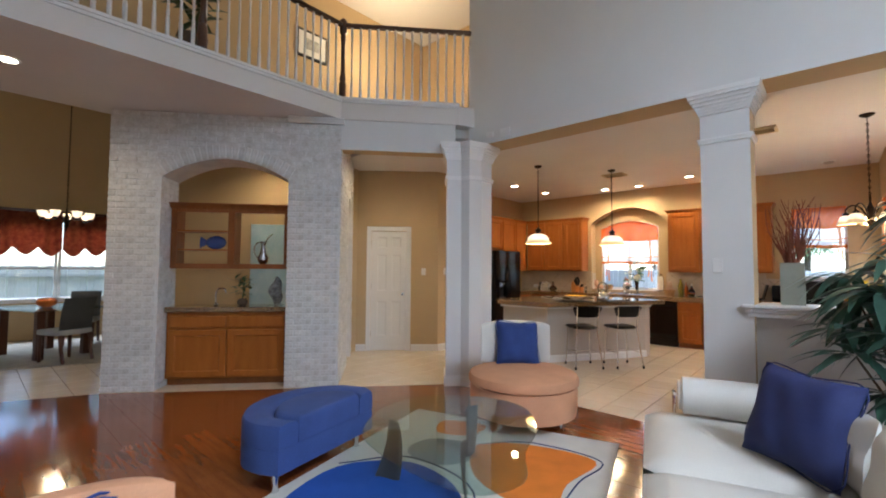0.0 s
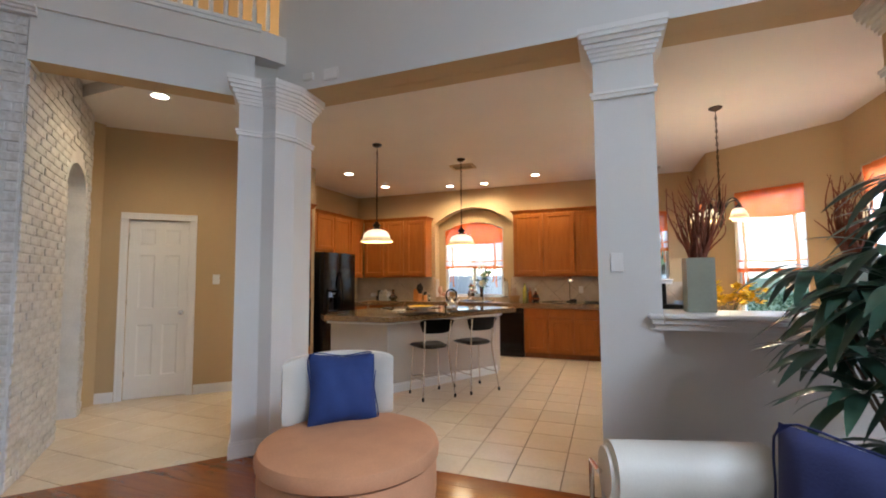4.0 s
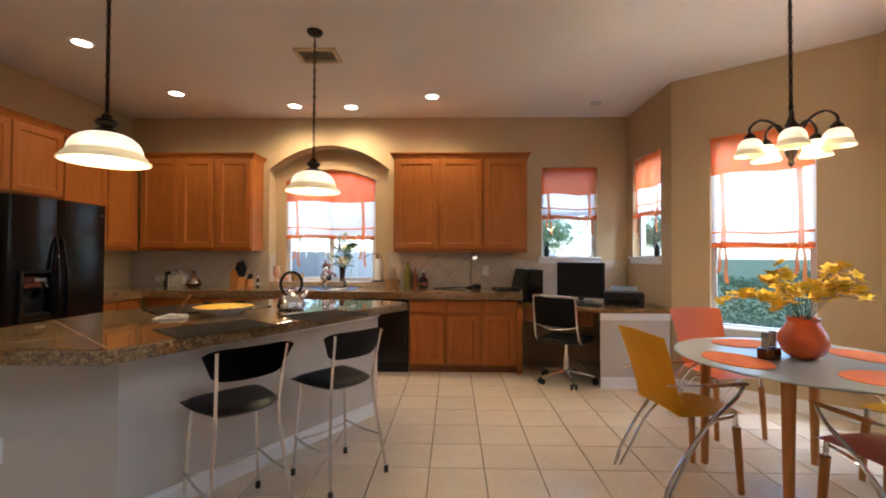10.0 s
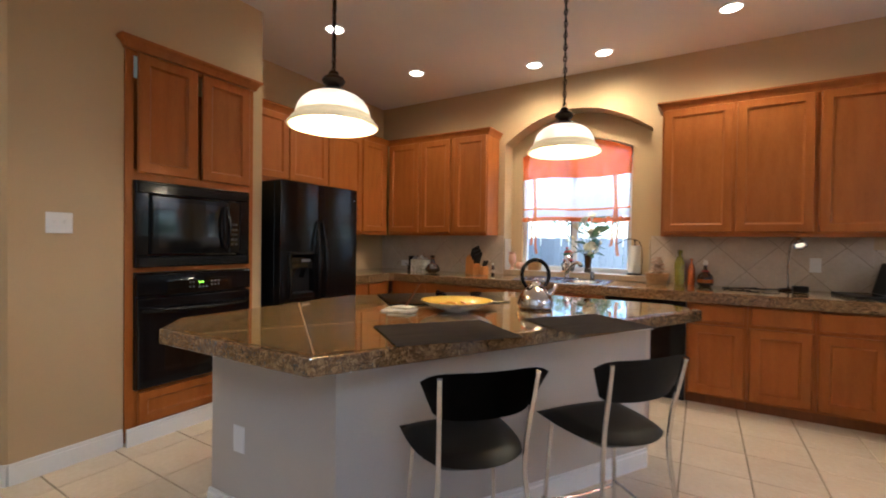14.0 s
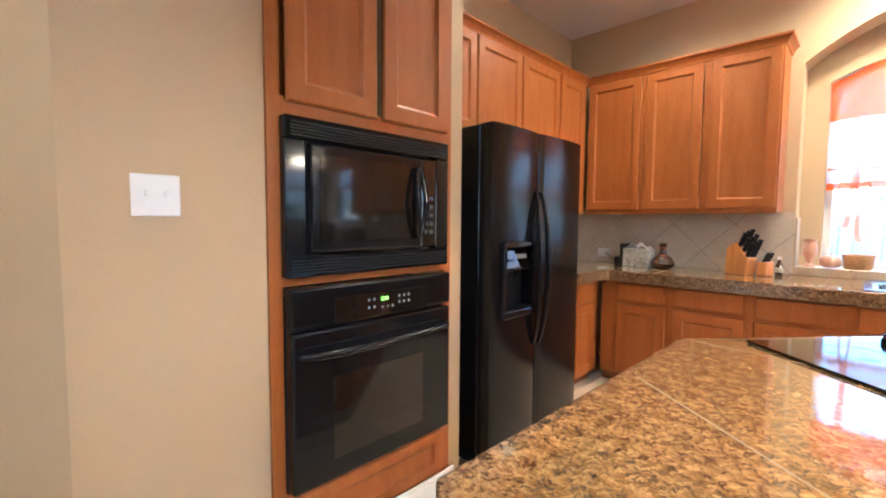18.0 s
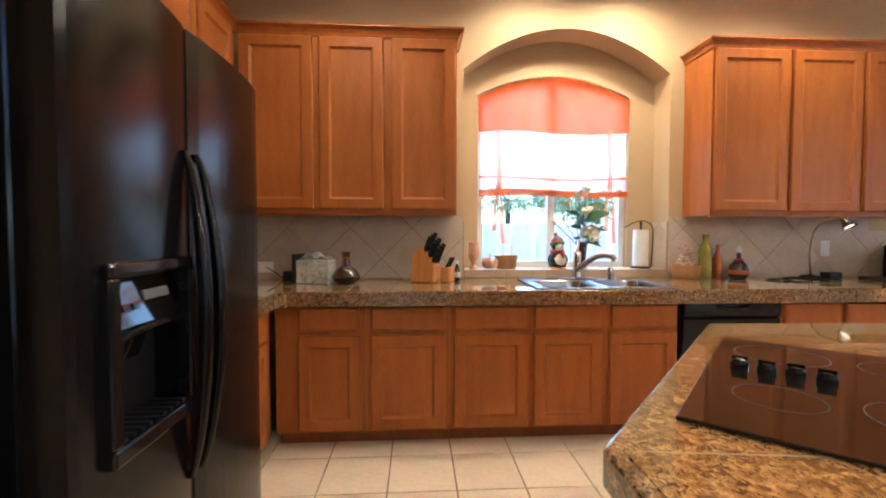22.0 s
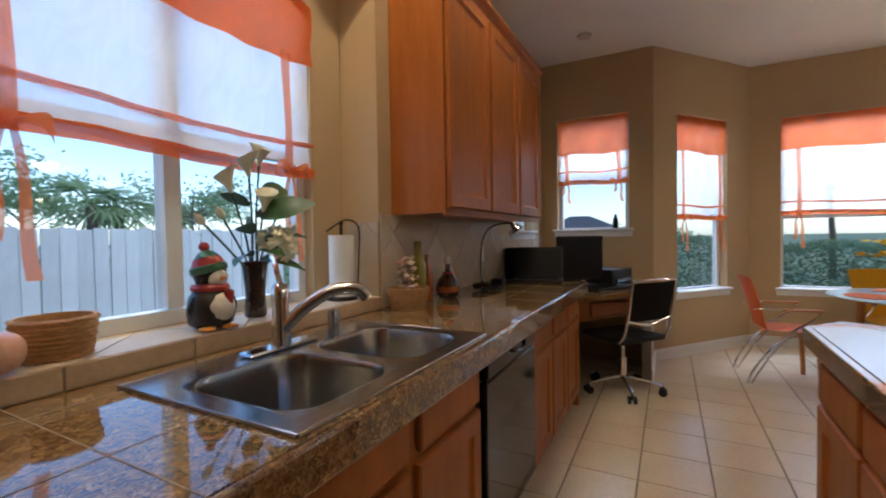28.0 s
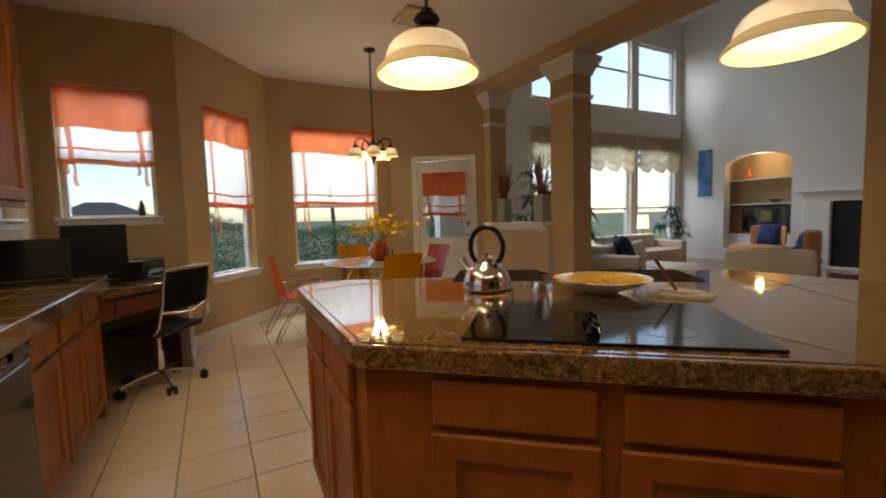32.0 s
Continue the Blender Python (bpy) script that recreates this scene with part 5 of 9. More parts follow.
box(bm, -0.085, 0.085, -0.206, -0.2005, 0.02, 0.34, 0.003)
part("front_panel", bm, BLACK, t)
t = thing("printer", "grey desktop printer with a pale paper tray", "printer", pose(4.50, 11.78, 0.797, 0, 0, -20))
bm = bmesh.new()
box(bm, -0.2, 0.2, -0.14, 0.14, 0, 0.14, 0.015, 2)
part("body", bm, BLACKMATT, t)
bm = bmesh.new()
box(bm, -0.13, 0.15, 0.06, 0.07, 0.02, 0.17)
part("paper_tray", bm, mat("grey_blue_plastic", (0.25, 0.30, 0.36), 0.4), t, m=pose(0, 0.06, 0.06, -25))
bm = bmesh.new()
box(bm, -0.15, 0.15, -0.16, -0.1405, 0.02, 0.06, 0.004)
part("output_tray", bm, BLACK, t)
t = thing("keyboard", "black computer keyboard on the desk", "keyboard", pose(4.02, 11.72, 0.797, 0, 0, -30))
bm = bmesh.new()
box(bm, -0.22, 0.22, -0.075, 0.075, 0, 0.018, 0.004)
part("base", bm, BLACKMATT, t)
for r in range(4):
    bm = bmesh.new()
    for k in range(14):
        box(bm, -0.205 + k * 0.0295, -0.205 + k * 0.0295 + 0.025, -0.062 + r * 0.032, -0.062 + r * 0.032 + 0.026, 0.0182, 0.024)
    part("key_row", bm, BLACK, t)
for x, y, nm in ((3.84, 12.60, "dark_bottle"), (4.72, 11.75, "desk_speaker")):
    bm = bmesh.new()
    lathe(bm, [(0.028, 0), (0.03, 0.06), (0.024, 0.10), (0.012, 0.13), (0.012, 0.15)], seg=14)
    single("small_dark_bottle", bm, BLACK, "small dark bottle on the window sill", "bottle", pose(x + (0 if y > 12 else 0.13), y, 1.312), smooth=True)

t = thing("office_chair", "black mesh office chair with a chrome frame on castors", "office chair", pose(3.83, 11.60, 0, 0, 0, -38))
for k in range(5):
    a = radians(72 * k + 20)
    bm = bmesh.new()
    tube(bm, [(0.03 * math.cos(a), 0.03 * math.sin(a), 0.115), (0.16 * math.cos(a), 0.16 * math.sin(a), 0.10), (0.29 * math.cos(a), 0.29 * math.sin(a), 0.075)], 0.018, 8, 0.7)
    leg = part("base_arm", bm, CHROME, t, smooth=True)
    bm = bmesh.new()
    px, py = 0.29 * math.cos(a), 0.29 * math.sin(a)
    tx, ty = -math.sin(a), math.cos(a)
    for s in (-1, 1):
        cyl(bm, (px + s * 0.012 * tx, py + s * 0.012 * ty, 0.03), (px + s * 0.03 * tx, py + s * 0.03 * ty, 0.03), 0.03, seg=14)
    cyl(bm, (px, py, 0.03), (px, py, 0.08), 0.008)
    part("castor", bm, BLACKMATT, leg)
bm = bmesh.new()
lathe(bm, [(0.03, 0.10), (0.03, 0.28), (0.018, 0.28), (0.018, 0.42)])
part("gas_lift", bm, CHROME, t, smooth=True)
bm = bmesh.new()
box(bm, -0.23, 0.23, -0.22, 0.22, 0.43, 0.475, 0.02, 2)
part("seat", bm, LEATHER_BLACK, t)
bm = bmesh.new()
tube(bm, arc([(-0.22, 0.18, 0.44), (-0.24, 0.0, 0.44), (-0.235, -0.2, 0.46), (-0.225, -0.26, 0.62), (-0.22, -0.30, 0.88), (-0.17, -0.31, 0.915), (0.17, -0.31, 0.915), (0.22, -0.30, 0.88), (0.225, -0.26, 0.62), (0.235, -0.2, 0.46), (0.24, 0.0, 0.44), (0.22, 0.18, 0.44)], 5), 0.0105, 10)
part("frame", bm, CHROME, t, smooth=True)
bm = bmesh.new()
grid(bm, lambda u, v: Vector(((2 * u - 1) * 0.21, -0.250 - 0.060 * v - 0.012 * math.cos(math.pi * (u - 0.5)), 0.61 + 0.29 * v)), 8, 6, 0.008)
part("backrest", bm, LEATHER_BLACK, t)
bm = bmesh.new()
tube(bm, arc([(-0.23, -0.25, 0.62), (0, -0.27, 0.58), (0.23, -0.25, 0.62)], 6), 0.012, 10)
part("cross_bar", bm, CHROME, t, smooth=True)


# ---- windows ----
RIBBON = ORANGE_SHEER


def curtain(m, w, z_top, z_val, z_band, z_tail, arch_top=None, label="orange valance over a white sheer tie-up shade"):
    """A tie-up shade: valance, sheer, bottom band and two ribbons with bows; x from 0 to w, y = 0 is the window side."""
    t = thing("tie_up_curtain", label, "curtain", m, "orange tie-up curtains")
    top = (lambda x: z_top) if arch_top is None else (lambda x: z_top + arch_top * (1 - ((x - w / 2) / (w / 2)) ** 2))
    wav = lambda x, z: 0.006 * math.sin(31 * x + 2.0 * math.sin(5 * z)) + 0.004 * math.sin(13 * x + 1.0)
    bm = bmesh.new()
    grid(bm, lambda u, v: Vector((u * w, -0.03 + 1.3 * wav(u * w, v), z_val + 0.012 * math.sin(7 * u) * (1 - v) + v * (top(u * w) - z_val))), 36, 5, 0.0015)
    part("valance", bm, ORANGE, t, "translucent orange valance", smooth=True)
    bm = bmesh.new()
    def sheer(u, v):
        x = 0.01 + u * (w - 0.02)
        sag = 0.02 * math.sin(math.pi * 3 * u) * (1 - v)
        return Vector((x, wav(x, v * 2) - 0.014 * (1 - v), z_band + 0.04 + sag + v * (top(x) - z_band - 0.06)))
    grid(bm, sheer, 40, 8)
    part("sheer", bm, SHEER, t, "white sheer panel", smooth=True)
    for k, zz in enumerate((z_band, z_band + 0.13)):
        bm = bmesh.new()
        grid(bm, lambda u, v: Vector((0.004 + u * (w - 0.008), -0.024 + (0.012 if v in (0, 1) else -0.012 * math.sin(math.pi * v)) + wav(u * w, 0), zz + 0.01 * math.sin(6 * u + k) + v * (0.05 if k == 0 else 0.022))), 30, 4, 0.002)
        part("gathered_band", bm, ORANGE if k == 0 else ORANGE_SHEER, t, "orange gathered band", smooth=True)
    for x in (0.13 * w, 0.87 * w):
        bm = bmesh.new()
        grid(bm, lambda u, v: Vector((x + (u - 0.5) * 0.05 * (1 - 0.25 * math.sin(math.pi * v)) + 0.006 * math.sin(5 * v), -0.046 + 0.006 * math.cos(6 * u), z_band + v * (z_val - z_band + 0.02))), 3, 8, 0.001)
        rb = part("ribbon", bm, RIBBON, t, "orange sheer ribbon", smooth=True)
        bm = bmesh.new()
        for s in (-1, 1):
            grid(bm, lambda u, v: Vector((x + s * (0.012 + 0.075 * math.sin(math.pi * u * 0.5)), -0.062 - 0.02 * math.sin(math.pi * u) * (v - 0.5) * 2, z_band + 0.02 + 0.028 * math.sin(math.pi * u) - 0.02 * u + (v - 0.5) * 0.032 * (0.4 + u))), 6, 3, 0.001)
            grid(bm, lambda u, v: Vector((x + s * (0.01 + 0.03 * v + 0.008 * math.sin(6 * v)) + (u - 0.5) * 0.034 * (0.5 + 0.5 * v), -0.058 + 0.01 * math.sin(5 * v + s), z_band + 0.02 - v * (z_tail + 0.05 * s))), 3, 10, 0.001)
        part("bow", bm, RIBBON, rb, smooth=True)
    return t


def window(name, m, w, z0, z1, sill=True, mid=None, label="white vinyl single-hung window"):
    """Frame, meeting rail and two panes in an opening; m stands at its left end on the inner face."""
    t = thing(name, label, "window", m)
    t["kind"] = "structure"
    f, y0, y1 = 0.042, 0.085, 0.135
    bm = bmesh.new()
    panelled_hole = [(0, f, z0, z1), (w - f, w, z0, z1), (f, w - f, z0, z0 + f), (f, w - f, z1 - f, z1)]
    for a, b, c, d in panelled_hole:
        box(bm, a, b, y0, y1, c, d)
    part("window_frame", bm, VINYL, t)
    zm = (z0 + z1) / 2 if mid is None else mid
    bm = bmesh.new()
    box(bm, f, w - f, y0 + 0.008, y1 - 0.004, zm - 0.02, zm + 0.02)
    part("meeting_rail", bm, VINYL, t)
    for a, b in ((z0 + f, zm - 0.02), (zm + 0.02, z1 - f)):
        bm = bmesh.new()
        box(bm, f, w - f, y0 + 0.024, y0 + 0.028, a, b)
        p = part("pane", bm, PANE, t)
        p.visible_shadow = False
    if sill:
        bm = bmesh.new()
        box(bm, -0.045, w + 0.045, -0.045, 0.084, z0 + 0.001, z0 + 0.027, 0.006)
        box(bm, -0.03, w + 0.03, -0.016, -0.001, z0 - 0.055, z0 + 0.001)
        part("window_sill", bm, TRIM, t, "white window sill")
    return t


WA = frame_at((4.83, YB), AB, 0.17)
WB, WC = frame_at(AB, BC, 0.33), frame_at(BC, CD, 0.28)
window("window_1", pose(3.755, YB, 0), 0.70, 1.28, 2.45)
window("window_2", WA, 0.71, 1.29, 2.48)
window("window_3", WB, 0.77, 0.64, 2.46, mid=1.42)
window("window_4", WC, 1.19, 0.62, 2.49, mid=1.42)
curtain(pose(3.76, YB + 0.05, 0), 0.69, 2.445, 2.10, 1.78, 0.16)
curtain(WA @ pose(0.005, 0.05, 0), 0.70, 2.475, 2.10, 1.78, 0.16)
curtain(WB @ pose(0.005, 0.05, 0), 0.76, 2.455, 2.09, 1.40, 0.30)
curtain(WC @ pose(0.005, 0.05, 0), 1.18, 2.485, 2.135, 1.43, 0.32)

# arched sink window
t = thing("window_5", "white vinyl arched window over the sink", "window", pose(0.41, YB + 0.222, 0))
t["kind"] = "structure"
az = lambda x: 2.31 + 0.15 * (1 - ((x - 0.6) / 0.6) ** 2)
bm = bmesh.new()
for a, b, c, d in ((0.001, 0.045, 0.971, 2.29), (1.155, 1.199, 0.971, 2.29), (0.045, 1.155, 0.971, 1.02), (0.572, 0.628, 1.025, 2.40)):
    box(bm, a, b, 0.05, 0.11, c, d)
grid(bm, lambda u, v: Vector((0.002 + 1.196 * u, 0.05, az(0.002 + 1.196 * u) - 0.002 - 0.05 * v)), 24, 1, 0.05)
part("window_frame", bm, VINYL, t)
bm = bmesh.new()
box(bm, 0.045, 0.572, 0.06, 0.10, 1.60, 1.64)
box(bm, 0.628, 1.155, 0.06, 0.10, 1.60, 1.64)
part("meeting_rail", bm, VINYL, t)
for a, b in ((0.045, 0.572), (0.628, 1.155)):
    bm = bmesh.new()
    grid(bm, lambda u, v: Vector((a + u * (b - a), 0.08, 1.025 + v * (az(a + u * (b - a)) - 1.05))), 8, 1, 0.004)
    p = part("pane", bm, PANE, t)
    p.visible_shadow = False
curtain(pose(0.415, YB + 0.235, 0), 1.19, 2.29, 2.02, 1.53, 0.34, arch_top=0.155, label="arched orange valance over a white sheer tie-up shade")


# ---- doors ----
def knob(parent, x, z, y=0.0, material=CHROME, name="door_knob"):
    bm = bmesh.new()
    lathe(bm, [(0.03, 0), (0.03, 0.006), (0.012, 0.012), (0.011, 0.035), (0.024, 0.045), (0.028, 0.058), (0.02, 0.072), (0.004, 0.075)], seg=20)
    return part(name, bm, material, parent, m=pose(x, y, z, 90), smooth=True)


def casing(parent, x0, x1, z1, w=0.06, bottom=0.0):
    for nm, a, b, c, d in (("jamb_casing", x0 - w, x0, bottom, z1), ("jamb_casing", x1, x1 + w, bottom, z1), ("head_casing", x0 - w, x1 + w, z1, z1 + w)):
        bm = bmesh.new()
        box(bm, a, b, -0.014, -0.001, c, d, 0.003)
        k = 0.018
        if nm == "head_casing":
            box(bm, a, b, -0.02, -0.0145, d - k, d, 0.002)
        else:
            e = (a, a + k) if a < x0 - 0.001 else (b - k, b)
            box(bm, e[0], e[1], -0.02, -0.0145, c, d, 0.002)
        part(nm, bm, TRIM, parent)


t = thing("door_1", "closed white six-panel pantry door in a white casing", "door", frame_at(PD0, PD1, 0.30))
t["kind"] = "structure"
dw = 0.604
bm = bmesh.new()
c1, c2, c3, c4 = 0.10, dw / 2 - 0.045, dw / 2 + 0.045, dw - 0.10
pan = [(a, b, c, d) for a, b in ((c1, c2), (c3, c4)) for c, d in ((0.24, 0.82), (1.0, 1.62), (1.74, 1.92))]
panelled(bm, dw - 0.01, 2.015, 0.035, pan, 0.005, 0.012, 0.02, 0.009)
slab = part("door_leaf", bm, TRIM, t, m=pose(0, 0.03, 0))
knob(slab, dw - 0.065, 0.96)
casing(t, 0.002, dw + 0.004, 2.038, 0.075)
for z in (0.25, 1.05, 1.80):
    bm = bmesh.new()
    cyl(bm, (0.004, 0.026, z), (0.004, 0.026, z + 0.08), 0.006, seg=8)
    part("hinge", bm, CHROME, t)

D0 = frame_at(CD, DE, 0.41)
t = thing("door_2", "white half-glass back door with an orange shade", "door", D0)
t["kind"] = "structure"
bm = bmesh.new()
for a, b, c, d in ((0.004, 0.09, 0.012, 2.03), (0.71, 0.796, 0.012, 2.03), (0.09, 0.71, 0.012, 0.90), (0.09, 0.71, 1.88, 2.03)):
    box(bm, a, b, 0.03, 0.072, c, d)
box(bm, 0.16, 0.36, 0.024, 0.031, 0.22, 0.76, 0.004)
box(bm, 0.44, 0.64, 0.024, 0.031, 0.22, 0.76, 0.004)
slab = part("door_leaf", bm, TRIM, t)
bm = bmesh.new()
for a, b, c, d in ((0.075, 0.11, 0.89, 1.90), (0.69, 0.725, 0.89, 1.90), (0.11, 0.69, 0.89, 0.925), (0.11, 0.69, 1.865, 1.90)):
    box(bm, a, b, 0.016, 0.0295, c, d, 0.003)
part("glass_frame", bm, TRIM, slab)
bm = bmesh.new()
box(bm, 0.091, 0.709, 0.048, 0.052, 0.901, 1.879)
p = part("pane", bm, PANE, slab)
p.visible_shadow = False
knob(slab, 0.745, 0.95, 0.03)
bm = bmesh.new()
lathe(bm, [(0.03, 0), (0.03, 0.01), (0.02, 0.018), (0.003, 0.02)], seg=18)
part("deadbolt", bm, CHROME, slab, m=pose(0.745, 0.03, 1.12, 90), smooth=True)
casing(t, 0.002, 0.80, 2.04, 0.075)
bm = bmesh.new()
box(bm, 0, 0.8, 0.0, 0.16, 0.001, 0.02)
part("threshold", bm, STEEL, t)
curtain(D0 @ pose(0.085, 0.002, 0), 0.63, 1.87, 1.53, 1.24, 0.10, label="short orange and white tie-up shade on the back door")


# ---- ceiling fittings ----
UNLIT = mat("unlit_plastic_cover", (0.50, 0.47, 0.42), 0.45, vary=0.04, bump=0)


def can_light(x, y, z, lit=True):
    t = thing("recessed_light", "lit round recessed ceiling light with a white trim" if lit else "unlit round white ceiling fitting", "ceiling light", pose(x, y, z), "recessed ceiling lights")
    bm = bmesh.new()
    lathe(bm, [(0.068, -0.002), (0.07, -0.008), (0.088, -0.006), (0.092, -0.0005)], seg=28, caps=False)
    part("trim_ring", bm, TRIM, t, smooth=True)
    bm = bmesh.new()
    if lit:
        lathe(bm, [(0.001, -0.003), (0.067, -0.0035), (0.067, -0.001)], seg=28, caps=False)
    else:
        lathe(bm, [(0.001, -0.034), (0.04, -0.034), (0.058, -0.028), (0.067, -0.012), (0.067, -0.001)], seg=28, caps=False)
    part("lens", bm, CANLIGHT if lit else UNLIT, t, smooth=True)


for x, y in ((-0.47, 10.53), (-0.40, 11.65), (0.76, 12.06), (1.42, 12.10), (2.40, 11.77), (-0.4, 7.25)):
    can_light(x, y, CEILING)
can_light(-1.0, 3.31, 3.194)
# fitting made up for the added lamp behind the bar
can_light(-2.0, 6.2, 3.194)
can_light(4.26, 11.95, CEILING, False)


def vent(x, y, w, d, z):
    t = thing("ceiling_vent", "beige louvred ceiling air vent", "vent", pose(x, y, z, 0, 0, 0), "ceiling vents")
    VB = bpy.data.materials.get("vent_enamel") or mat("vent_enamel", (0.60, 0.47, 0.27), 0.5, vary=0.05)
    bm = bmesh.new()
    for a, b, c, e in ((-w / 2, w / 2, -d / 2, -d / 2 + 0.03), (-w / 2, w / 2, d / 2 - 0.03, d / 2), (-w / 2, -w / 2 + 0.03, -d / 2 + 0.03, d / 2 - 0.03), (w / 2 - 0.03, w / 2, -d / 2 + 0.03, d / 2 - 0.03)):
        box(bm, a, b, c, e, -0.024, -0.001)
    part("frame", bm, VB, t)
    bm = bmesh.new()
    box(bm, -w / 2 + 0.03, w / 2 - 0.03, -d / 2 + 0.03, d / 2 - 0.03, -0.003, -0.001)
    part("backing", bm, GROUT, t)
    n = 7
    for k in range(n):
        bm = bmesh.new()
        box(bm, -w / 2 + 0.031, w / 2 - 0.031, -0.011, 0.011, -0.001, 0.001)
        part("slat", bm, VB, t, m=pose(0, -d / 2 + 0.04 + (d - 0.08) * k / (n - 1), -0.016, 32))


vent(1.445, 10.77, 0.36, 0.26, CEILING)
vent(3.65, 9.45, 0.36, 0.26, CEILING)


def chain(parent, x, y, z0, z1, r=0.011):
    bm = bmesh.new()
    tube(bm, [(x, y, z0), (x, y, (z0 + z1) / 2), (x, y, z1)], 0.004, 6)
    n = int((z1 - z0) / 0.034)
    for k in range(n):
        z = z0 + 0.02 + k * (z1 - z0 - 0.03) / n
        a = math.pi / 2 * (k % 2)
        ring = [(x + r * math.cos(q) * math.cos(a), y + r * math.cos(q) * math.sin(a), z + 0.02 * math.sin(q)) for q in [2 * math.pi * j / 8 for j in range(9)]]
        tube(bm, ring, 0.0032, 5)
    return part("chain", bm, BRONZE, parent)


LIPGLASS = glow("glowing_ribbed_rim", (1.0, 0.78, 0.42), 0.10, 0.5)


def bell_shade(parent, m, r, h, name="shade"):
    bm = bmesh.new()
    dome = [(0.30, 1.0), (0.44, 0.955), (0.58, 0.87), (0.69, 0.75), (0.76, 0.61), (0.80, 0.46), (0.815, 0.36)]
    lathe(bm, [(a * r, b * h) for a, b in dome] + [((a - 0.03) * r, (b - 0.02) * h) for a, b in dome[::-1]], seg=40, caps=False)
    sh = part(name, bm, LAMPGLASS, parent, "lit frosted glass bell shade", m, smooth=True)
    bm = bmesh.new()
    rim = [(0.815, 0.355), (0.835, 0.32), (0.83, 0.29), (0.87, 0.24), (0.91, 0.20), (0.905, 0.17), (0.95, 0.11), (0.99, 0.06), (1.0, 0.02), (0.99, 0.0)]
    lathe(bm, [(a * r, b * h) for a, b in rim] + [((a - 0.035) * r, b * h) for a, b in rim[::-1]], seg=40, caps=False)
    part("flared_rim", bm, LIPGLASS, sh, "clear ribbed glass rim", smooth=True)
    return sh


def pendant(x, y, zb):
    t = thing("pendant_light", "lit glass dome pendant on a bronze chain over the island", "pendant lamp", pose(x, y, 0), "pendant lamps over the island")
    bm = bmesh.new()
    lathe(bm, [(0.062, CEILING - 0.001), (0.062, CEILING - 0.012), (0.045, CEILING - 0.03), (0.012, CEILING - 0.04)], seg=24)
    part("canopy", bm, BRONZE, t, smooth=True)
    chain(t, 0, 0, zb + 0.255, CEILING - 0.035)
    bm = bmesh.new()
    lathe(bm, [(0.010, zb + 0.265), (0.022, zb + 0.258), (0.026, zb + 0.242), (0.046, zb + 0.230), (0.054, zb + 0.216), (0.046, zb + 0.202), (0.030, zb + 0.194), (0.030, zb + 0.166), (0.048, zb + 0.178), (0.064, zb + 0.166), (0.066, zb + 0.154)], seg=24)
    part("socket_cap", bm, BRONZE, t, smooth=True)
    sh = bell_shade(t, pose(0, 0, zb), 0.21, 0.158)
    bm = bmesh.new()
    lathe(bm, [(0.001, 0.0), (0.03, 0.01), (0.042, 0.045), (0.03, 0.085), (0.015, 0.11)], seg=16, caps=False)
    part("bulb", bm, BULB, sh, m=pose(0, 0, 0.02), smooth=True)


pendant(0.75, 9.325, 1.81)
pendant(1.54, 10.38, 1.81)


def chandelier(x, y, zc, z_hub, metal, shade_r, n, arm, label, upward=False):
    t = thing("chandelier", label, "chandelier", pose(x, y, 0))
    bm = bmesh.new()
    lathe(bm, [(0.065, zc - 0.001), (0.06, zc - 0.015), (0.03, zc - 0.03), (0.01, zc - 0.04)], seg=20)
    part("canopy", bm, metal, t, smooth=True)
    chain(t, 0, 0, z_hub + 0.22, zc - 0.035)
    bm = bmesh.new()
    lathe(bm, [(0.006, z_hub + 0.23), (0.012, z_hub + 0.2), (0.009, z_hub + 0.15), (0.018, z_hub + 0.12), (0.030, z_hub + 0.09), (0.036, z_hub + 0.03), (0.030, z_hub - 0.04), (0.034, z_hub - 0.07), (0.014, z_hub - 0.11), (0.018, z_hub - 0.13), (0.003, z_hub - 0.155)], seg=20)
    part("hub", bm, metal, t, smooth=True)
    for k in range(n):
        a = radians(360 * k / n + 18)
        bm = bmesh.new()
        tube(bm, arc([(0.03, 0, z_hub), (0.4 * arm, 0, z_hub + 0.10), (0.74 * arm, 0, z_hub + 0.13), (arm, 0, z_hub + 0.09), (arm, 0, z_hub + 0.04)], 5), 0.008, 8)
        lathe(bm, [(0.012, z_hub + 0.06), (0.03, z_hub + 0.04), (0.034, z_hub + 0.015)], (arm, 0, 0), 12)
        ar = part("arm", bm, metal, t, m=pose(0, 0, 0, 0, 0, math.degrees(a)), smooth=True)
        if upward:
            bm = bmesh.new()
            lathe(bm, [(0.016, 0.0), (0.045, 0.02), (0.058, 0.06), (0.07, 0.10), (0.066, 0.10), (0.052, 0.058), (0.012, 0.012)], seg=20, caps=False)
            sh = part("shade", bm, LAMPGLASS, ar, "lit upturned glass cup", pose(arm, 0, z_hub + 0.055), smooth=True)
            bm = bmesh.new()
            lathe(bm, [(0.001, 0.02), (0.018, 0.04), (0.02, 0.07), (0.006, 0.11)], seg=12, caps=False)
            part("bulb", bm, BULB, sh, smooth=True)
        else:
            bell_shade(ar, pose(arm, 0, z_hub - 0.075), shade_r * 0.85, 0.10)


chandelier(4.58, 9.545, CEILING, 1.985, BRONZE, 0.095, 5, 0.20, "bronze chandelier with five lit bell shades over the breakfast table")
chandelier(-5.0, 4.2, UPPER, 2.12, BRONZE, 0.10, 7, 0.30, "bronze dining room chandelier with lit upturned glass cups", True)


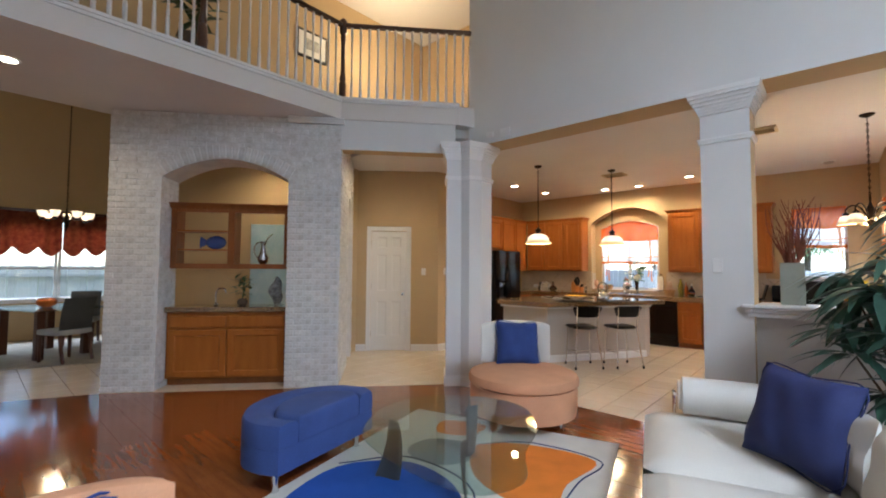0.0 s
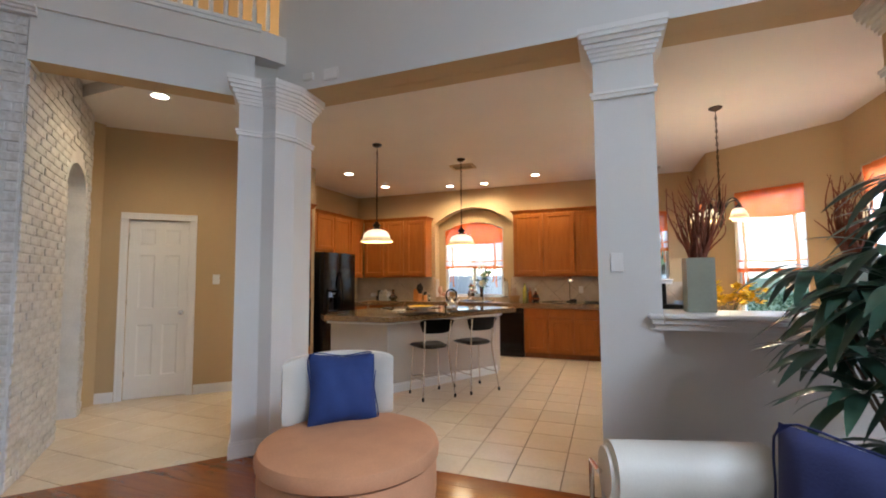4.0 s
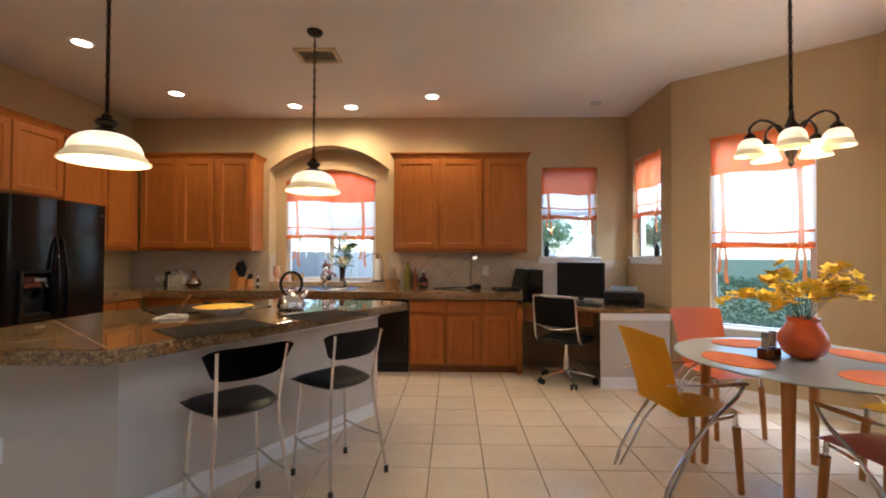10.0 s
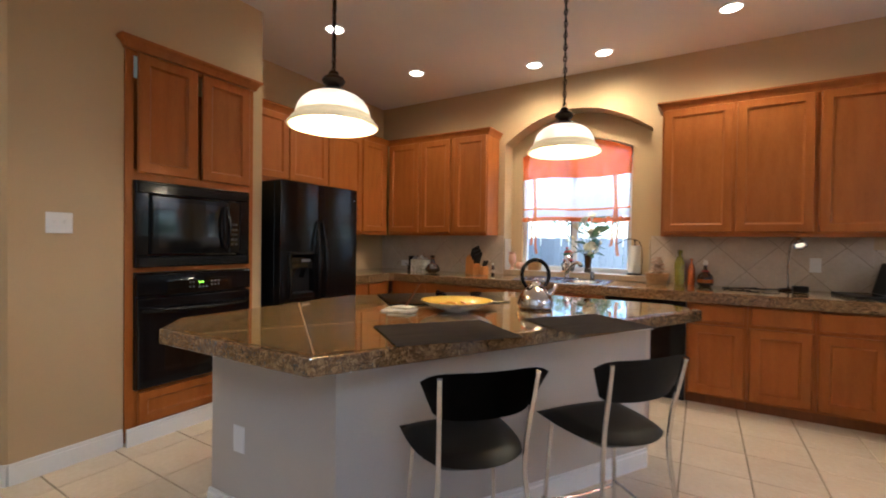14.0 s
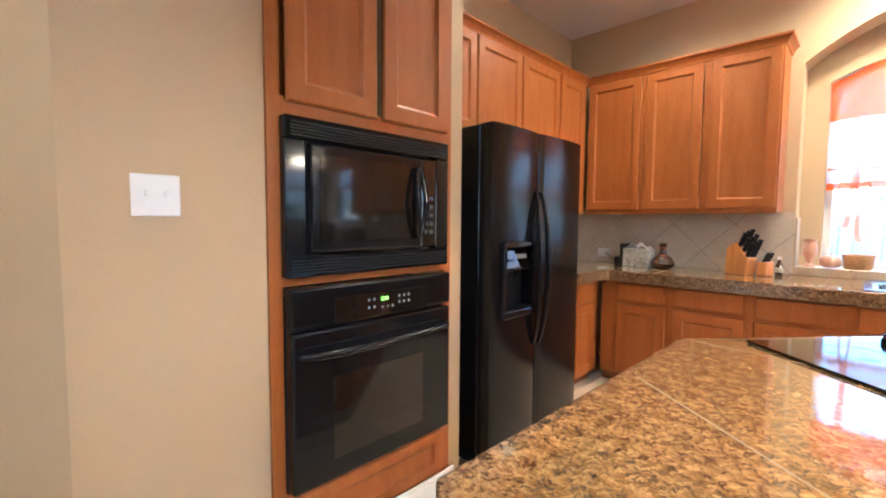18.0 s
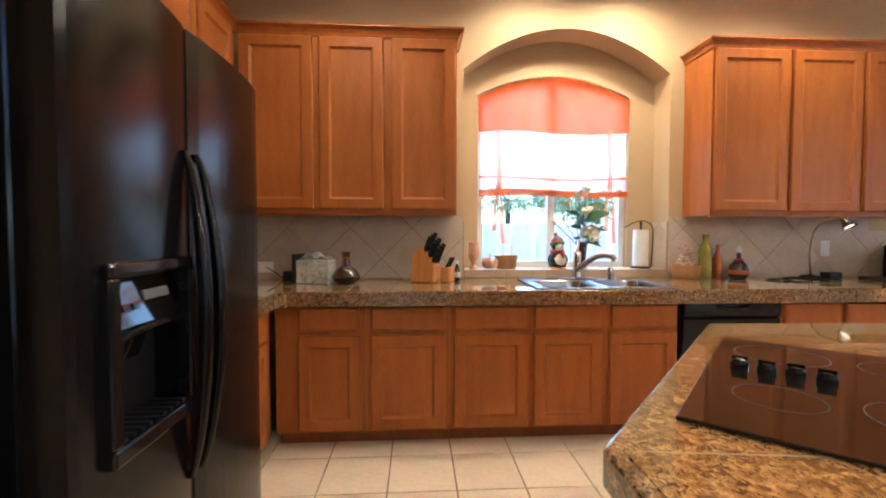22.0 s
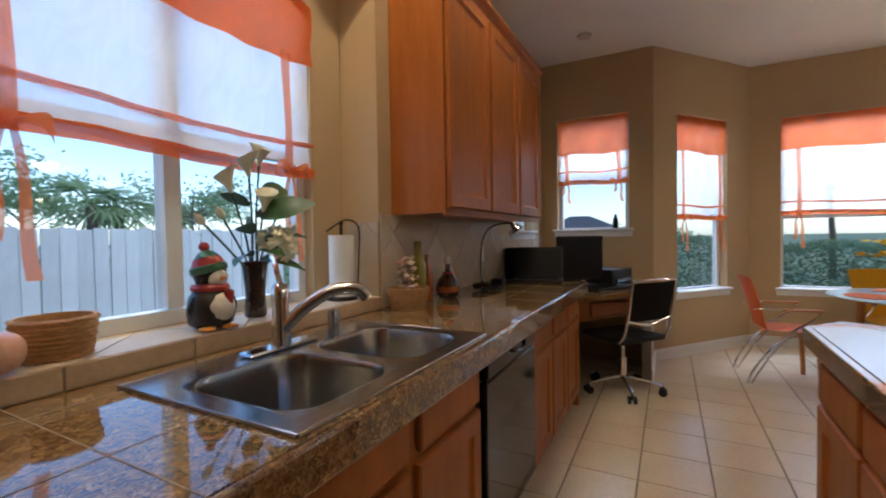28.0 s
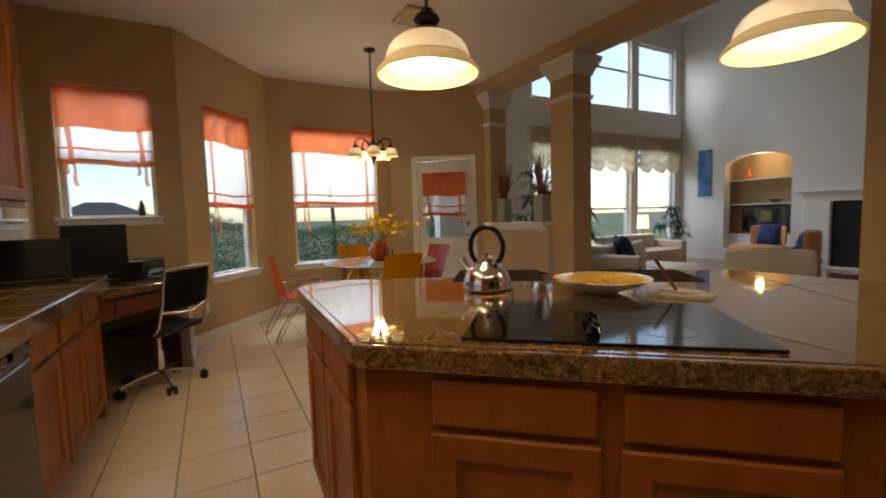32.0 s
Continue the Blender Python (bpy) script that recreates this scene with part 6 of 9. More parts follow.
# ---- switches, sockets ----
def plate(m, w=0.075, h=0.118, n=1, socket=False):
    nm, lb, ct = ("wall_socket", "white wall socket plate", "socket") if socket else ("light_switch", "white wall switch plate with %s" % ("two toggles" if n == 2 else "one toggle"), "light switch")
    t = thing(nm, lb, ct, m)
    bm = bmesh.new()
    box(bm, -w / 2, w / 2, -0.007, -0.0005, -h / 2, h / 2, 0.003)
    part("plate", bm, TRIM, t)
    for k in range(n):
        x = (k - (n - 1) / 2) * 0.046
        bm = bmesh.new()
        if socket:
            for z in (-0.021, 0.021):
                lathe(bm, [(0.015, 0.0), (0.015, 0.003), (0.012, 0.0035)], seg=14)
                bmesh.ops.transform(bm, matrix=pose(x, -0.007, z, 90), verts=bm.verts[-42:])
        else:
            box(bm, x - 0.005, x + 0.005, -0.016, -0.007, -0.004, 0.014, 0.002)
        part("toggle" if not socket else "outlet_face", bm, TRIM, t)


plate(pose(XO, 8.789, 1.355, 0, 0, 90), 0.118, 0.115, 2)
plate(frame_at(PD0, PD1, 1.20, 0, 1.345))
plate(pose(3.555, Y0 - 0.0125, 1.44))
plate(frame_at(CD, DE, 1.25, 0, 1.20))
plate(frame_at(AB, BC, 0.20, 0, 0.36), socket=True)
plate(pose(-1.13, YB - 0.012, 1.0, 0, 90, 0), socket=True)
plate(pose(3.05, YB - 0.012, 1.13), socket=True)
bm = bmesh.new()
tube(bm, arc([(-1.11, YB - 0.03, 1.0), (-1.05, YB - 0.06, 0.97), (-0.98, YB - 0.08, 0.925), (-0.92, YB - 0.10, 0.92)], 5), 0.004, 6)
single("power_cord", bm, BLACKMATT, "black power cord plugged into the wall", "cable")


bm = bmesh.new()
box(bm, -0.05, 0.05, -0.03, -0.0005, -0.03, 0.03, 0.008, 2)
single("alarm_box", bm, TRIM, "small white alarm box on the white wall", "alarm", pose(1.20, Y0, 3.04))


# ---- worktop items ----
WZ = 0.916
WOODLIGHT = mat("beech_block", (0.58, 0.25, 0.06), 0.4, two=(0.46, 0.18, 0.04), scale=6, fine=40, stretch=(6, 6, 1))
t = thing("knife_block", "beech knife block full of black-handled knives", "knife block", pose(0.01, 12.25, WZ, 0, 0, -28))
bm = bmesh.new()
q = [(-0.10, 0), (0.06, 0), (0.075, 0.12), (-0.015, 0.235), (-0.09, 0.19)]
for y, sg in ((-0.05, 1), (0.05, -1)):
    bm.faces.new([bm.verts.new((x, y, z)) for x, z in (q if sg > 0 else q[::-1])])
vsl = bm.verts[:]
for k in range(5):
    a, b = k, (k + 1) % 5
    bm.faces.new((vsl[a], vsl[b], vsl[9 - b], vsl[9 - a]))
bmesh.ops.recalc_face_normals(bm, faces=bm.faces[:])
bmesh.ops.bevel(bm, geom=bm.edges[:], offset=0.006, segments=2, affect="EDGES")
part("block", bm, WOODLIGHT, t)
for k in range(9):
    r, c = k // 3, k % 3
    p = Vector((0.06 - r * 0.03, -0.03 + c * 0.03, 0.14 + r * 0.036))
    d = Vector((0.38, 0.0, 0.92)).normalized() * (0.085 + 0.012 * ((k * 7) % 3))
    bm = bmesh.new()
    tube(bm, [p - d * 0.12, p + d * 0.3, p + d * 0.7, p + d * 1.15], 0.015, 8)
    part("knife_handle", bm, BLACKMATT, t)
t = thing("scissors_block", "small beech block with black-handled steak knives", "knife block", pose(0.145, 12.25, WZ, 0, 0, -28))
bm = bmesh.new()
box(bm, -0.035, 0.035, -0.04, 0.04, 0, 0.10, 0.006)
part("block", bm, WOODLIGHT, t)
for k in range(4):
    bm = bmesh.new()
    tube(bm, [(0, -0.027 + k * 0.018, 0.098), (0.02, -0.027 + k * 0.018, 0.13), (0.035, -0.027 + k * 0.018, 0.165)], 0.008, 8)
    part("knife_handle", bm, BLACKMATT, t)


def bottle(name, label, x, y, z, prof, material, cap=None, capmat=None, category="bottle", bands=()):
    t = thing(name, label, category, pose(x, y, z))
    bm = bmesh.new()
    lathe(bm, prof, seg=20)
    part("body", bm, material, t, smooth=True)
    if cap:
        bm = bmesh.new()
        lathe(bm, cap, seg=16)
        part("cap", bm, capmat or BLACKMATT, t, smooth=True)
    for z0, z1, r, mt in bands:
        bm = bmesh.new()
        lathe(bm, [(r - 0.002, z0), (r, z0), (r, z1), (r - 0.002, z1)], seg=20, caps=False)
        part("label", bm, mt, t)
    return t


OLIVE = mat("olive_green_glass", (0.30, 0.27, 0.03), 0.12, vary=0.2, scale=12, coat=0.5, bump=0)
AMBER = mat("amber_glass", (0.45, 0.12, 0.02), 0.12, vary=0.2, scale=12, coat=0.5, bump=0)
DARKGLASS = mat("dark_brown_glass", (0.05, 0.022, 0.012), 0.1, vary=0.2, coat=0.6, bump=0)
bottle("small_bottle", "small clear bottle with a dark label beside the knife block", 0.215, 12.33, WZ, [(0.02, 0), (0.022, 0.02), (0.022, 0.075), (0.01, 0.10), (0.01, 0.115)], DARKGLASS, [(0.012, 0.115), (0.012, 0.135)], TRIM, bands=((0.025, 0.06, 0.0228, PAPER),))
bottle("bulb_vase", "dark brown glass vase with a long neck", -0.52, 12.21, WZ, [(0.05, 0), (0.085, 0.02), (0.092, 0.045), (0.07, 0.085), (0.03, 0.115), (0.023, 0.16), (0.03, 0.20), (0.034, 0.205), (0.026, 0.204)], DARKGLASS, category="vase", bands=((0.10, 0.108, 0.043, AMBER), (0.165, 0.171, 0.0255, AMBER)))
t = thing("napkin_box", "box of patterned napkins and papers on the worktop", "box", pose(-0.715, 12.23, WZ, 0, 0, -14))
bm = bmesh.new()
box(bm, -0.11, 0.11, -0.06, 0.06, 0, 0.15, 0.003)
part("box", bm, PAPER, t)
bm = bmesh.new()
box(bm, -0.135, -0.112, -0.07, 0.07, 0, 0.19, 0.003)
part("stand", bm, BLACKMATT, t)
bm = bmesh.new()
grid(bm, lambda u, v: Vector((-0.1 + 0.2 * u, -0.05 + 0.1 * v, 0.155 + 0.05 * abs(math.sin(5 * u + 3 * v)) * math.sin(math.pi * u))), 12, 6, 0.002)
part("napkin", bm, WHITE_GLAZE, t)
t = thing("radio", "small black device with a cord on the worktop", "radio", pose(-0.90, 12.33, WZ))
bm = bmesh.new()
box(bm, -0.05, 0.03, -0.04, 0.04, 0, 0.07, 0.008, 2)
part("case", bm, BLACKMATT, t)

bottle("green_bottle", "tall olive green glass bottle", 2.07, 12.44, WZ, [(0.04, 0), (0.045, 0.02), (0.045, 0.20), (0.03, 0.24), (0.016, 0.27), (0.02, 0.30), (0.02, 0.32)], OLIVE)
bottle("amber_bottle", "slim amber glass bottle", 2.165, 12.44, WZ, [(0.028, 0), (0.032, 0.02), (0.032, 0.14), (0.02, 0.18), (0.012, 0.20), (0.013, 0.245)], AMBER)
bottle("oil_bottle", "dark oil bottle with a ribboned white neck", 2.275, 12.37, WZ, [(0.045, 0), (0.062, 0.02), (0.066, 0.06), (0.055, 0.10), (0.03, 0.13), (0.016, 0.15), (0.014, 0.19)], DARKGLASS, [(0.018, 0.19), (0.02, 0.21), (0.012, 0.235)], WHITE_GLAZE, bands=((0.035, 0.065, 0.0668, AMBER), (0.135, 0.142, 0.031, mat("red_ribbon", (0.45, 0.02, 0.02), 0.5))))
STRAW = mat("woven_straw", (0.52, 0.30, 0.12), 0.7, two=(0.33, 0.17, 0.06), scale=9, fine=60, bump=0.4)


def basket(name, label, m, r0, r1, h):
    t = thing(name, label, "basket", m)
    bm = bmesh.new()
    lathe(bm, [(r0, 0), (r1, h), (r1 - 0.008, h), (r0 - 0.006, 0.006), (0.001, 0.006)], seg=28)
    part("shell", bm, STRAW, t)
    n = int(h / 0.011)
    for k in range(n):
        f = (k + 0.5) / n
        r = r0 + (r1 - r0) * f
        bm = bmesh.new()
        tube(bm, [((r + 0.002 * math.cos(14 * a + math.pi * k)) * math.cos(a), (r + 0.002 * math.cos(14 * a + math.pi * k)) * math.sin(a), h * f) for a in [2 * math.pi * j / 56 for j in range(57)]], 0.0055, 5)
        part("weave", bm, STRAW, t)
    return t


t = basket("gift_basket", "woven straw basket holding a dried flower bouquet", pose(1.885, 12.385, WZ), 0.078, 0.10, 0.10)
random.seed(5)
bm = bmesh.new()
for k in range(70):
    a, r, z = random.uniform(0, 6.28), random.uniform(0, 0.07), random.uniform(0.09, 0.25)
    r *= 1 - (z - 0.09) * 3.2
    cushion(bm, 0.045, 0.03, 0.02, (r * math.cos(a), r * math.sin(a), z), 2)
part("dried_bouquet", bm, mat("dried_flowers", (0.42, 0.20, 0.13), 0.8, two=(0.70, 0.58, 0.44), scale=25), t)

t = thing("desk_lamp", "brushed gooseneck desk lamp, lit", "lamp", pose(2.865, 12.405, WZ, 0, 0, -75))
bm = bmesh.new()
lathe(bm, [(0.065, 0), (0.068, 0.008), (0.06, 0.016), (0.014, 0.022), (0.012, 0.03)], seg=24)
part("base", bm, BRONZE, t, smooth=True)
bm = bmesh.new()
tube(bm, arc([(0, 0, 0.03), (-0.01, 0, 0.18), (0.01, 0, 0.33), (0.07, -0.01, 0.405), (0.17, -0.02, 0.425), (0.215, -0.025, 0.42)], 8), 0.007, 8)
part("gooseneck", bm, STEEL, t, smooth=True)
bm = bmesh.new()
lathe(bm, [(0.018, 0.07), (0.022, 0.05), (0.045, 0.0), (0.042, 0.0), (0.015, 0.05)], seg=20, caps=False)
hd = part("head", bm, STEEL, t, m=pose(0.245, -0.027, 0.372, 0, -35, 0), smooth=True)
bm = bmesh.new()
lathe(bm, [(0.001, 0.004), (0.03, 0.006), (0.02, 0.03)], seg=16, caps=False)
part("bulb", bm, LAMPGLASS, hd)
t = thing("adapter_tangle", "black chargers and tangled cords on the worktop", "cables", pose(2.62, 12.25, WZ))
for k in range(5):
    bm = bmesh.new()
    ph = k * 1.3
    tube(bm, [(0.10 * math.cos(a + ph) + 0.05 * k - 0.12, 0.04 * math.sin(2 * a + ph), 0.006 + 0.003 * k) for a in [j * 0.4 for j in range(14)]], 0.0035, 5)
    part("cord", bm, BLACKMATT, t)
bm = bmesh.new()
box(bm, 0.26, 0.36, 0.02, 0.10, 0, 0.05, 0.008, 2)
part("adapter", bm, BLACKMATT, t)
t = thing("laptop", "open black laptop on the end of the worktop", "laptop", pose(3.265, 12.13, WZ, 0, 0, -80))
bm = bmesh.new()
box(bm, -0.18, 0.18, -0.125, 0.125, 0, 0.022, 0.005)
b0 = part("base", bm, BLACKMATT, t)
bm = bmesh.new()
for r in range(5):
    for k in range(13):
        box(bm, -0.15 + k * 0.0232, -0.15 + k * 0.0232 + 0.019, -0.02 + r * 0.023, r * 0.023 - 0.001, 0.0222, 0.025)
part("keys", bm, BLACK, b0)
bm = bmesh.new()
box(bm, -0.18, 0.18, -0.006, 0.006, 0, 0.235, 0.004)
lid = part("screen_lid", bm, BLACKMATT, t, m=pose(0, 0.125, 0.022, -14))
bm = bmesh.new()
box(bm, -0.16, 0.16, -0.0078, -0.0062, 0.02, 0.215)
part("screen", bm, SCREEN, lid)

# window ledge
LZ = 0.976
PEACH = mat("peach_glaze", (0.60, 0.27, 0.16), 0.35, two=(0.70, 0.46, 0.32), scale=14, fine=50, coat=0.2)
bottle("candle_holder", "tall peach ceramic candle holder", 0.36, 12.55, LZ, [(0.034, 0), (0.032, 0.012), (0.016, 0.03), (0.018, 0.045), (0.038, 0.08), (0.046, 0.12), (0.040, 0.16), (0.034, 0.18), (0.044, 0.20), (0.038, 0.20), (0.012, 0.17)], PEACH, category="candle holder")
t = thing("ceramic_pumpkin", "small peach ceramic pumpkin with a short stem", "pumpkin", pose(0.475, 12.525, LZ))
bm = bmesh.new()
n = 40
grid(bm, lambda u, v: Vector(((0.058 * math.sin(math.pi * v) ** 0.7 * (1 + 0.07 * abs(math.cos(5 * 2 * math.pi * u / 2)))) * math.cos(2 * math.pi * u), (0.058 * math.sin(math.pi * v) ** 0.7 * (1 + 0.07 * abs(math.cos(5 * math.pi * u)))) * math.sin(2 * math.pi * u), 0.048 - 0.048 * math.cos(math.pi * v) * (1 - 0.12 * math.cos(math.pi * v) ** 8))), n, 12)
bmesh.ops.remove_doubles(bm, verts=bm.verts[:], dist=0.0005)
bmesh.ops.recalc_face_normals(bm, faces=bm.faces[:])
part("body", bm, PEACH, t, smooth=True)
bm = bmesh.new()
tube(bm, [(0, 0, 0.085), (0.002, 0, 0.10), (0.008, 0, 0.112)], 0.007, 7)
part("stem", bm, STRAW, t)
basket("wicker_basket", "small round woven wicker basket on the ledge", pose(0.615, 12.595, LZ), 0.066, 0.082, 0.10)
# figurine: one plain shape, painted in several colours
bm = bmesh.new()


def figure_bit(profile, m, slot):
    k = len(bm.faces)
    v = len(bm.verts)
    lathe(bm, profile, seg=24)
    bm.verts.ensure_lookup_table()
    bm.faces.ensure_lookup_table()
    bmesh.ops.transform(bm, matrix=m, verts=bm.verts[v:])
    for f in bm.faces[k:]:
        f.material_index = slot


def egg(r, h, n=9):
    return [(max(0.0005, r * math.sin(math.pi * k / n)), h / 2 - h / 2 * math.cos(math.pi * k / n)) for k in range(n + 1)]


figure_bit([(0.045, 0.004), (0.06, 0.015), (0.066, 0.05), (0.06, 0.09), (0.042, 0.12), (0.02, 0.13)], pose(0, 0, 0), 0)
figure_bit(egg(0.046, 0.10), pose(0.010, -0.028, 0.012), 1)
figure_bit(egg(0.046, 0.085), pose(0, 0, 0.115), 0)
figure_bit(egg(0.034, 0.056), pose(0.008, -0.020, 0.122), 1)
figure_bit([(0.008, 0), (0.005, 0.012), (0.001, 0.022)], pose(0.014, -0.050, 0.148, 80, 0, 10), 4)
figure_bit([(0.036, 0), (0.052, 0.004), (0.054, 0.014), (0.048, 0.022), (0.036, 0.024)], pose(0, 0, 0.108), 2)
figure_bit([(0.011, 0), (0.014, 0.05), (0.001, 0.055)], pose(0.03, -0.052, 0.062, 8, 0, 0), 2)
figure_bit([(0.048, 0), (0.052, 0.006), (0.051, 0.020), (0.046, 0.024)], pose(0, 0, 0.163, -8, -10, 0), 3)
figure_bit([(0.045, 0), (0.041, 0.014), (0.034, 0.024)], pose(-0.004, 0, 0.186, -8, -10, 0), 2)
figure_bit([(0.034, 0), (0.022, 0.014), (0.008, 0.022)], pose(-0.008, 0, 0.209, -8, -10, 0), 3)
figure_bit(egg(0.015, 0.028), pose(-0.014, 0, 0.226), 2)
for fx in (-0.028, 0.034):
    figure_bit(egg(0.024, 0.014), pose(fx, -0.052, 0.0), 4)
for fx in (-0.06, 0.06):
    figure_bit(egg(0.018, 0.07), pose(fx, -0.012, 0.04, 0, 18 if fx < 0 else -18, 0), 0)
fg = single("ceramic_figurine", bm, mat("black_figurine_glaze", (0.02, 0.02, 0.022), 0.25, bump=0), "small painted ceramic winter figurine in a striped cap", "figurine", pose(1.00, 12.57, LZ, 0, 0, -14) @ Matrix.Scale(1.08, 4), smooth=True)
for nm, c in (("white_figurine_glaze", (0.72, 0.69, 0.62)), ("red_figurine_glaze", (0.36, 0.03, 0.025)), ("green_figurine_glaze", (0.05, 0.14, 0.08)), ("orange_figurine_glaze", (0.62, 0.27, 0.03))):
    fg.data.materials.append(mat(nm, c, 0.3, vary=0.08, scale=30, bump=0.02))

LEAF = mat("glossy_leaf", (0.045, 0.11, 0.03), 0.35, two=(0.03, 0.065, 0.02), scale=12, fine=60, jitter=0.2)
PETAL = mat("ivory_petal", (0.80, 0.76, 0.62), 0.55, two=(0.68, 0.66, 0.45), scale=18, fine=60)


def leaf(bm, m, length, width, droop=0.25, n=6):
    """A pointed leaf along x with a fold on its midrib."""
    k0 = len(bm.verts)
    def f(u, v):
        wd = width / 2 * math.sin(math.pi * min(1.0, u * 0.94 + 0.05)) ** 0.8
        s = 2 * v - 1
        return m @ Vector((length * u, wd * s, -droop * length * u * u + 0.18 * wd * abs(s)))
    return grid(bm, f, n, 2)


t = thing("flower_vase", "dark glass vase with ivory calla lilies and a white hydrangea", "flowers in vase", pose(1.20, 12.61, LZ))
bm = bmesh.new()
lathe(bm, [(0.035, 0), (0.04, 0.01), (0.034, 0.08), (0.042, 0.17), (0.048, 0.20), (0.044, 0.20), (0.03, 0.08)], seg=20)
part("vase", bm, DARKGLASS, t, smooth=True)
for (x, y, z), kind in (((-0.03, -0.02, 0.50), 1), ((0.03, 0.0, 0.55), 1), ((-0.10, -0.02, 0.44), 1), ((0.04, -0.07, 0.26), 2), ((-0.14, -0.03, 0.35), 0), ((-0.20, -0.02, 0.33), 0), ((0.10, -0.03, 0.40), 0), ((0.12, -0.05, 0.30), 0), ((0.02, -0.03, 0.38), 1)):
    bm = bmesh.new()
    pts = arc([(0.01 * (1 if x > 0 else -1), 0, 0.15), (x * 0.4, y * 0.4, z * 0.66), (x, y, z)], 5)
    tube(bm, pts, 0.004, 6)
    st = part("stem", bm, LEAF, t)
    d = (pts[-1] - pts[-3]).normalized()
    fr = Matrix.Translation((x, y, z)) @ d.to_track_quat("Z", "Y").to_matrix().to_4x4()
    if kind == 1:
        bm = bmesh.new()
        grid(bm, lambda u, v: fr @ Vector(((0.006 + 0.035 * v ** 1.6) * math.cos(2 * math.pi * u), (0.006 + 0.035 * v ** 1.6) * math.sin(2 * math.pi * u), 0.075 * v + 0.02 * v * math.cos(2 * math.pi * u))), 14, 5)
        part("bloom", bm, PETAL, st, smooth=True)
    elif kind == 2:
        bm = bmesh.new()
        random.seed(3)
        for k in range(110):
            a, b = random.uniform(0, 6.28), random.uniform(-0.6, 1.5)
            p = Vector((0.07 * math.cos(a) * math.cos(b), 0.07 * math.sin(a) * math.cos(b), 0.055 * math.sin(b)))
            mm = fr @ Matrix.Translation(p * random.uniform(0.82, 1.08)) @ p.to_track_quat("Z", "Y").to_matrix().to_4x4() @ Matrix.Rotation(random.uniform(-0.7, 0.7), 4, "X") @ Matrix.Rotation(random.uniform(-0.7, 0.7), 4, "Y")
            for q in range(4):
                leaf(bm, mm @ Matrix.Rotation(q * math.pi / 2 + a, 4, "Z"), 0.021, 0.017, -0.3, 2)
        part("bloom", bm, PETAL, st)
    else:
        bm = bmesh.new()
        lathe(bm, [(0.004, 0), (0.014, 0.015), (0.012, 0.035), (0.002, 0.05)], seg=10)
        bmesh.ops.transform(bm, matrix=fr, verts=bm.verts[:])
        part("bud", bm, PETAL, st, smooth=True)
for k, (a, z, l, dz) in enumerate(((0.1, 0.42, 0.20, 0.25), (5.2, 0.36, 0.19, 0.35), (0.7, 0.30, 0.17, 0.5), (0.3, 0.36, 0.16, 0.2), (3.6, 0.30, 0.13, 0.3), (5.5, 0.28, 0.15, 0.5), (4.4, 0.24, 0.12, 0.7), (0.0, 0.26, 0.14, 0.6), (2.9, 0.40, 0.11, 0.1), (5.0, 0.20, 0.12, 0.9), (6.0, 0.20, 0.13, 0.7), (3.4, 0.22, 0.12, 0.8))):
    bm = bmesh.new()
    leaf(bm, pose(0.02 * math.cos(a), 0.02 * math.sin(a) - 0.01, z, 62 if l > 0.165 else 25, -25, math.degrees(a)), l, 0.065 if l < 0.165 else 0.1, dz)
    part("leaf", bm, LEAF, t, smooth=True)
t = thing("paper_towel_holder", "paper towel roll on a dark wire stand", "paper towels", pose(1.66, 12.60, LZ))
bm = bmesh.new()
lathe(bm, [(0.07, 0), (0.072, 0.006), (0.068, 0.012), (0.008, 0.014), (0.007, 0.34), (0.012, 0.35), (0.002, 0.36)], seg=24)
part("stand", bm, BRONZE, t, smooth=True)
bm = bmesh.new()
lathe(bm, [(0.02, 0.018), (0.056, 0.018), (0.057, 0.03), (0.057, 0.285), (0.055, 0.295), (0.02, 0.295)], seg=32, caps=False)
part("paper_roll", bm, mat("paper_towel", (0.80, 0.79, 0.77), 0.9, vary=0.03, fine=120, bump=0.15), t, smooth=True)
bm = bmesh.new()
tube(bm, arc([(0.07, -0.03, 0.01), (0.075, -0.04, 0.2), (0.05, -0.06, 0.33), (-0.05, -0.07, 0.36), (-0.16, -0.06, 0.31)], 6), 0.004, 6)
part("wire_arm", bm, BRONZE, t, smooth=True)
bm = bmesh.new()
box(bm, -0.05, 0.05, -0.03, 0.03, 0, 0.02, 0.008, 2)
single("sponge", bm, mat("green_sponge", (0.42, 0.50, 0.10), 0.9, bump=0.5), "worn green scouring sponge in the sink bowl", "sponge", pose(0.83, 12.13, WT1 - 0.179, 0, 0, 20))


# ---- breakfast nook ----
YELLOW_SHELL = mat("yellow_lacquered_plywood", (0.72, 0.385, 0.006), 0.45, vary=0.06, scale=4, fine=50, bump=0.02, spec=0.25)
ORANGE_SHELL = mat("orange_lacquered_plywood", (0.85, 0.22, 0.045), 0.4, vary=0.06, scale=4, fine=50, bump=0.02, coat=0.3)
RED_SHELL = mat("red_lacquered_plywood", (0.62, 0.09, 0.045), 0.3, vary=0.06, scale=4, fine=50, bump=0.02, coat=0.3)
LEGWOOD = mat("orange_beech", (0.52, 0.22, 0.05), 0.35, two=(0.42, 0.16, 0.035), scale=5, fine=40, stretch=(6, 6, 1))
FROST = mat("frosted_table_glass", (0.56, 0.62, 0.59), 0.22, vary=0.03, scale=3, fine=120, bump=0.01, trans=0.25)
TABLEGLASS = glass("pale_table_glass", (0.86, 0.95, 0.93), 0.0, 0.90)


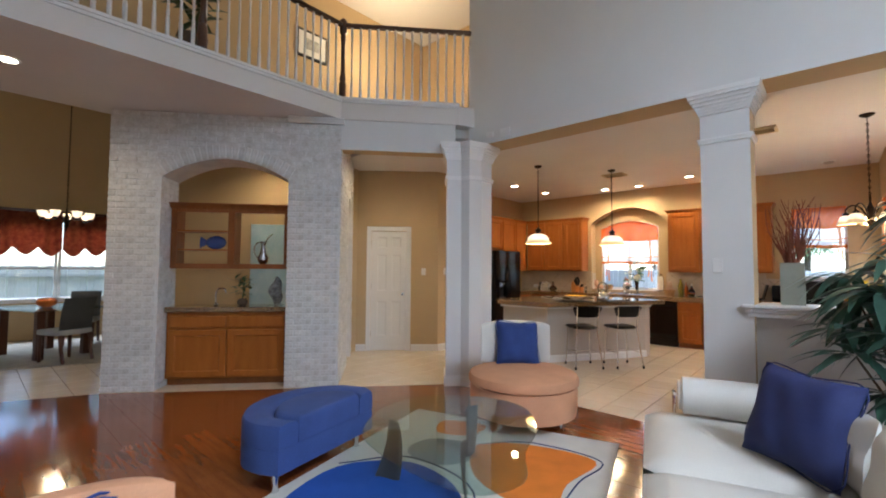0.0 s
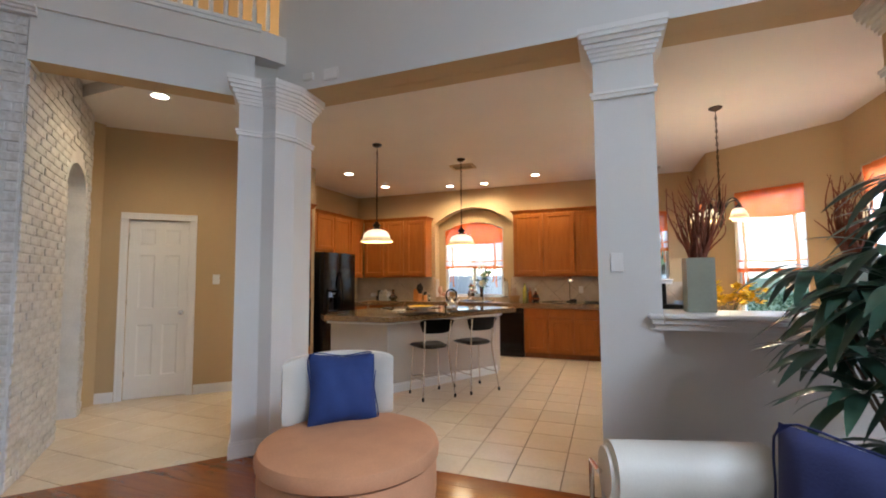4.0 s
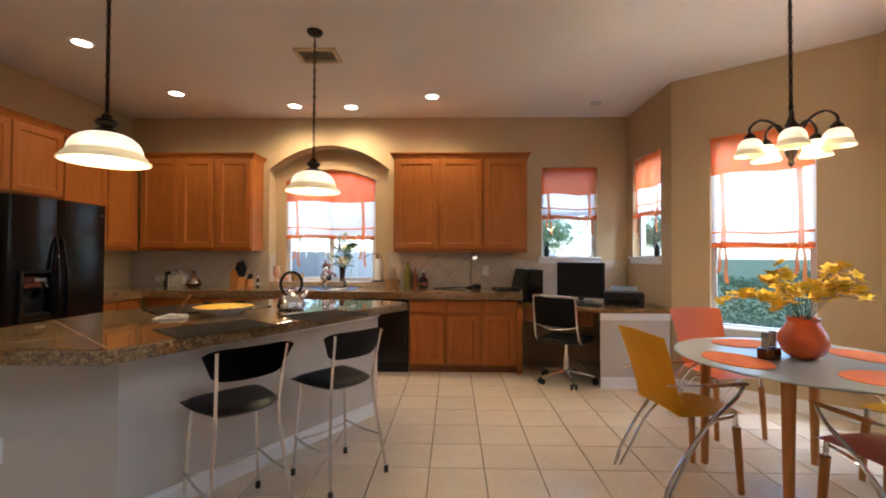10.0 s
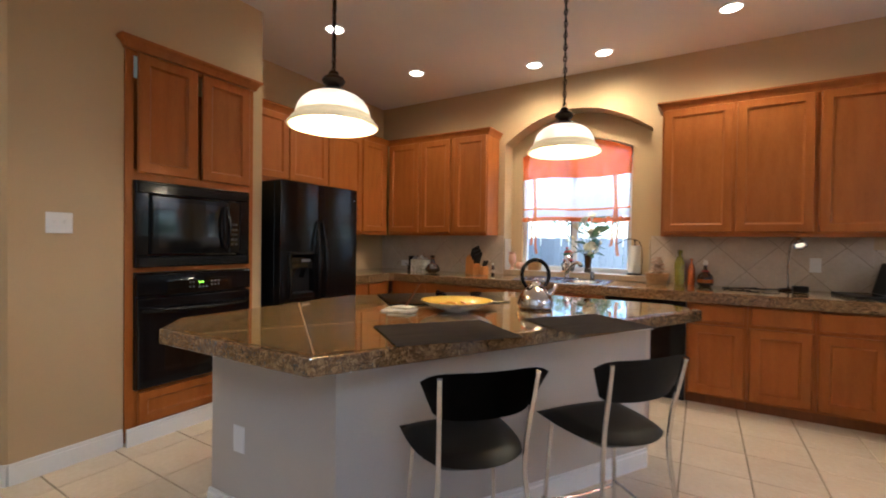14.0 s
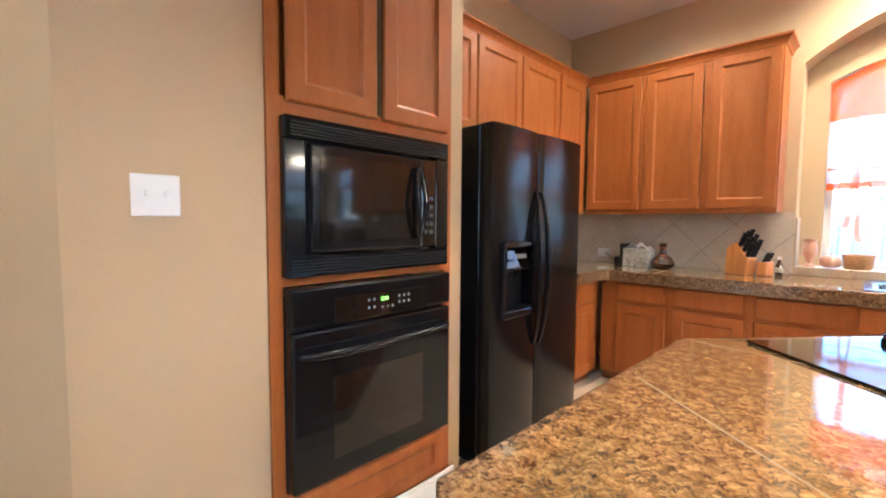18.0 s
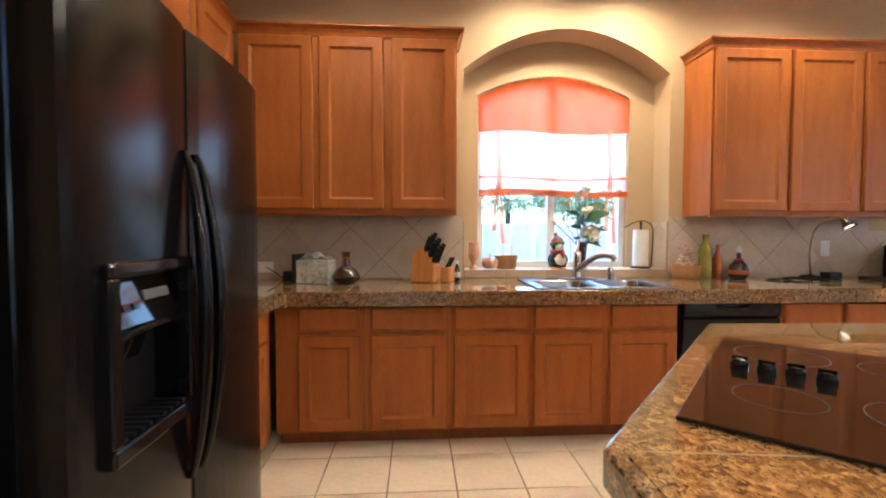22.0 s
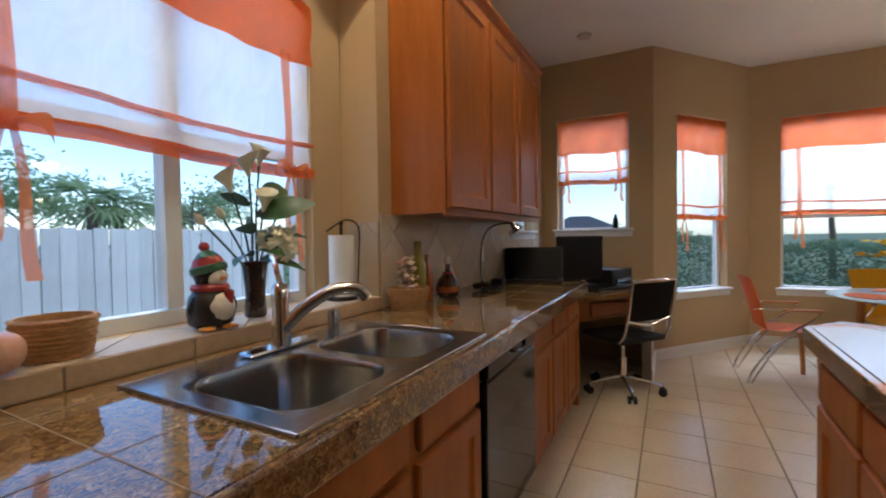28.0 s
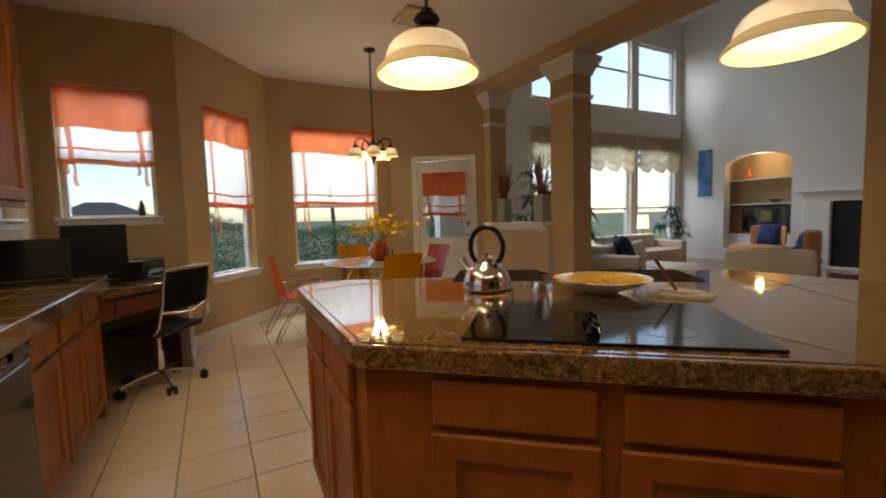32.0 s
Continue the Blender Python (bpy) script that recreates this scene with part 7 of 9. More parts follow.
def nook_chair(m, material, colour):
    """A bent-plywood chair, facing +y."""
    t = thing("dining_chair", "%s bent-plywood dining chair with curved chrome rear legs" % colour, "chair", m, "chairs round the breakfast table")
    bm = bmesh.new()
    grid(bm, lambda u, v: Vector(((2 * u - 1) * (0.205 - 0.02 * v), -0.20 + 0.42 * v, 0.445 + 0.012 * math.cos(3 * (u - 0.5)) + 0.03 * (v - 0.4) ** 2 - 0.02 * v ** 6)), 8, 10, 0.014)
    part("seat", bm, material, t, smooth=True)
    bm = bmesh.new()
    grid(bm, lambda u, v: Vector(((2 * u - 1) * (0.19 + 0.035 * v), -0.205 - 0.08 * v - 0.045 * v * v + 0.03 * (2 * u - 1) ** 2, 0.45 + 0.43 * v + 0.015 * math.cos(3 * (u - 0.5)))), 8, 10, 0.014)
    part("backrest", bm, material, t, smooth=True)
    for s in (-1, 1):
        bm = bmesh.new()
        tube(bm, arc([(s * 0.235, 0.17, 0.615), (s * 0.24, 0.11, 0.545), (s * 0.24, -0.03, 0.44), (s * 0.235, -0.16, 0.29), (s * 0.23, -0.27, 0.12), (s * 0.23, -0.315, 0.0)], 6), 0.010, 8)
        part("rear_leg", bm, CHROME, t, smooth=True)
        bm = bmesh.new()
        tube(bm, arc([(s * 0.17, 0.17, 0.425), (s * 0.20, 0.0, 0.405), (s * 0.215, -0.13, 0.27), (s * 0.215, -0.23, 0.10), (s * 0.222, -0.285, 0.0)], 6), 0.008, 8)
        part("rear_stay", bm, CHROME, t, smooth=True)
        bm = bmesh.new()
        tube(bm, [(s * 0.175, 0.175, 0.37), (s * 0.18, 0.185, 0.2), (s * 0.185, 0.195, 0.0)], 0.022, 10, 0.75)
        leg = part("front_leg", bm, LEGWOOD, t, smooth=True)
        bm = bmesh.new()
        cyl(bm, (s * 0.172, 0.17, 0.436), (s * 0.175, 0.175, 0.37), 0.012, seg=12)
        part("leg_sleeve", bm, CHROME, leg, smooth=True)
        bm = bmesh.new()
        box(bm, s * 0.245 - 0.016, s * 0.245 + 0.016, -0.09, 0.18, 0.617, 0.635, 0.006, 2)
        arm = part("armrest", bm, LEGWOOD, t)
        bm = bmesh.new()
        tube(bm, [(s * 0.195, -0.265, 0.62), (s * 0.235, -0.2, 0.628), (s * 0.245, -0.09, 0.626)], 0.007, 8)
        part("arm_rod", bm, CHROME, arm, smooth=True)
    return t


nook_chair(pose(4.02, 9.63, 0, 0, 0, -80), YELLOW_SHELL, "yellow")
nook_chair(pose(4.70, 10.40, 0, 0, 0, 186), ORANGE_SHELL, "orange")
nook_chair(pose(5.28, 9.50, 0, 0, 0, 98), YELLOW_SHELL, "yellow")
nook_chair(pose(4.62, 9.00, 0, 0, 0, 8), RED_SHELL, "red-orange")
t = thing("breakfast_table", "round frosted glass breakfast table on beech legs", "table", pose(4.60, 9.50, 0))
bm = bmesh.new()
lathe(bm, [(0.63, 0.738), (0.638, 0.744), (0.63, 0.75)], seg=48)
part("glass_top", bm, FROST, t)
for k in range(4):
    a = radians(45 + 90 * k)
    bm = bmesh.new()
    tube(bm, [(0.49 * math.cos(a), 0.49 * math.sin(a), 0), (0.485 * math.cos(a), 0.485 * math.sin(a), 0.4), (0.48 * math.cos(a), 0.48 * math.sin(a), 0.737)], 0.021, 12, 1.5)
    part("leg", bm, LEGWOOD, t, smooth=True)
for k in range(2):
    bm = bmesh.new()
    a = radians(45 + 90 * k)
    tube(bm, [(0.48 * math.cos(a), 0.48 * math.sin(a), 0.715 - 0.02 * k), (0, 0, 0.70 - 0.02 * k), (-0.48 * math.cos(a), -0.48 * math.sin(a), 0.715 - 0.02 * k)], 0.009, 8)
    part("cross_rail", bm, CHROME, t, smooth=True)
MATO = mat("orange_placemat_cloth", (0.80, 0.20, 0.04), 0.8, vary=0.08, scale=10, fine=90, bump=0.2)
for k in range(4):
    a = radians(90 * k)
    bm = bmesh.new()
    lathe(bm, [(0.195, 0.0), (0.197, 0.002), (0.195, 0.004)], seg=32, squash=0.74)
    single("placemat", bm, MATO, "oval orange placemat on the glass table", "placemat", pose(4.60 + 0.41 * math.cos(a + 0.15), 9.50 + 0.41 * math.sin(a + 0.15), 0.7505, 0, 0, math.degrees(a) + 98), "placemats on the breakfast table")
t = thing("flower_vase", "orange round vase with yellow blossom sprays", "flowers in vase", pose(4.61, 9.51, 0.7505))
bm = bmesh.new()
lathe(bm, [(0.055, 0), (0.095, 0.03), (0.118, 0.085), (0.115, 0.125), (0.085, 0.18), (0.070, 0.205), (0.082, 0.225), (0.072, 0.22), (0.06, 0.19)], seg=32)
part("vase", bm, mat("orange_glaze_vase", (0.78, 0.14, 0.02), 0.2, vary=0.06, coat=0.4), t, smooth=True)
YBLOOM = mat("yellow_blossom", (0.88, 0.62, 0.015), 0.6, two=(0.80, 0.56, 0.03), scale=30, bump=0.02)
random.seed(11)
for k in range(24):
    a, sp = 0.262 * k + random.uniform(-0.1, 0.1), random.uniform(0.08, 0.44)
    tip = Vector((sp * math.cos(a), sp * math.sin(a), random.uniform(0.42, 0.60) - 0.42 * sp))
    bm = bmesh.new()
    pts = arc([(0.01 * math.cos(a), 0.01 * math.sin(a), 0.19), tip * 0.5 + Vector((0, 0, 0.18)), tip], 5)
    tube(bm, pts, 0.002, 4)
    st = part("stem", bm, LEAF, t)
    for j in range(7):
        c = pts[4 + j] + Vector((random.uniform(-0.02, 0.02), random.uniform(-0.02, 0.02), random.uniform(-0.015, 0.02)))
        turn = Matrix.Translation(c) @ Matrix.Rotation(random.uniform(0, 6.28), 4, "Z") @ Matrix.Rotation(random.uniform(-0.9, 0.9), 4, "X")
        bm = bmesh.new()
        for q in range(5):
            leaf(bm, turn @ Matrix.Rotation(radians(72 * q), 4, "Z") @ Matrix.Rotation(-0.5, 4, "Y"), 0.046, 0.034, 0.2, 2)
        bmesh.ops.remove_doubles(bm, verts=bm.verts[:], dist=0.003)
        part("blossom", bm, YBLOOM, st)
t = thing("condiment_caddy", "small dark wooden caddy on the breakfast table", "caddy", pose(4.40, 9.48, 0.7505, 0, 0, 35))
bm = bmesh.new()
box(bm, -0.05, 0.05, -0.04, 0.04, 0, 0.008)
for x0, x1, y0, y1 in ((-0.05, -0.042, -0.04, 0.04), (0.042, 0.05, -0.04, 0.04), (-0.042, 0.042, -0.04, -0.032), (-0.042, 0.042, 0.032, 0.04)):
    box(bm, x0, x1, y0, y1, 0.008, 0.06)
part("tray", bm, DARKGLASS, t)
for x in (-0.05, 0.05):
    bm = bmesh.new()
    box(bm, x - 0.004, x + 0.004, -0.018, 0.018, 0.061, 0.15, 0.002)
    part("upright", bm, STEEL, t)

# half wall ornaments
SAGE = mat("sage_green_ceramic", (0.30, 0.31, 0.25), 0.35, vary=0.06, scale=5, fine=60, coat=0.2)
TWIG = mat("red_brown_twig", (0.24, 0.065, 0.03), 0.7, vary=0.2, scale=20)


def twig_vase(x, y, h, w, seed, label):
    t = thing("twig_vase", label, "vase", pose(x, y, 1.1305, 0, 0, 4))
    bm = bmesh.new()
    for a, b, c, d in ((-w, w, -w * 0.8, -w * 0.8 + 0.012), (-w, w, w * 0.8 - 0.012, w * 0.8), (-w, -w + 0.012, -w * 0.8 + 0.012, w * 0.8 - 0.012), (w - 0.012, w, -w * 0.8 + 0.012, w * 0.8 - 0.012)):
        box(bm, a, b, c, d, 0, h)
    box(bm, -w + 0.012, w - 0.012, -w * 0.8 + 0.012, w * 0.8 - 0.012, 0, 0.02)
    part("vase", bm, SAGE, t)
    random.seed(seed)
    for k in range(64):
        a, sp, hh = random.uniform(0, 6.28), random.uniform(0.03, 0.24) * h / 0.4, random.uniform(0.25, 0.62) * h / 0.4
        bend = random.uniform(-0.06, 0.06)
        bm = bmesh.new()
        pts = arc([(0.03 * math.cos(a), 0.03 * math.sin(a), 0.05), (0.045 * math.cos(a), 0.035 * math.sin(a), h), (sp * 0.6 * math.cos(a) + bend, sp * 0.5 * math.sin(a), h + hh * 0.6), (sp * math.cos(a), sp * 0.7 * math.sin(a) + bend, h + hh)], 5)
        tube(bm, pts, random.uniform(0.004, 0.009), 5, 0.3)
        part("twig", bm, TWIG, t)


twig_vase(4.03, 7.60, 0.335, 0.078, 4, "sage green square vase full of red-brown dry twigs")
twig_vase(4.80, 7.60, 0.32, 0.08, 9, "smaller sage green vase with dark red dry twigs")

# ---- living room ----
PEACH_SUEDE = mat("peach_suede", (0.62, 0.31, 0.165), 0.9, vary=0.08, scale=5, fine=120, bump=0.15)
WHITE_LEATHER = mat("white_leather", (0.66, 0.63, 0.57), 0.45, vary=0.04, scale=4, fine=120, bump=0.12)
BLUE_SUEDE = mat("blue_suede", (0.045, 0.085, 0.27), 0.85, vary=0.12, scale=5, fine=120, bump=0.15)
NAVY = mat("navy_cushion_cloth", (0.022, 0.032, 0.125), 0.8, vary=0.12, scale=8, fine=140, bump=0.2)
BLUE_CUSHION = mat("royal_blue_cushion", (0.022, 0.05, 0.20), 0.8, vary=0.12, scale=8, fine=140, bump=0.2)


def tub_chair(m, back=WHITE_LEATHER, backlabel="white"):
    """A round swivel chair, back towards +y."""
    t = thing("tub_chair", "round peach suede chair with a curved %s back" % backlabel, "armchair", m, "round tub chairs")
    bm = bmesh.new()
    lathe(bm, [(0.44, 0.10), (0.475, 0.115), (0.485, 0.19), (0.485, 0.335), (0.475, 0.36), (0.45, 0.365)], seg=48)
    part("base", bm, PEACH_SUEDE, t, smooth=True)
    bm = bmesh.new()
    lathe(bm, [(0.47, 0.366), (0.497, 0.38), (0.50, 0.415), (0.485, 0.45), (0.43, 0.472), (0.25, 0.483), (0.001, 0.485)], seg=48)
    part("seat", bm, PEACH_SUEDE, t, smooth=True)
    bm = bmesh.new()
    def shell(u, v):
        a = radians(90 + (u - 0.5) * 104)
        c, s = math.cos(v * 2 * math.pi), math.sin(v * 2 * math.pi)
        end = max(0.02, 1 - abs(2 * u - 1) ** 10)
        r = 0.435 + 0.05 * (abs(c) ** 0.6) * (1 if c > 0 else -1) * end
        z = 0.662 + (0.195 + 0.02 * math.sin(math.pi * u)) * (abs(s) ** 0.5) * (1 if s > 0 else -1) * (0.9 + 0.1 * end)
        return Vector((r * math.cos(a), r * math.sin(a), z))
    grid(bm, shell, 24, 20)
    bmesh.ops.remove_doubles(bm, verts=bm.verts[:], dist=0.001)
    bmesh.ops.recalc_face_normals(bm, faces=bm.faces[:])
    part("backrest", bm, back, t, smooth=True)
    for k in range(4):
        a = radians(45 + 90 * k)
        bm = bmesh.new()
        lathe(bm, [(0.02, 0), (0.022, 0.02), (0.026, 0.10)], (0.38 * math.cos(a), 0.38 * math.sin(a), 0), 14)
        part("leg", bm, CHROME, t, smooth=True)
    return t


def throw_cushion(m, w, material, label):
    t = thing("throw_cushion", label, "cushion", m, "throw cushions")
    bm = bmesh.new()
    cushion(bm, w, w, 0.19, n=16)
    part("cover", bm, material, t, smooth=True)
    bm = bmesh.new()
    k = w / 2 * 0.97
    tube(bm, arc([(-k, -k, 0), (0, -k * 0.95, 0), (k, -k, 0), (k * 0.95, 0, 0), (k, k, 0), (0, k * 0.95, 0), (-k, k, 0), (-k * 0.95, 0, 0), (-k, -k, 0)], 4), 0.004, 6)
    part("piping", bm, material, t, smooth=True)
    return t


tub_chair(pose(2.12, 6.64, 0, 0, 0, 46))
throw_cushion(pose(2.12, 6.64, 0, 0, 0, 46) @ pose(0.02, 0.28, 0.665, 72, 3, 0), 0.43, BLUE_CUSHION, "royal blue square cushion leaning on the tub chair")
tub_chair(pose(3.36, 3.31, 0, 0, 0, 110), PEACH_SUEDE, "peach")
throw_cushion(pose(3.36, 3.31, 0, 0, 0, 110) @ pose(0.02, 0.28, 0.66, 74, 4, 0), 0.43, BLUE_CUSHION, "royal blue square cushion leaning on the tub chair")
tub_chair(pose(4.55, 1.5, 0, 0, 0, 170), PEACH_SUEDE, "peach")
throw_cushion(pose(4.55, 1.5, 0, 0, 0, 170) @ pose(0.02, 0.30, 0.69, 74, 4, 0), 0.43, BLUE_CUSHION, "royal blue square cushion leaning on the tub chair")


def smooth_outline(pts, n=6):
    q = arc([pts[-1], *pts, pts[0], pts[1]], n)
    return [(p.x, p.y) for p in q[n:-n]][:-1]


def rounded_block(bm, outline, z0, z1, r=0.03, steps=3):
    """A soft upright block over an outline."""
    cx, cy = sum(p[0] for p in outline) / len(outline), sum(p[1] for p in outline) / len(outline)
    rings = []
    for z, d in [(z0, 0.0)] + [(z1 - r + r * math.sin(radians(90 * k / steps)), r - r * math.cos(radians(90 * k / steps))) for k in range(steps + 1)]:
        ring = []
        for x, y in outline:
            v = Vector((x - cx, y - cy))
            v = v * (1 - d / max(v.length, 0.05))
            ring.append(bm.verts.new((cx + v.x, cy + v.y, z)))
        rings.append(ring)
    n = len(outline)
    for a, b in zip(rings, rings[1:]):
        for k in range(n):
            bm.faces.new((a[k], a[(k + 1) % n], b[(k + 1) % n], b[k]))
    bm.faces.new(rings[0][::-1])
    bm.faces.new(rings[-1])
    bmesh.ops.recalc_face_normals(bm, faces=bm.faces[:])
    return bm


# half-moon bench
outer = [(1.68, 4.50), (1.52, 4.42), (1.34, 4.42), (1.12, 4.56), (0.99, 4.82), (1.00, 5.10), (1.14, 5.32), (1.33, 5.41), (1.47, 5.38)]
ob_ = [tuple(p.xy) for p in arc([(x, y, 0) for x, y in outer], 5)]
t = thing("curved_bench", "half-moon blue suede bench on chrome feet", "bench", pose(0.08, -0.04, 0))
bm = bmesh.new()
rounded_block(bm, ob_, 0.135, 0.285, 0.01, 2)
part("base", bm, BLUE_SUEDE, t, smooth=True)
mid = Vector((1.575, 4.94))
rim = [Vector(p) for p in ob_]
inn = [mid + (p - mid) * 0.66 for p in rim]
bm = bmesh.new()
def rim_ring(u, v):
    i = min(len(rim) - 1, int(round(u * (len(rim) - 1))))
    a, b = rim[i], inn[i]
    q = [(a, 0.287), (a * 1.006 - b * 0.006, 0.40), (a * 0.93 + b * 0.07, 0.428), (a * 0.5 + b * 0.5, 0.438), (a * 0.12 + b * 0.88, 0.428), (b, 0.405), (b, 0.287), (a, 0.287)]
    p, z = q[int(round(v * 7))]
    return Vector((p.x, p.y, z))
grid(bm, rim_ring, len(rim) - 1, 7)
bmesh.ops.remove_doubles(bm, verts=bm.verts[:], dist=0.0005)
bmesh.ops.holes_fill(bm, edges=bm.edges[:])
bmesh.ops.recalc_face_normals(bm, faces=bm.faces[:])
part("raised_rim", bm, BLUE_SUEDE, t, smooth=True)
bm = bmesh.new()
rounded_block(bm, [tuple(mid + (p - mid) * 0.645) for p in rim], 0.2865, 0.448, 0.04)
part("seat_cushion", bm, BLUE_SUEDE, t, smooth=True)
for x, y in ((1.60, 4.52), (1.40, 5.28), (1.18, 4.70), (1.12, 5.18)):
    bm = bmesh.new()
    lathe(bm, [(0.022, 0), (0.026, 0.008), (0.018, 0.05), (0.032, 0.136)], (x, y, 0), 14)
    part("foot", bm, CHROME, t, smooth=True)

# glass coffee table
t = thing("coffee_table", "free-form clear glass coffee table on grey curved legs", "coffee table")
outline = smooth_outline([(2.11, 4.82), (1.86, 5.20), (1.89, 5.61), (2.20, 5.88), (2.56, 5.91), (2.86, 5.62), (3.00, 5.25), (3.17, 4.96), (3.06, 4.70), (2.72, 4.66), (2.40, 4.70)])
bm = bmesh.new()
prism(bm, outline, 0.39, 0.403, 0.003)
top = part("glass_top", bm, TABLEGLASS, t)
GREYMETAL = mat("grey_lacquered_leg", (0.13, 0.135, 0.14), 0.35, 0.3, vary=0.06)
for x, y, a in ((2.06, 5.06, 60), (2.24, 5.72, -40), (2.68, 5.15, 170)):
    bm = bmesh.new()
    grid(bm, lambda u, v: Vector(((u - 0.5) * (0.15 - 0.10 * v) + 0.05 * math.sin(2.2 * v), 0.05 * math.cos(math.pi * u), 0.001 + 0.388 * v)), 6, 10, 0.02)
    part("leg", bm, GREYMETAL, t, m=pose(x, y, 0, 0, 0, a), smooth=True)

# rug
RUGWHITE = mat("white_wool_rug", (0.66, 0.62, 0.55), 0.95, vary=0.06, scale=5, fine=220, bump=0.5)
RUGBLUE = mat("blue_rug_wool", (0.02, 0.09, 0.42), 0.95, vary=0.1, scale=5, fine=220, bump=0.5)
RUGORANGE = mat("orange_rug_wool", (0.80, 0.22, 0.02), 0.95, vary=0.12, scale=5, fine=220, bump=0.5)
RUGGREY = mat("grey_rug_wool", (0.30, 0.31, 0.31), 0.95, vary=0.1, scale=5, fine=220, bump=0.5)
rm = pose(1.2, 6.2, 0, 0, 0, math.degrees(math.atan2(0.49, 1.77)))
t = thing("area_rug", "white wool rug with blue and orange abstract shapes", "rug", rm)
bm = bmesh.new()
prism(bm, [(0, 0), (1.84, 0), (1.84, -2.75), (0, -2.75)], 0.002, 0.014)
part("rug_base", bm, RUGWHITE, t)
for k, (mt, pts) in enumerate(((RUGORANGE, [(0.38, -0.18), (0.75, -0.12), (0.72, -0.38), (0.45, -0.45)]), (RUGORANGE, [(0.85, -0.55), (1.25, -0.35), (1.72, -0.42), (1.60, -0.85), (1.55, -1.25), (1.05, -1.05)]),
                               (RUGBLUE, [(0.12, -1.35), (0.55, -1.05), (1.05, -1.30), (1.15, -1.95), (0.60, -2.30), (0.18, -2.0)]), (RUGGREY, [(0.45, -0.62), (0.75, -0.55), (0.92, -0.78), (0.72, -1.0), (0.42, -0.90)]),
                               (RUGORANGE, [(1.15, -1.45), (1.60, -1.55), (1.70, -2.3), (1.30, -2.45)]))):
    bm = bmesh.new()
    prism(bm, smooth_outline(pts, 5), 0.0145, 0.0165)
    mo = part("woven_shape", bm, mt, t)
for pts in ([(0.85, -0.53), (1.2, -0.31), (1.75, -0.40), (1.66, -0.8), (1.6, -1.3)], [(0.1, -1.3), (0.5, -0.98), (1.1, -1.22), (1.22, -1.95)]):
    bm = bmesh.new()
    tube(bm, arc([(x, y, 0.0155) for x, y in pts], 6), 0.006, 5)
    part("woven_line", bm, NAVY, t)

# white sofa
SD = Vector((0.286, -0.958))
sm = Matrix.Translation((3.23, 6.51, 0)) @ Matrix.Rotation(math.atan2(SD.y, SD.x), 4, "Z")
t = thing("sofa", "white leather sofa with a round bolster arm", "sofa", sm)
SL, SDp = 2.02, 1.12
bm = bmesh.new()
box(bm, 0.0, SL, 0.03, SDp, 0.07, 0.27, 0.02, 2)
part("base", bm, WHITE_LEATHER, t)
for k in range(2):
    bm = bmesh.new()
    def seat_top(sg, k=k):
        def f(u, v):
            x, y = 2 * u - 1, 2 * v - 1
            e = max(0.0, (1 - x ** 8) * (1 - y ** 8)) ** 0.45
            return Vector((k * SL / 2 + 0.004 + u * (SL / 2 - 0.008), v * 0.92, 0.345 + sg * (0.075 if sg > 0 else 0.073) * e + (0.012 * (1 - x * x) * (1 - y * y) if sg > 0 else 0)))
        return f
    grid(bm, seat_top(1), 12, 10)
    grid(bm, seat_top(-1), 12, 10)
    bmesh.ops.remove_doubles(bm, verts=bm.verts[:], dist=0.002)
    bmesh.ops.recalc_face_normals(bm, faces=bm.faces[:])
    part("seat_cushion", bm, WHITE_LEATHER, t, smooth=True)
bm = bmesh.new()
box(bm, 0.10, SL, 0.925, SDp, 0.271, 0.62, 0.05, 3)
part("backrest", bm, WHITE_LEATHER, t, smooth=True)
for k in range(2):
    bm = bmesh.new()
    cushion(bm, SL / 2 - 0.08, 0.34, 0.16, n=14)
    part("back_cushion", bm, WHITE_LEATHER, t, m=pose(0.10 + (k + 0.5) * (SL - 0.10) / 2, 0.88, 0.60, 78), smooth=True)
bm = bmesh.new()
bmesh.ops.create_cone(bm, cap_ends=True, segments=32, radius1=0.122, radius2=0.122, depth=0.66, matrix=pose(0.115, 0.54, 0.55, 90))
bmesh.ops.bevel(bm, geom=[e for e in bm.edges if len(e.link_faces) == 2 and e.calc_face_angle() > 1.2], offset=0.025, segments=3, affect="EDGES")
bo = part("bolster", bm, WHITE_LEATHER, t, smooth=True)
for y in (0.19, 0.89):
    bm = bmesh.new()
    tube(bm, [(0.02, y, 0.24), (-0.015, y, 0.30), (-0.015, y, 0.54), (0.115, y, 0.55)], 0.012, 8)
    part("arm_bracket", bm, CHROME, bo, smooth=True)
for x, y in ((0.12, 0.12), (SL - 0.12, 0.12), (0.12, SDp - 0.12), (SL - 0.12, SDp - 0.12)):
    bm = bmesh.new()
    lathe(bm, [(0.022, 0), (0.026, 0.07)], (x, y, 0), 14)
    part("foot", bm, CHROME, t, smooth=True)
throw_cushion(pose(4.13, 5.97, 0.655, 70, 2, -36), 0.49, NAVY, "large navy square cushion on the white sofa")

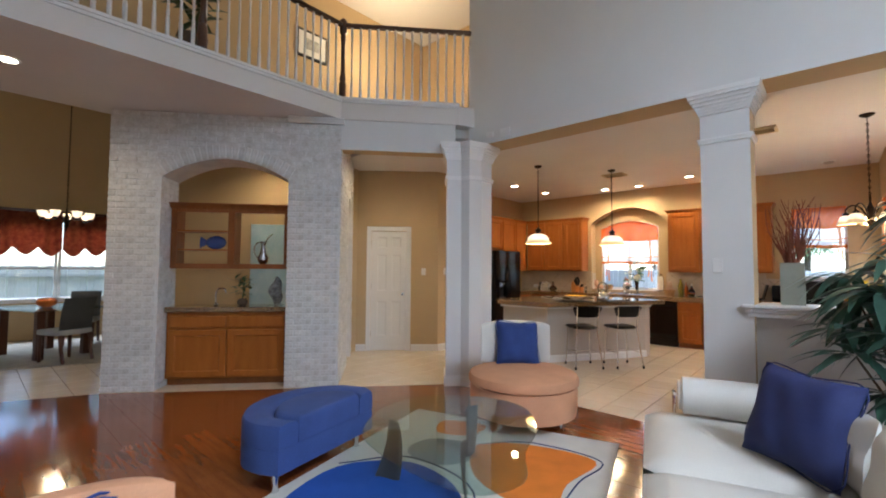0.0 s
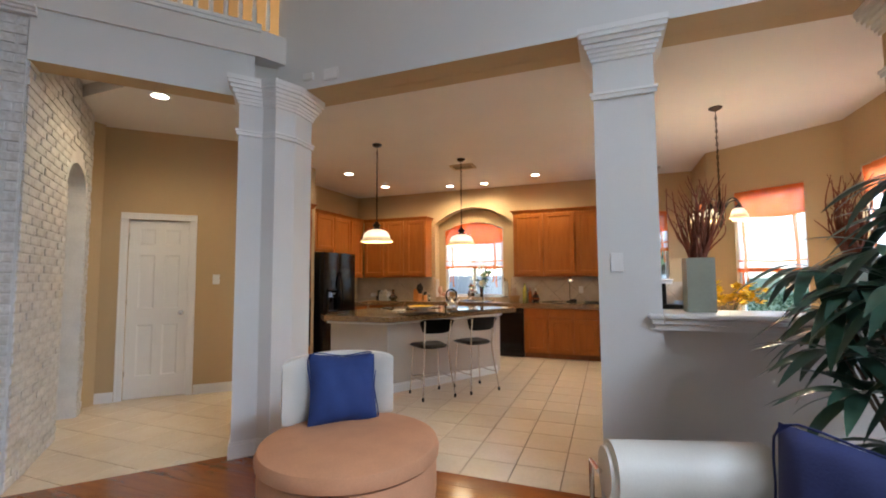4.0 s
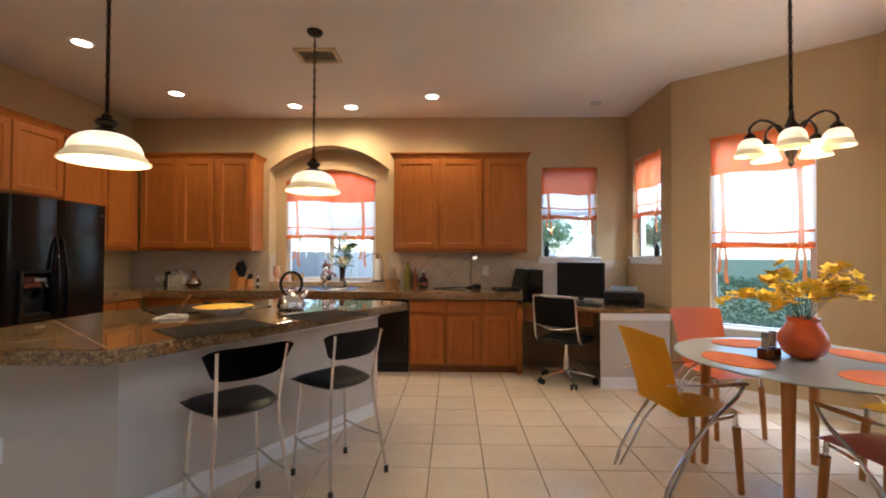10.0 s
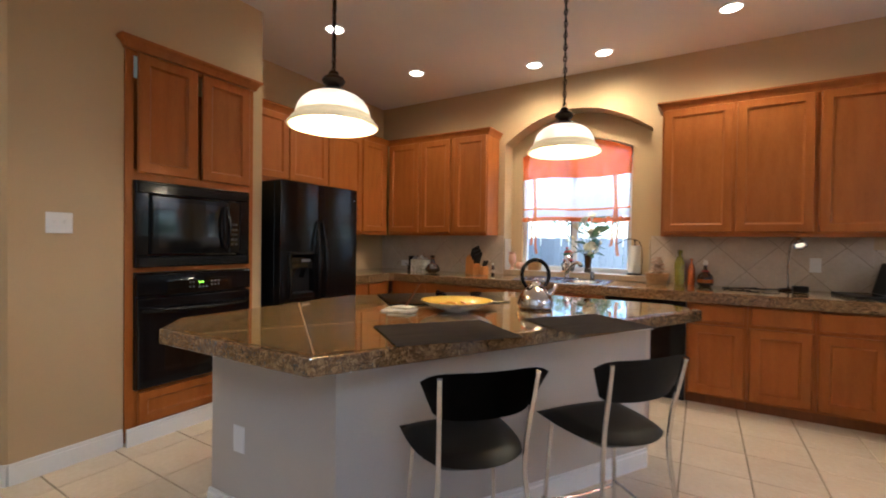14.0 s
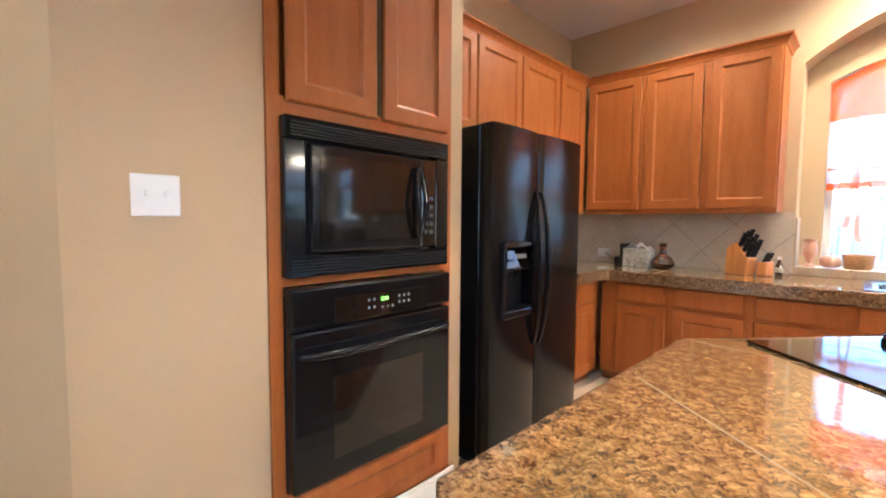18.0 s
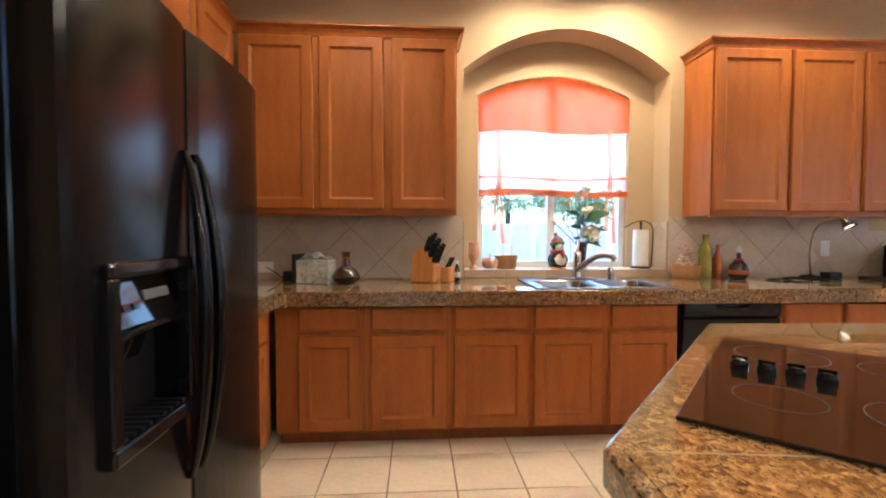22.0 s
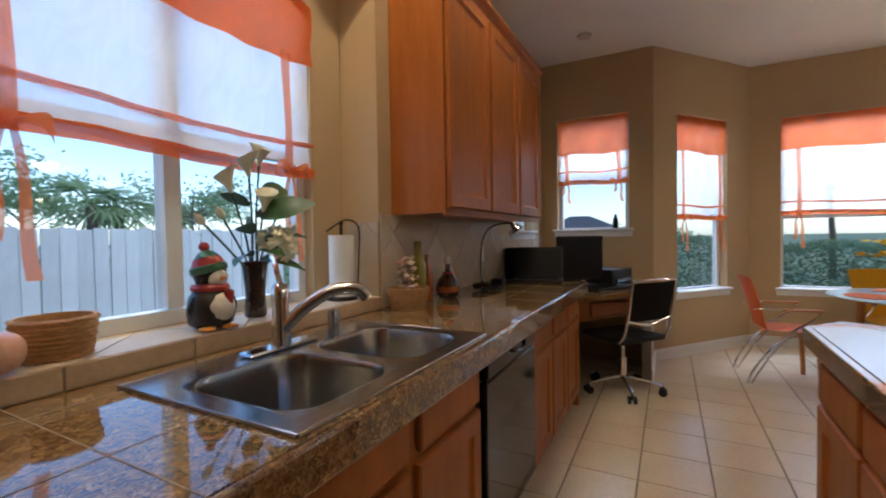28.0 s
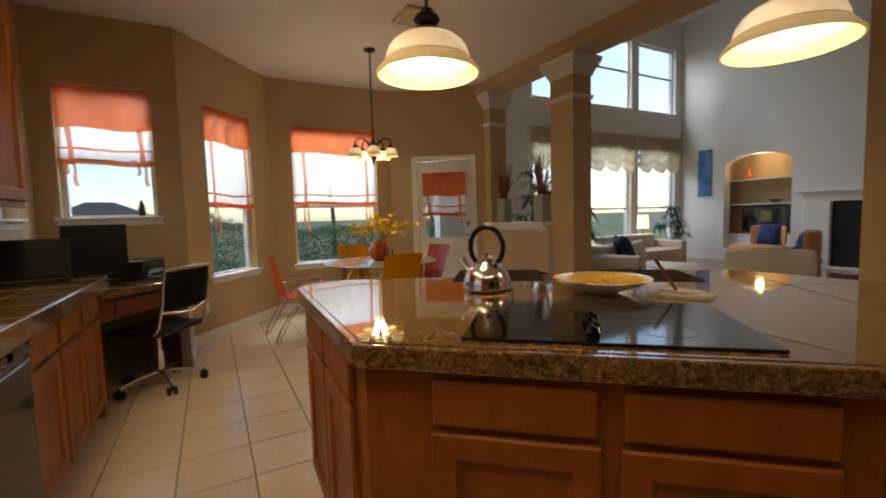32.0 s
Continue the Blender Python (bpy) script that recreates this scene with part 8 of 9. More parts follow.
# second sofa by the windows
sm2 = pose(5.55, 4.3, 0, 0, 0, -90)
t = thing("sofa", "grey-white leather sofa below the tall windows", "sofa", sm2)
bm = bmesh.new()
box(bm, 0, 1.9, 0.0, 0.85, 0.06, 0.42, 0.04, 3)
part("seat", bm, WHITE_LEATHER, t, smooth=True)
bm = bmesh.new()
box(bm, 0.0, 1.9, 0.62, 0.86, 0.421, 0.72, 0.05, 3)
part("backrest", bm, WHITE_LEATHER, t, smooth=True)
for x in (-0.18, 1.902):
    bm = bmesh.new()
    box(bm, x, x + 0.178, 0.0, 0.86, 0.06, 0.58, 0.05, 3)
    part("arm", bm, WHITE_LEATHER, t, smooth=True)
for x in (0.1, 1.8):
    bm = bmesh.new()
    for y in (0.1, 0.75):
        lathe(bm, [(0.022, 0), (0.026, 0.061)], (x, y, 0), 12)
    part("foot_pair", bm, CHROME, t)


# ---- plants ----
PALM = mat("dark_palm_leaf", (0.030, 0.075, 0.052), 0.30, two=(0.045, 0.105, 0.072), scale=6, fine=60, jitter=0.25)
STEMB = mat("brown_cane", (0.10, 0.065, 0.035), 0.7, vary=0.2, scale=20)
POT = mat("dark_glazed_pot", (0.05, 0.04, 0.035), 0.3, vary=0.15, coat=0.3)


def fan_plant(x, y, z0, fans, seed, label, size=0.29, pot=True):
    """A cane plant: each fan is a whorl of long drooping leaflets."""
    t = thing("potted_palm", label, "plant", pose(x, y, z0))
    if pot:
        bm = bmesh.new()
        lathe(bm, [(0.14, 0), (0.16, 0.02), (0.20, 0.30), (0.21, 0.33), (0.195, 0.33), (0.18, 0.29), (0.001, 0.29)], seg=28)
        part("pot", bm, POT, t, smooth=True)
    random.seed(seed)
    for fx, fy, fz in fans:
        bm = bmesh.new()
        pts = arc([(fx * 0.12, fy * 0.12, 0.28 if pot else 0), (fx * 0.35, fy * 0.35, fz * 0.6), (fx, fy, fz)], 6)
        tube(bm, pts, 0.011, 6, 0.5)
        st = part("cane", bm, STEMB, t)
        bm = bmesh.new()
        n = random.randint(15, 18)
        for k in range(n):
            az = 360 * k / n + random.uniform(-12, 12)
            el = random.uniform(-12, 30)
            leaf(bm, Matrix.Translation((fx, fy, fz)) @ Matrix.Rotation(radians(az), 4, "Z") @ Matrix.Rotation(radians(-el), 4, "Y") @ Matrix.Translation((0.03, 0, 0)), size * random.uniform(0.75, 1.0), 0.056, random.uniform(0.35, 0.9), 7)
        part("leaf_fan", bm, PALM, st, smooth=True)
    return t


fan_plant(4.64, 6.74, 0, [(-0.3, -0.1, 1.05), (-0.1, -0.35, 1.05), (0.2, -0.32, 0.92), (-0.28, 0.12, 1.38), (0.05, -0.15, 1.36), (-0.15, -0.15, 0.72), (0.15, 0.1, 0.72), (0.28, -0.12, 1.62), (-0.12, 0.05, 1.05), (0.15, -0.28, 1.30), (-0.25, 0.0, 1.20), (0.22, 0.02, 1.15), (0.0, 0.22, 1.42), (0.12, -0.1, 0.95), (-0.18, -0.3, 1.28), (0.3, 0.22, 1.50), (-0.22, -0.1, 1.32), (0.05, 0.1, 1.60), (0.25, -0.05, 1.45), (-0.05, -0.25, 1.18), (0.2, 0.2, 1.25), (-0.2, 0.18, 1.10), (0.1, -0.2, 1.55), (-0.28, -0.22, 0.92), (0.3, -0.2, 1.05), (0.0, -0.32, 0.80), (0.0, 0.0, 1.75), (0.32, 0.1, 0.85), (-0.1, -0.05, 1.45)], 21, "tall dark green fan-leaved plant in a dark pot")
fan_plant(6.35, 1.55, 0, [(-0.15, 0.1, 1.0), (0.1, -0.1, 1.15), (-0.05, -0.2, 0.85), (0.15, 0.2, 0.9), (0.0, 0.05, 1.3), (-0.2, -0.1, 0.7)], 22, "dark green palm in a pot beside the window")
fan_plant(6.2, 5.9, 0, [(-0.15, 0.1, 1.5), (0.1, -0.1, 1.8), (-0.05, -0.2, 1.3), (0.15, 0.2, 1.2), (0.0, 0.05, 2.0), (-0.2, -0.1, 1.05)], 23, "dark green palm in a pot beside the window")

# ---- gallery railing ----
RAILWOOD = mat("dark_walnut_rail", (0.075, 0.028, 0.014), 0.3, two=(0.05, 0.018, 0.009), scale=4, fine=40, coat=0.3)
t = thing("gallery_railing", "white balusters under a dark walnut handrail", "railing")
bal = bmesh.new()
lathe(bal, [(0.018, 0.0), (0.018, 0.16), (0.013, 0.19), (0.016, 0.21), (0.012, 0.26), (0.0105, 0.60), (0.014, 0.70), (0.011, 0.72), (0.016, 0.76), (0.016, 0.91)], seg=8)
bme = mesh_of("baluster", bal, TRIM, True)
runs = ((0.95, 2.15), (-0.06, 3.22)), ((-0.06, 3.22), on_u(2.56, 0.06)), (on_u(2.56, 0.06), (0.93, Y0 - 0.05))
for a, b in runs:
    a, b = Vector(a), Vector(b)
    n = int((b - a).length / 0.105)
    for k in range(1, n):
        o = new("baluster", bme)
        o.parent = t
        p = a + (b - a) * k / n
        o.matrix_local = pose(p.x, p.y, 3.46)
    d = b - a
    m = Matrix.Translation((a.x, a.y, 0)) @ Matrix.Rotation(math.atan2(d.y, d.x), 4, "Z")
    bm = bmesh.new()
    box(bm, 0, d.length, -0.03, 0.03, 4.37, 4.42, 0.014, 2)
    part("handrail", bm, RAILWOOD, t, "dark walnut handrail", m)
for p in ((-0.06, 3.22), on_u(2.56, 0.06), (-0.07, 4.55)):
    bm = bmesh.new()
    lathe(bm, [(0.045, 3.461), (0.045, 3.66), (0.03, 3.69), (0.04, 3.72), (0.026, 3.80), (0.024, 4.15), (0.036, 4.24), (0.028, 4.27), (0.045, 4.30), (0.045, 4.45), (0.02, 4.48)], (*p, 0), 12)
    part("newel_post", bm, RAILWOOD, t, "dark walnut newel post", smooth=True)
t = thing("wall_picture", "small framed print with a white mat in a black frame", "picture", pose(-1.799, 6.69, 4.92, 0, 0, 90))
for nm, w, hgt, y0, mt in (("frame", 0.27, 0.22, -0.03, BLACKMATT), ("mat_board", 0.235, 0.185, -0.0315, WHITE_GLAZE), ("print", 0.12, 0.085, -0.033, mat("grey_print", (0.16, 0.17, 0.17), 0.6, two=(0.5, 0.5, 0.48), scale=16))):
    bm = bmesh.new()
    box(bm, -w, w, y0, -0.0015 if nm == "frame" else y0 + 0.0012, -hgt, hgt)
    part(nm, bm, mt, t)
t = thing("gallery_plant", "green leafy plant in a brown pot upstairs", "plant", pose(-0.5, 4.6, 3.435))
bm = bmesh.new()
lathe(bm, [(0.10, 0), (0.14, 0.30), (0.12, 0.30), (0.11, 0.26), (0.001, 0.26)], seg=20)
part("pot", bm, STEMB, t, smooth=True)
bm = bmesh.new()
random.seed(8)
for k in range(60):
    leaf(bm, pose(random.uniform(-0.08, 0.08), random.uniform(-0.08, 0.08), random.uniform(0.3, 1.0), 0, random.uniform(-60, 10), random.uniform(0, 360)), random.uniform(0.15, 0.3), 0.07, 0.4, 4)
part("foliage", bm, LEAF, t)
bm = bmesh.new()
box(bm, -0.07, 0.07, -0.02, -0.001, -0.05, 0.05, 0.008, 2)
single("alarm_sensor", bm, TRIM, "small white alarm sensor high on the beam wall", "sensor", pose(1.42, Y0, 3.03))

# ---- bar in the brick niche ----
bmx = at_u(0.565, 0.20) @ Matrix.Diagonal((1.095, 1, 1, 1))
t = base_unit(bmx, 1.25, 0.38, [(0.03, 0.61), (0.64, 1.22)], "bar cabinets", label="honey maple bar cabinet with two drawers and two doors")
t = thing("bar_worktop", "speckled granite top on the bar cabinet", "worktop", bmx)
bm = bmesh.new()
box(bm, -0.01, 1.26, -0.03, 0.39, 0.866, 0.925, 0.006)
part("slab", bm, GRANITE_EDGE, t)
t = thing("bar_wall_cabinet", "open honey maple cabinet with shelves hanging in the arch", "cabinet", bmx)
bm = bmesh.new()
for x0, x1, z0, z1 in ((0, 0.06, 1.38, 2.15), (0.59, 0.66, 1.38, 2.15), (1.19, 1.25, 1.38, 2.15), (0.06, 0.59, 1.38, 1.44), (0.66, 1.19, 1.38, 1.44), (0.06, 0.59, 2.06, 2.15), (0.66, 1.19, 2.06, 2.15)):
    box(bm, x0, x1, 0.05, 0.07, z0, z1)
part("face_frame", bm, MAPLE_DARK, t)
bm = bmesh.new()
for x0, x1, z0, z1 in ((0, 0.02, 1.38, 2.15), (0.615, 0.635, 1.40, 2.13), (1.23, 1.25, 1.38, 2.15), (0.02, 1.23, 1.38, 1.40), (0.02, 1.23, 2.13, 2.15)):
    box(bm, x0, x1, 0.071, 0.36, z0, z1)
part("carcass", bm, MAPLE_DARK, t)
for z in (1.60, 1.83):
    bm = bmesh.new()
    box(bm, 0.021, 0.614, 0.09, 0.35, z, z + 0.015)
    part("shelf", bm, MAPLE, t)
crown(t, [(0, 1.25, 0.05, 0.36)], 2.15)
bm = bmesh.new()
bmesh.ops.create_uvsphere(bm, u_segments=20, v_segments=12, radius=1.0, matrix=Matrix.Diagonal((0.11, 0.085, 0.03, 1)))
bmesh.ops.create_cone(bm, cap_ends=True, segments=14, radius1=0.075, radius2=0.012, depth=0.09, matrix=pose(-0.125, 0, 0, 0, 90, 0) @ Matrix.Diagonal((0.25, 1, 1, 1)))
single("blue_fish_plate", bm, mat("cobalt_glaze", (0.03, 0.06, 0.22), 0.2, vary=0.2, scale=12, coat=0.4), "cobalt blue fish-shaped dish on the shelf", "dish", bmx @ pose(0.42, 0.2, 1.702, 84), smooth=True)
t = bottle("pitcher", "silver pitcher with a tall looped handle", 0, 0, 0, [(0.03, 0), (0.055, 0.03), (0.06, 0.08), (0.03, 0.15), (0.02, 0.22), (0.03, 0.28), (0.026, 0.28)], STEEL, category="pitcher")
t.matrix_world = bmx @ pose(0.93, 0.2, 1.441)
bm = bmesh.new()
tube(bm, arc([(-0.05, 0, 0.06), (-0.10, 0, 0.15), (-0.08, 0, 0.25), (-0.02, 0, 0.28)], 6), 0.007, 8)
tube(bm, arc([(0.02, 0, 0.25), (0.05, 0, 0.33), (0.10, 0, 0.38)], 6), 0.009, 8)
part("handle", bm, STEEL, t, smooth=True)
t = thing("small_plant", "small leafy plant in a round brown pot on the bar", "plant", bmx @ pose(0.72, 0.2, 0.9255))
bm = bmesh.new()
lathe(bm, [(0.03, 0), (0.055, 0.02), (0.055, 0.06), (0.035, 0.085)], seg=18)
part("pot", bm, STEMB, t, smooth=True)
bm = bmesh.new()
random.seed(6)
for k in range(46):
    leaf(bm, pose(random.uniform(-0.09, 0.09), random.uniform(-0.06, 0.06), random.uniform(0.13, 0.34), 0, random.uniform(-60, 20), random.uniform(0, 360)), random.uniform(0.06, 0.11), 0.045, 0.4, 3)
tube(bm, [(0, 0, 0.08), (0.01, 0, 0.15), (0, 0.01, 0.28)], 0.006, 5)
part("foliage", bm, LEAF, t)
bm = bmesh.new()
grid(bm, lambda u, v: Vector((0.075 * math.sin(math.pi * (0.1 + 0.85 * v)) * math.cos(2 * math.pi * u) + 0.015 * math.sin(9 * v), 0.04 * math.sin(math.pi * (0.1 + 0.85 * v)) * math.sin(2 * math.pi * u), 0.36 * v)), 18, 14)
single("stone_sculpture", bm, mat("dark_veined_stone", (0.05, 0.055, 0.065), 0.3, two=(0.30, 0.32, 0.34), scale=14, fine=40), "dark veined stone sculpture on the bar", "sculpture", bmx @ pose(1.08, 0.22, 0.9255), smooth=True)
bm = bmesh.new()
tube(bm, arc([(0, 0, 0), (0, 0, 0.14), (0.03, 0, 0.20), (0.09, 0, 0.20), (0.11, 0, 0.15)], 6), 0.009, 8)
lathe(bm, [(0.03, 0), (0.02, 0.02), (0.012, 0.03)], seg=14)
single("bar_faucet", bm, CHROME, "chrome gooseneck bar faucet", "faucet", bmx @ pose(0.40, 0.30, 0.9255), smooth=True)
t = thing("blue_canvas", "pale blue abstract canvas on the wall behind the bar", "painting", at_u(1.28, 2.099))
bm = bmesh.new()
box(bm, -0.35, 0.35, -0.03, -0.001, 0.70, 2.10, 0.004)
part("canvas", bm, mat("pale_blue_paint", (0.30, 0.50, 0.62), 0.6, two=(0.50, 0.64, 0.70), scale=3), t)

# ---- dining room ----
DARKWOOD = mat("dark_mahogany", (0.09, 0.028, 0.014), 0.3, two=(0.06, 0.018, 0.009), scale=4, fine=40, stretch=(6, 6, 1), coat=0.2)
SLATE_CLOTH = mat("slate_upholstery", (0.10, 0.11, 0.115), 0.8, vary=0.1, fine=120, bump=0.2)
PALE_CLOTH = mat("pale_seat_upholstery", (0.42, 0.43, 0.44), 0.8, vary=0.1, fine=120, bump=0.2)


def parsons_chair(m):
    t = thing("upholstered_chair", "slate upholstered dining chair with dark wooden legs", "chair", m, "dining room chairs")
    bm = bmesh.new()
    box(bm, -0.23, 0.23, -0.22, 0.23, 0.40, 0.48, 0.02, 2)
    part("seat", bm, PALE_CLOTH, t, smooth=True)
    bm = bmesh.new()
    grid(bm, lambda u, v: Vector(((2 * u - 1) * 0.225, -0.20 - 0.09 * v * v, 0.42 + 0.52 * v)), 4, 8, 0.06)
    part("backrest", bm, SLATE_CLOTH, t, smooth=True)
    for x in (-0.2, 0.2):
        for y, d in ((0.19, 0.0), (-0.2, -0.07)):
            bm = bmesh.new()
            tube(bm, [(x, y + d, 0), (x, y + d * 0.3, 0.2), (x, y, 0.41)], 0.022, 8, 1.25)
            part("leg", bm, DARKWOOD, t)
    return t


pc = parsons_chair(pose(-4.15, 4.15, 0, 0, 0, 118))
for m in (pose(-4.75, 3.1, 0, 0, 0, 30), pose(-5.6, 3.2, 0, 0, 0, -40), pose(-5.75, 4.55, 0, 0, 0, -110), pose(-4.7, 4.95, 0, 0, 0, 170)):
    copy_thing(pc, m)
t = thing("dining_table", "glass-topped dining table on dark wooden legs", "table", pose(-5.0, 4.0, 0, 0, 0, 20))
bm = bmesh.new()
prism(bm, [(-0.75, -0.5), (0.75, -0.5), (0.75, 0.5), (-0.75, 0.5)], 0.735, 0.75, 0.004)
part("glass_top", bm, TABLEGLASS, t)
for x in (-0.5, 0.5):
    for y in (-0.3, 0.3):
        bm = bmesh.new()
        box(bm, x - 0.05, x + 0.05, y - 0.05, y + 0.05, 0, 0.734, 0.008)
        part("leg", bm, DARKWOOD, t)
bottle("centrepiece", "orange ceramic centrepiece on the dining table", -4.9, 4.0, 0.7505, [(0.06, 0), (0.12, 0.05), (0.13, 0.10), (0.10, 0.14), (0.06, 0.15)], mat("orange_ceramic", (0.62, 0.16, 0.03), 0.3), category="vase")
bm = bmesh.new()
prism(bm, [(-6.6, 2.4), (-4.3, 2.5), (-3.62, 4.55), (-4.0, 5.8), (-6.6, 5.8)], 0.002, 0.012)
single("dining_rug", bm, mat("grey_beige_rug", (0.36, 0.33, 0.28), 0.95, vary=0.12, fine=200, bump=0.4), "grey-beige rug under the dining table", "rug")
RED_PATTERN = mat("red_patterned_cloth", (0.16, 0.022, 0.012), 0.8, two=(0.34, 0.12, 0.05), scale=12, fine=60, bump=0.1)
wd = frame_at((-7.0, YS), (-7.0, 9.4), 2.0)
for k in range(3):
    window("window_%d" % (6 + k), wd @ pose(0.005 + k * 0.968, 0.0, 0), 0.954, 0.75, 2.30, mid=1.35)
for k in range(3):
    bm = bmesh.new()
    grid(bm, lambda u, v: Vector((-0.1 + k * 1.04 + 1.03 * u, -0.06 - 0.05 * math.sin(math.pi * 3 * u) ** 2 - 0.02 * math.cos(30 * u), 2.42 - v * (0.70 + 0.16 * abs(math.sin(3 * math.pi * u)) - 0.05 * math.sin(math.pi * u)))), 40, 8, 0.004)
    single("balloon_valance", bm, RED_PATTERN, "dark red patterned balloon valance over the dining window", "valance", wd, "dining room valances", smooth=True)
bm = bmesh.new()
box(bm, -0.12, 3.05, -0.10, -0.001, 2.425, 2.47, 0.006)
single("valance_board", bm, DARKWOOD, "dark wooden board over the dining valances", "curtain rail", wd)

# ---- living room far end ----
for k, (a, b) in enumerate(LW):
    m = frame_at((XE, Y0 + 0.1), (XE, YS - 0.2), a)
    window("window_%d" % (9 + k), m @ pose(0.004, 0, 0), b - a - 0.008, 0.42, 2.75, mid=1.30)
    window("window_%d" % (12 + k), m @ pose(0.004, 0, 0), b - a - 0.008, 3.60, 5.20, mid=4.5)
    bm = bmesh.new()
    w = b - a + 0.2
    grid(bm, lambda u, v: Vector((-0.1 + w * u, -0.07 - 0.06 * math.sin(math.pi * 3 * u) ** 2 * (0.4 + v) - 0.03 * math.sin(8 * math.pi * v) * v - 0.015 * math.cos(40 * u), 3.0 - v * (0.72 + 0.16 * abs(math.sin(3 * math.pi * u))))), 40, 16, 0.004)
    single("balloon_valance", bm, CREAM_CLOTH, "cream gathered balloon valance over the tall window", "valance", m, "living room valances", smooth=True)
t = thing("wall_painting", "narrow blue abstract canvas on the white wall", "painting", pose(6.27, YS, 0, 0, 0, 180))
bm = bmesh.new()
box(bm, -0.16, 0.16, -0.035, -0.001, 1.54, 2.67, 0.004)
part("canvas", bm, mat("deep_blue_paint", (0.02, 0.06, 0.26), 0.5, two=(0.10, 0.28, 0.50), scale=4, fine=14), t)
for z in (1.30, 1.87):
    bm = bmesh.new()
    box(bm, 4.341, 5.939, YS - 0.579, YS - 0.252, z, z + 0.03)
    structure("niche_shelf", bm, TRIM, "white shelf across the display niche", "shelf")
bm = bmesh.new()
box(bm, 4.341, 5.939, YS - 0.579, YS - 0.252, 0.30, 0.62)
structure("niche_bench", bm, TRIM, "white base cabinet in the display niche", "shelf")
t = thing("television", "black television in the display niche", "television", pose(5.08, YS - 0.40, 0.621))
bm = bmesh.new()
box(bm, -0.52, 0.52, -0.04, 0.04, 0.06, 0.66, 0.01)
part("housing", bm, BLACKMATT, t)
bm = bmesh.new()
box(bm, -0.49, 0.49, 0.0402, 0.042, 0.09, 0.63)
part("screen", bm, OVENGLASS, t)
bm = bmesh.new()
box(bm, -0.2, 0.2, -0.1, 0.1, 0, 0.06, 0.01)
part("stand", bm, BLACKMATT, t)
bottle("orange_vase", "orange glass vase on the niche shelf", 5.5, YS - 0.42, 1.901, [(0.06, 0), (0.09, 0.08), (0.04, 0.2), (0.05, 0.26)], ORANGE_SHELL, category="vase")
bottle("dark_bowl", "dark ceramic bowl on the niche shelf", 4.95, YS - 0.42, 1.331, [(0.05, 0), (0.12, 0.06), (0.13, 0.08), (0.11, 0.07)], DARKGLASS, category="bowl")
t = thing("fireplace", "white fireplace surround with a moulded mantel", "fireplace", pose(4.2, YS, 0, 0, 0, 180))
for nm, x0, x1, y0, z0, z1 in (("pilaster", 0.0, 0.45, -0.16, 0, 1.32), ("pilaster", 1.27, 1.72, -0.16, 0, 1.32), ("frieze", 0.0, 1.72, -0.15, 1.321, 1.50), ("mantel_shelf", -0.08, 1.80, -0.24, 1.501, 1.56), ("hearth", -0.1, 1.82, -0.45, 0.001, 0.04)):
    bm = bmesh.new()
    box(bm, x0, x1, y0, -0.001, z0, z1, 0.008)
    part(nm, bm, TRIM, t)
bm = bmesh.new()
box(bm, 0.451, 1.269, -0.06, -0.001, 0.041, 1.32)
part("firebox_panel", bm, BLACKMATT, t)
bm = bmesh.new()
box(bm, -0.15, 1.87, -0.10, -0.001, 1.561, UPPER - 0.01)
structure("chimney_breast", bm, WHITE, "white chimney breast above the mantel", "wall", pose(4.2, YS, 0, 0, 0, 180))
SHADE = glow("lit_lamp_shade", (1.0, 0.78, 0.48), 0.9)
for x, y in ((6.3, 2.67), (6.3, 4.6)):
    t = thing("floor_lamp", "slim lamp with a lit cream cylinder shade by the window", "lamp", pose(x, y, 0), "living room lamps")
    bm = bmesh.new()
    lathe(bm, [(0.13, 0), (0.13, 0.02), (0.015, 0.035), (0.012, 0.85)], seg=20)
    part("stand", bm, BRONZE, t, smooth=True)
    bm = bmesh.new()
    lathe(bm, [(0.12, 0.84), (0.125, 0.84), (0.11, 1.14), (0.105, 1.14)], seg=24, caps=False)
    part("shade", bm, SHADE, t, smooth=True)

# ---- outside ----
GRASS = mat("lawn_grass", (0.11, 0.145, 0.06), 0.9, two=(0.075, 0.10, 0.04), scale=0.6, fine=14, bump=0.6)
bm = bmesh.new()
box(bm, -400, 400, -400, 400, -0.8, -0.30)
structure("ground", bm, GRASS, "mown green lawn around the house", "lawn")
FENCE = mat("weathered_fence_board", (0.44, 0.48, 0.51), 0.9, two=(0.36, 0.39, 0.41), scale=3, fine=30, bump=0.3, stretch=(6, 6, 1), jitter=0.12)


def fence(m, length, label):
    t = thing("board_fence", label, "fence", m)
    bm = bmesh.new()
    box(bm, 0, 0.138, -0.01, 0.01, -0.28, 1.40)
    me = mesh_of("board", bm, FENCE)
    n = int(length / 0.146)
    for k in range(n):
        o = new("board", me)
        o.parent = t
        o.matrix_local = pose(k * 0.146, 0, 0.012 * math.sin(k * 2.3), 0, 0.3 * math.sin(k * 1.7), 0)
    for z in (0.0, 1.1):
        bm = bmesh.new()
        box(bm, 0, length, 0.011, 0.05, z, z + 0.09)
        part("rail", bm, FENCE, t)
    return t


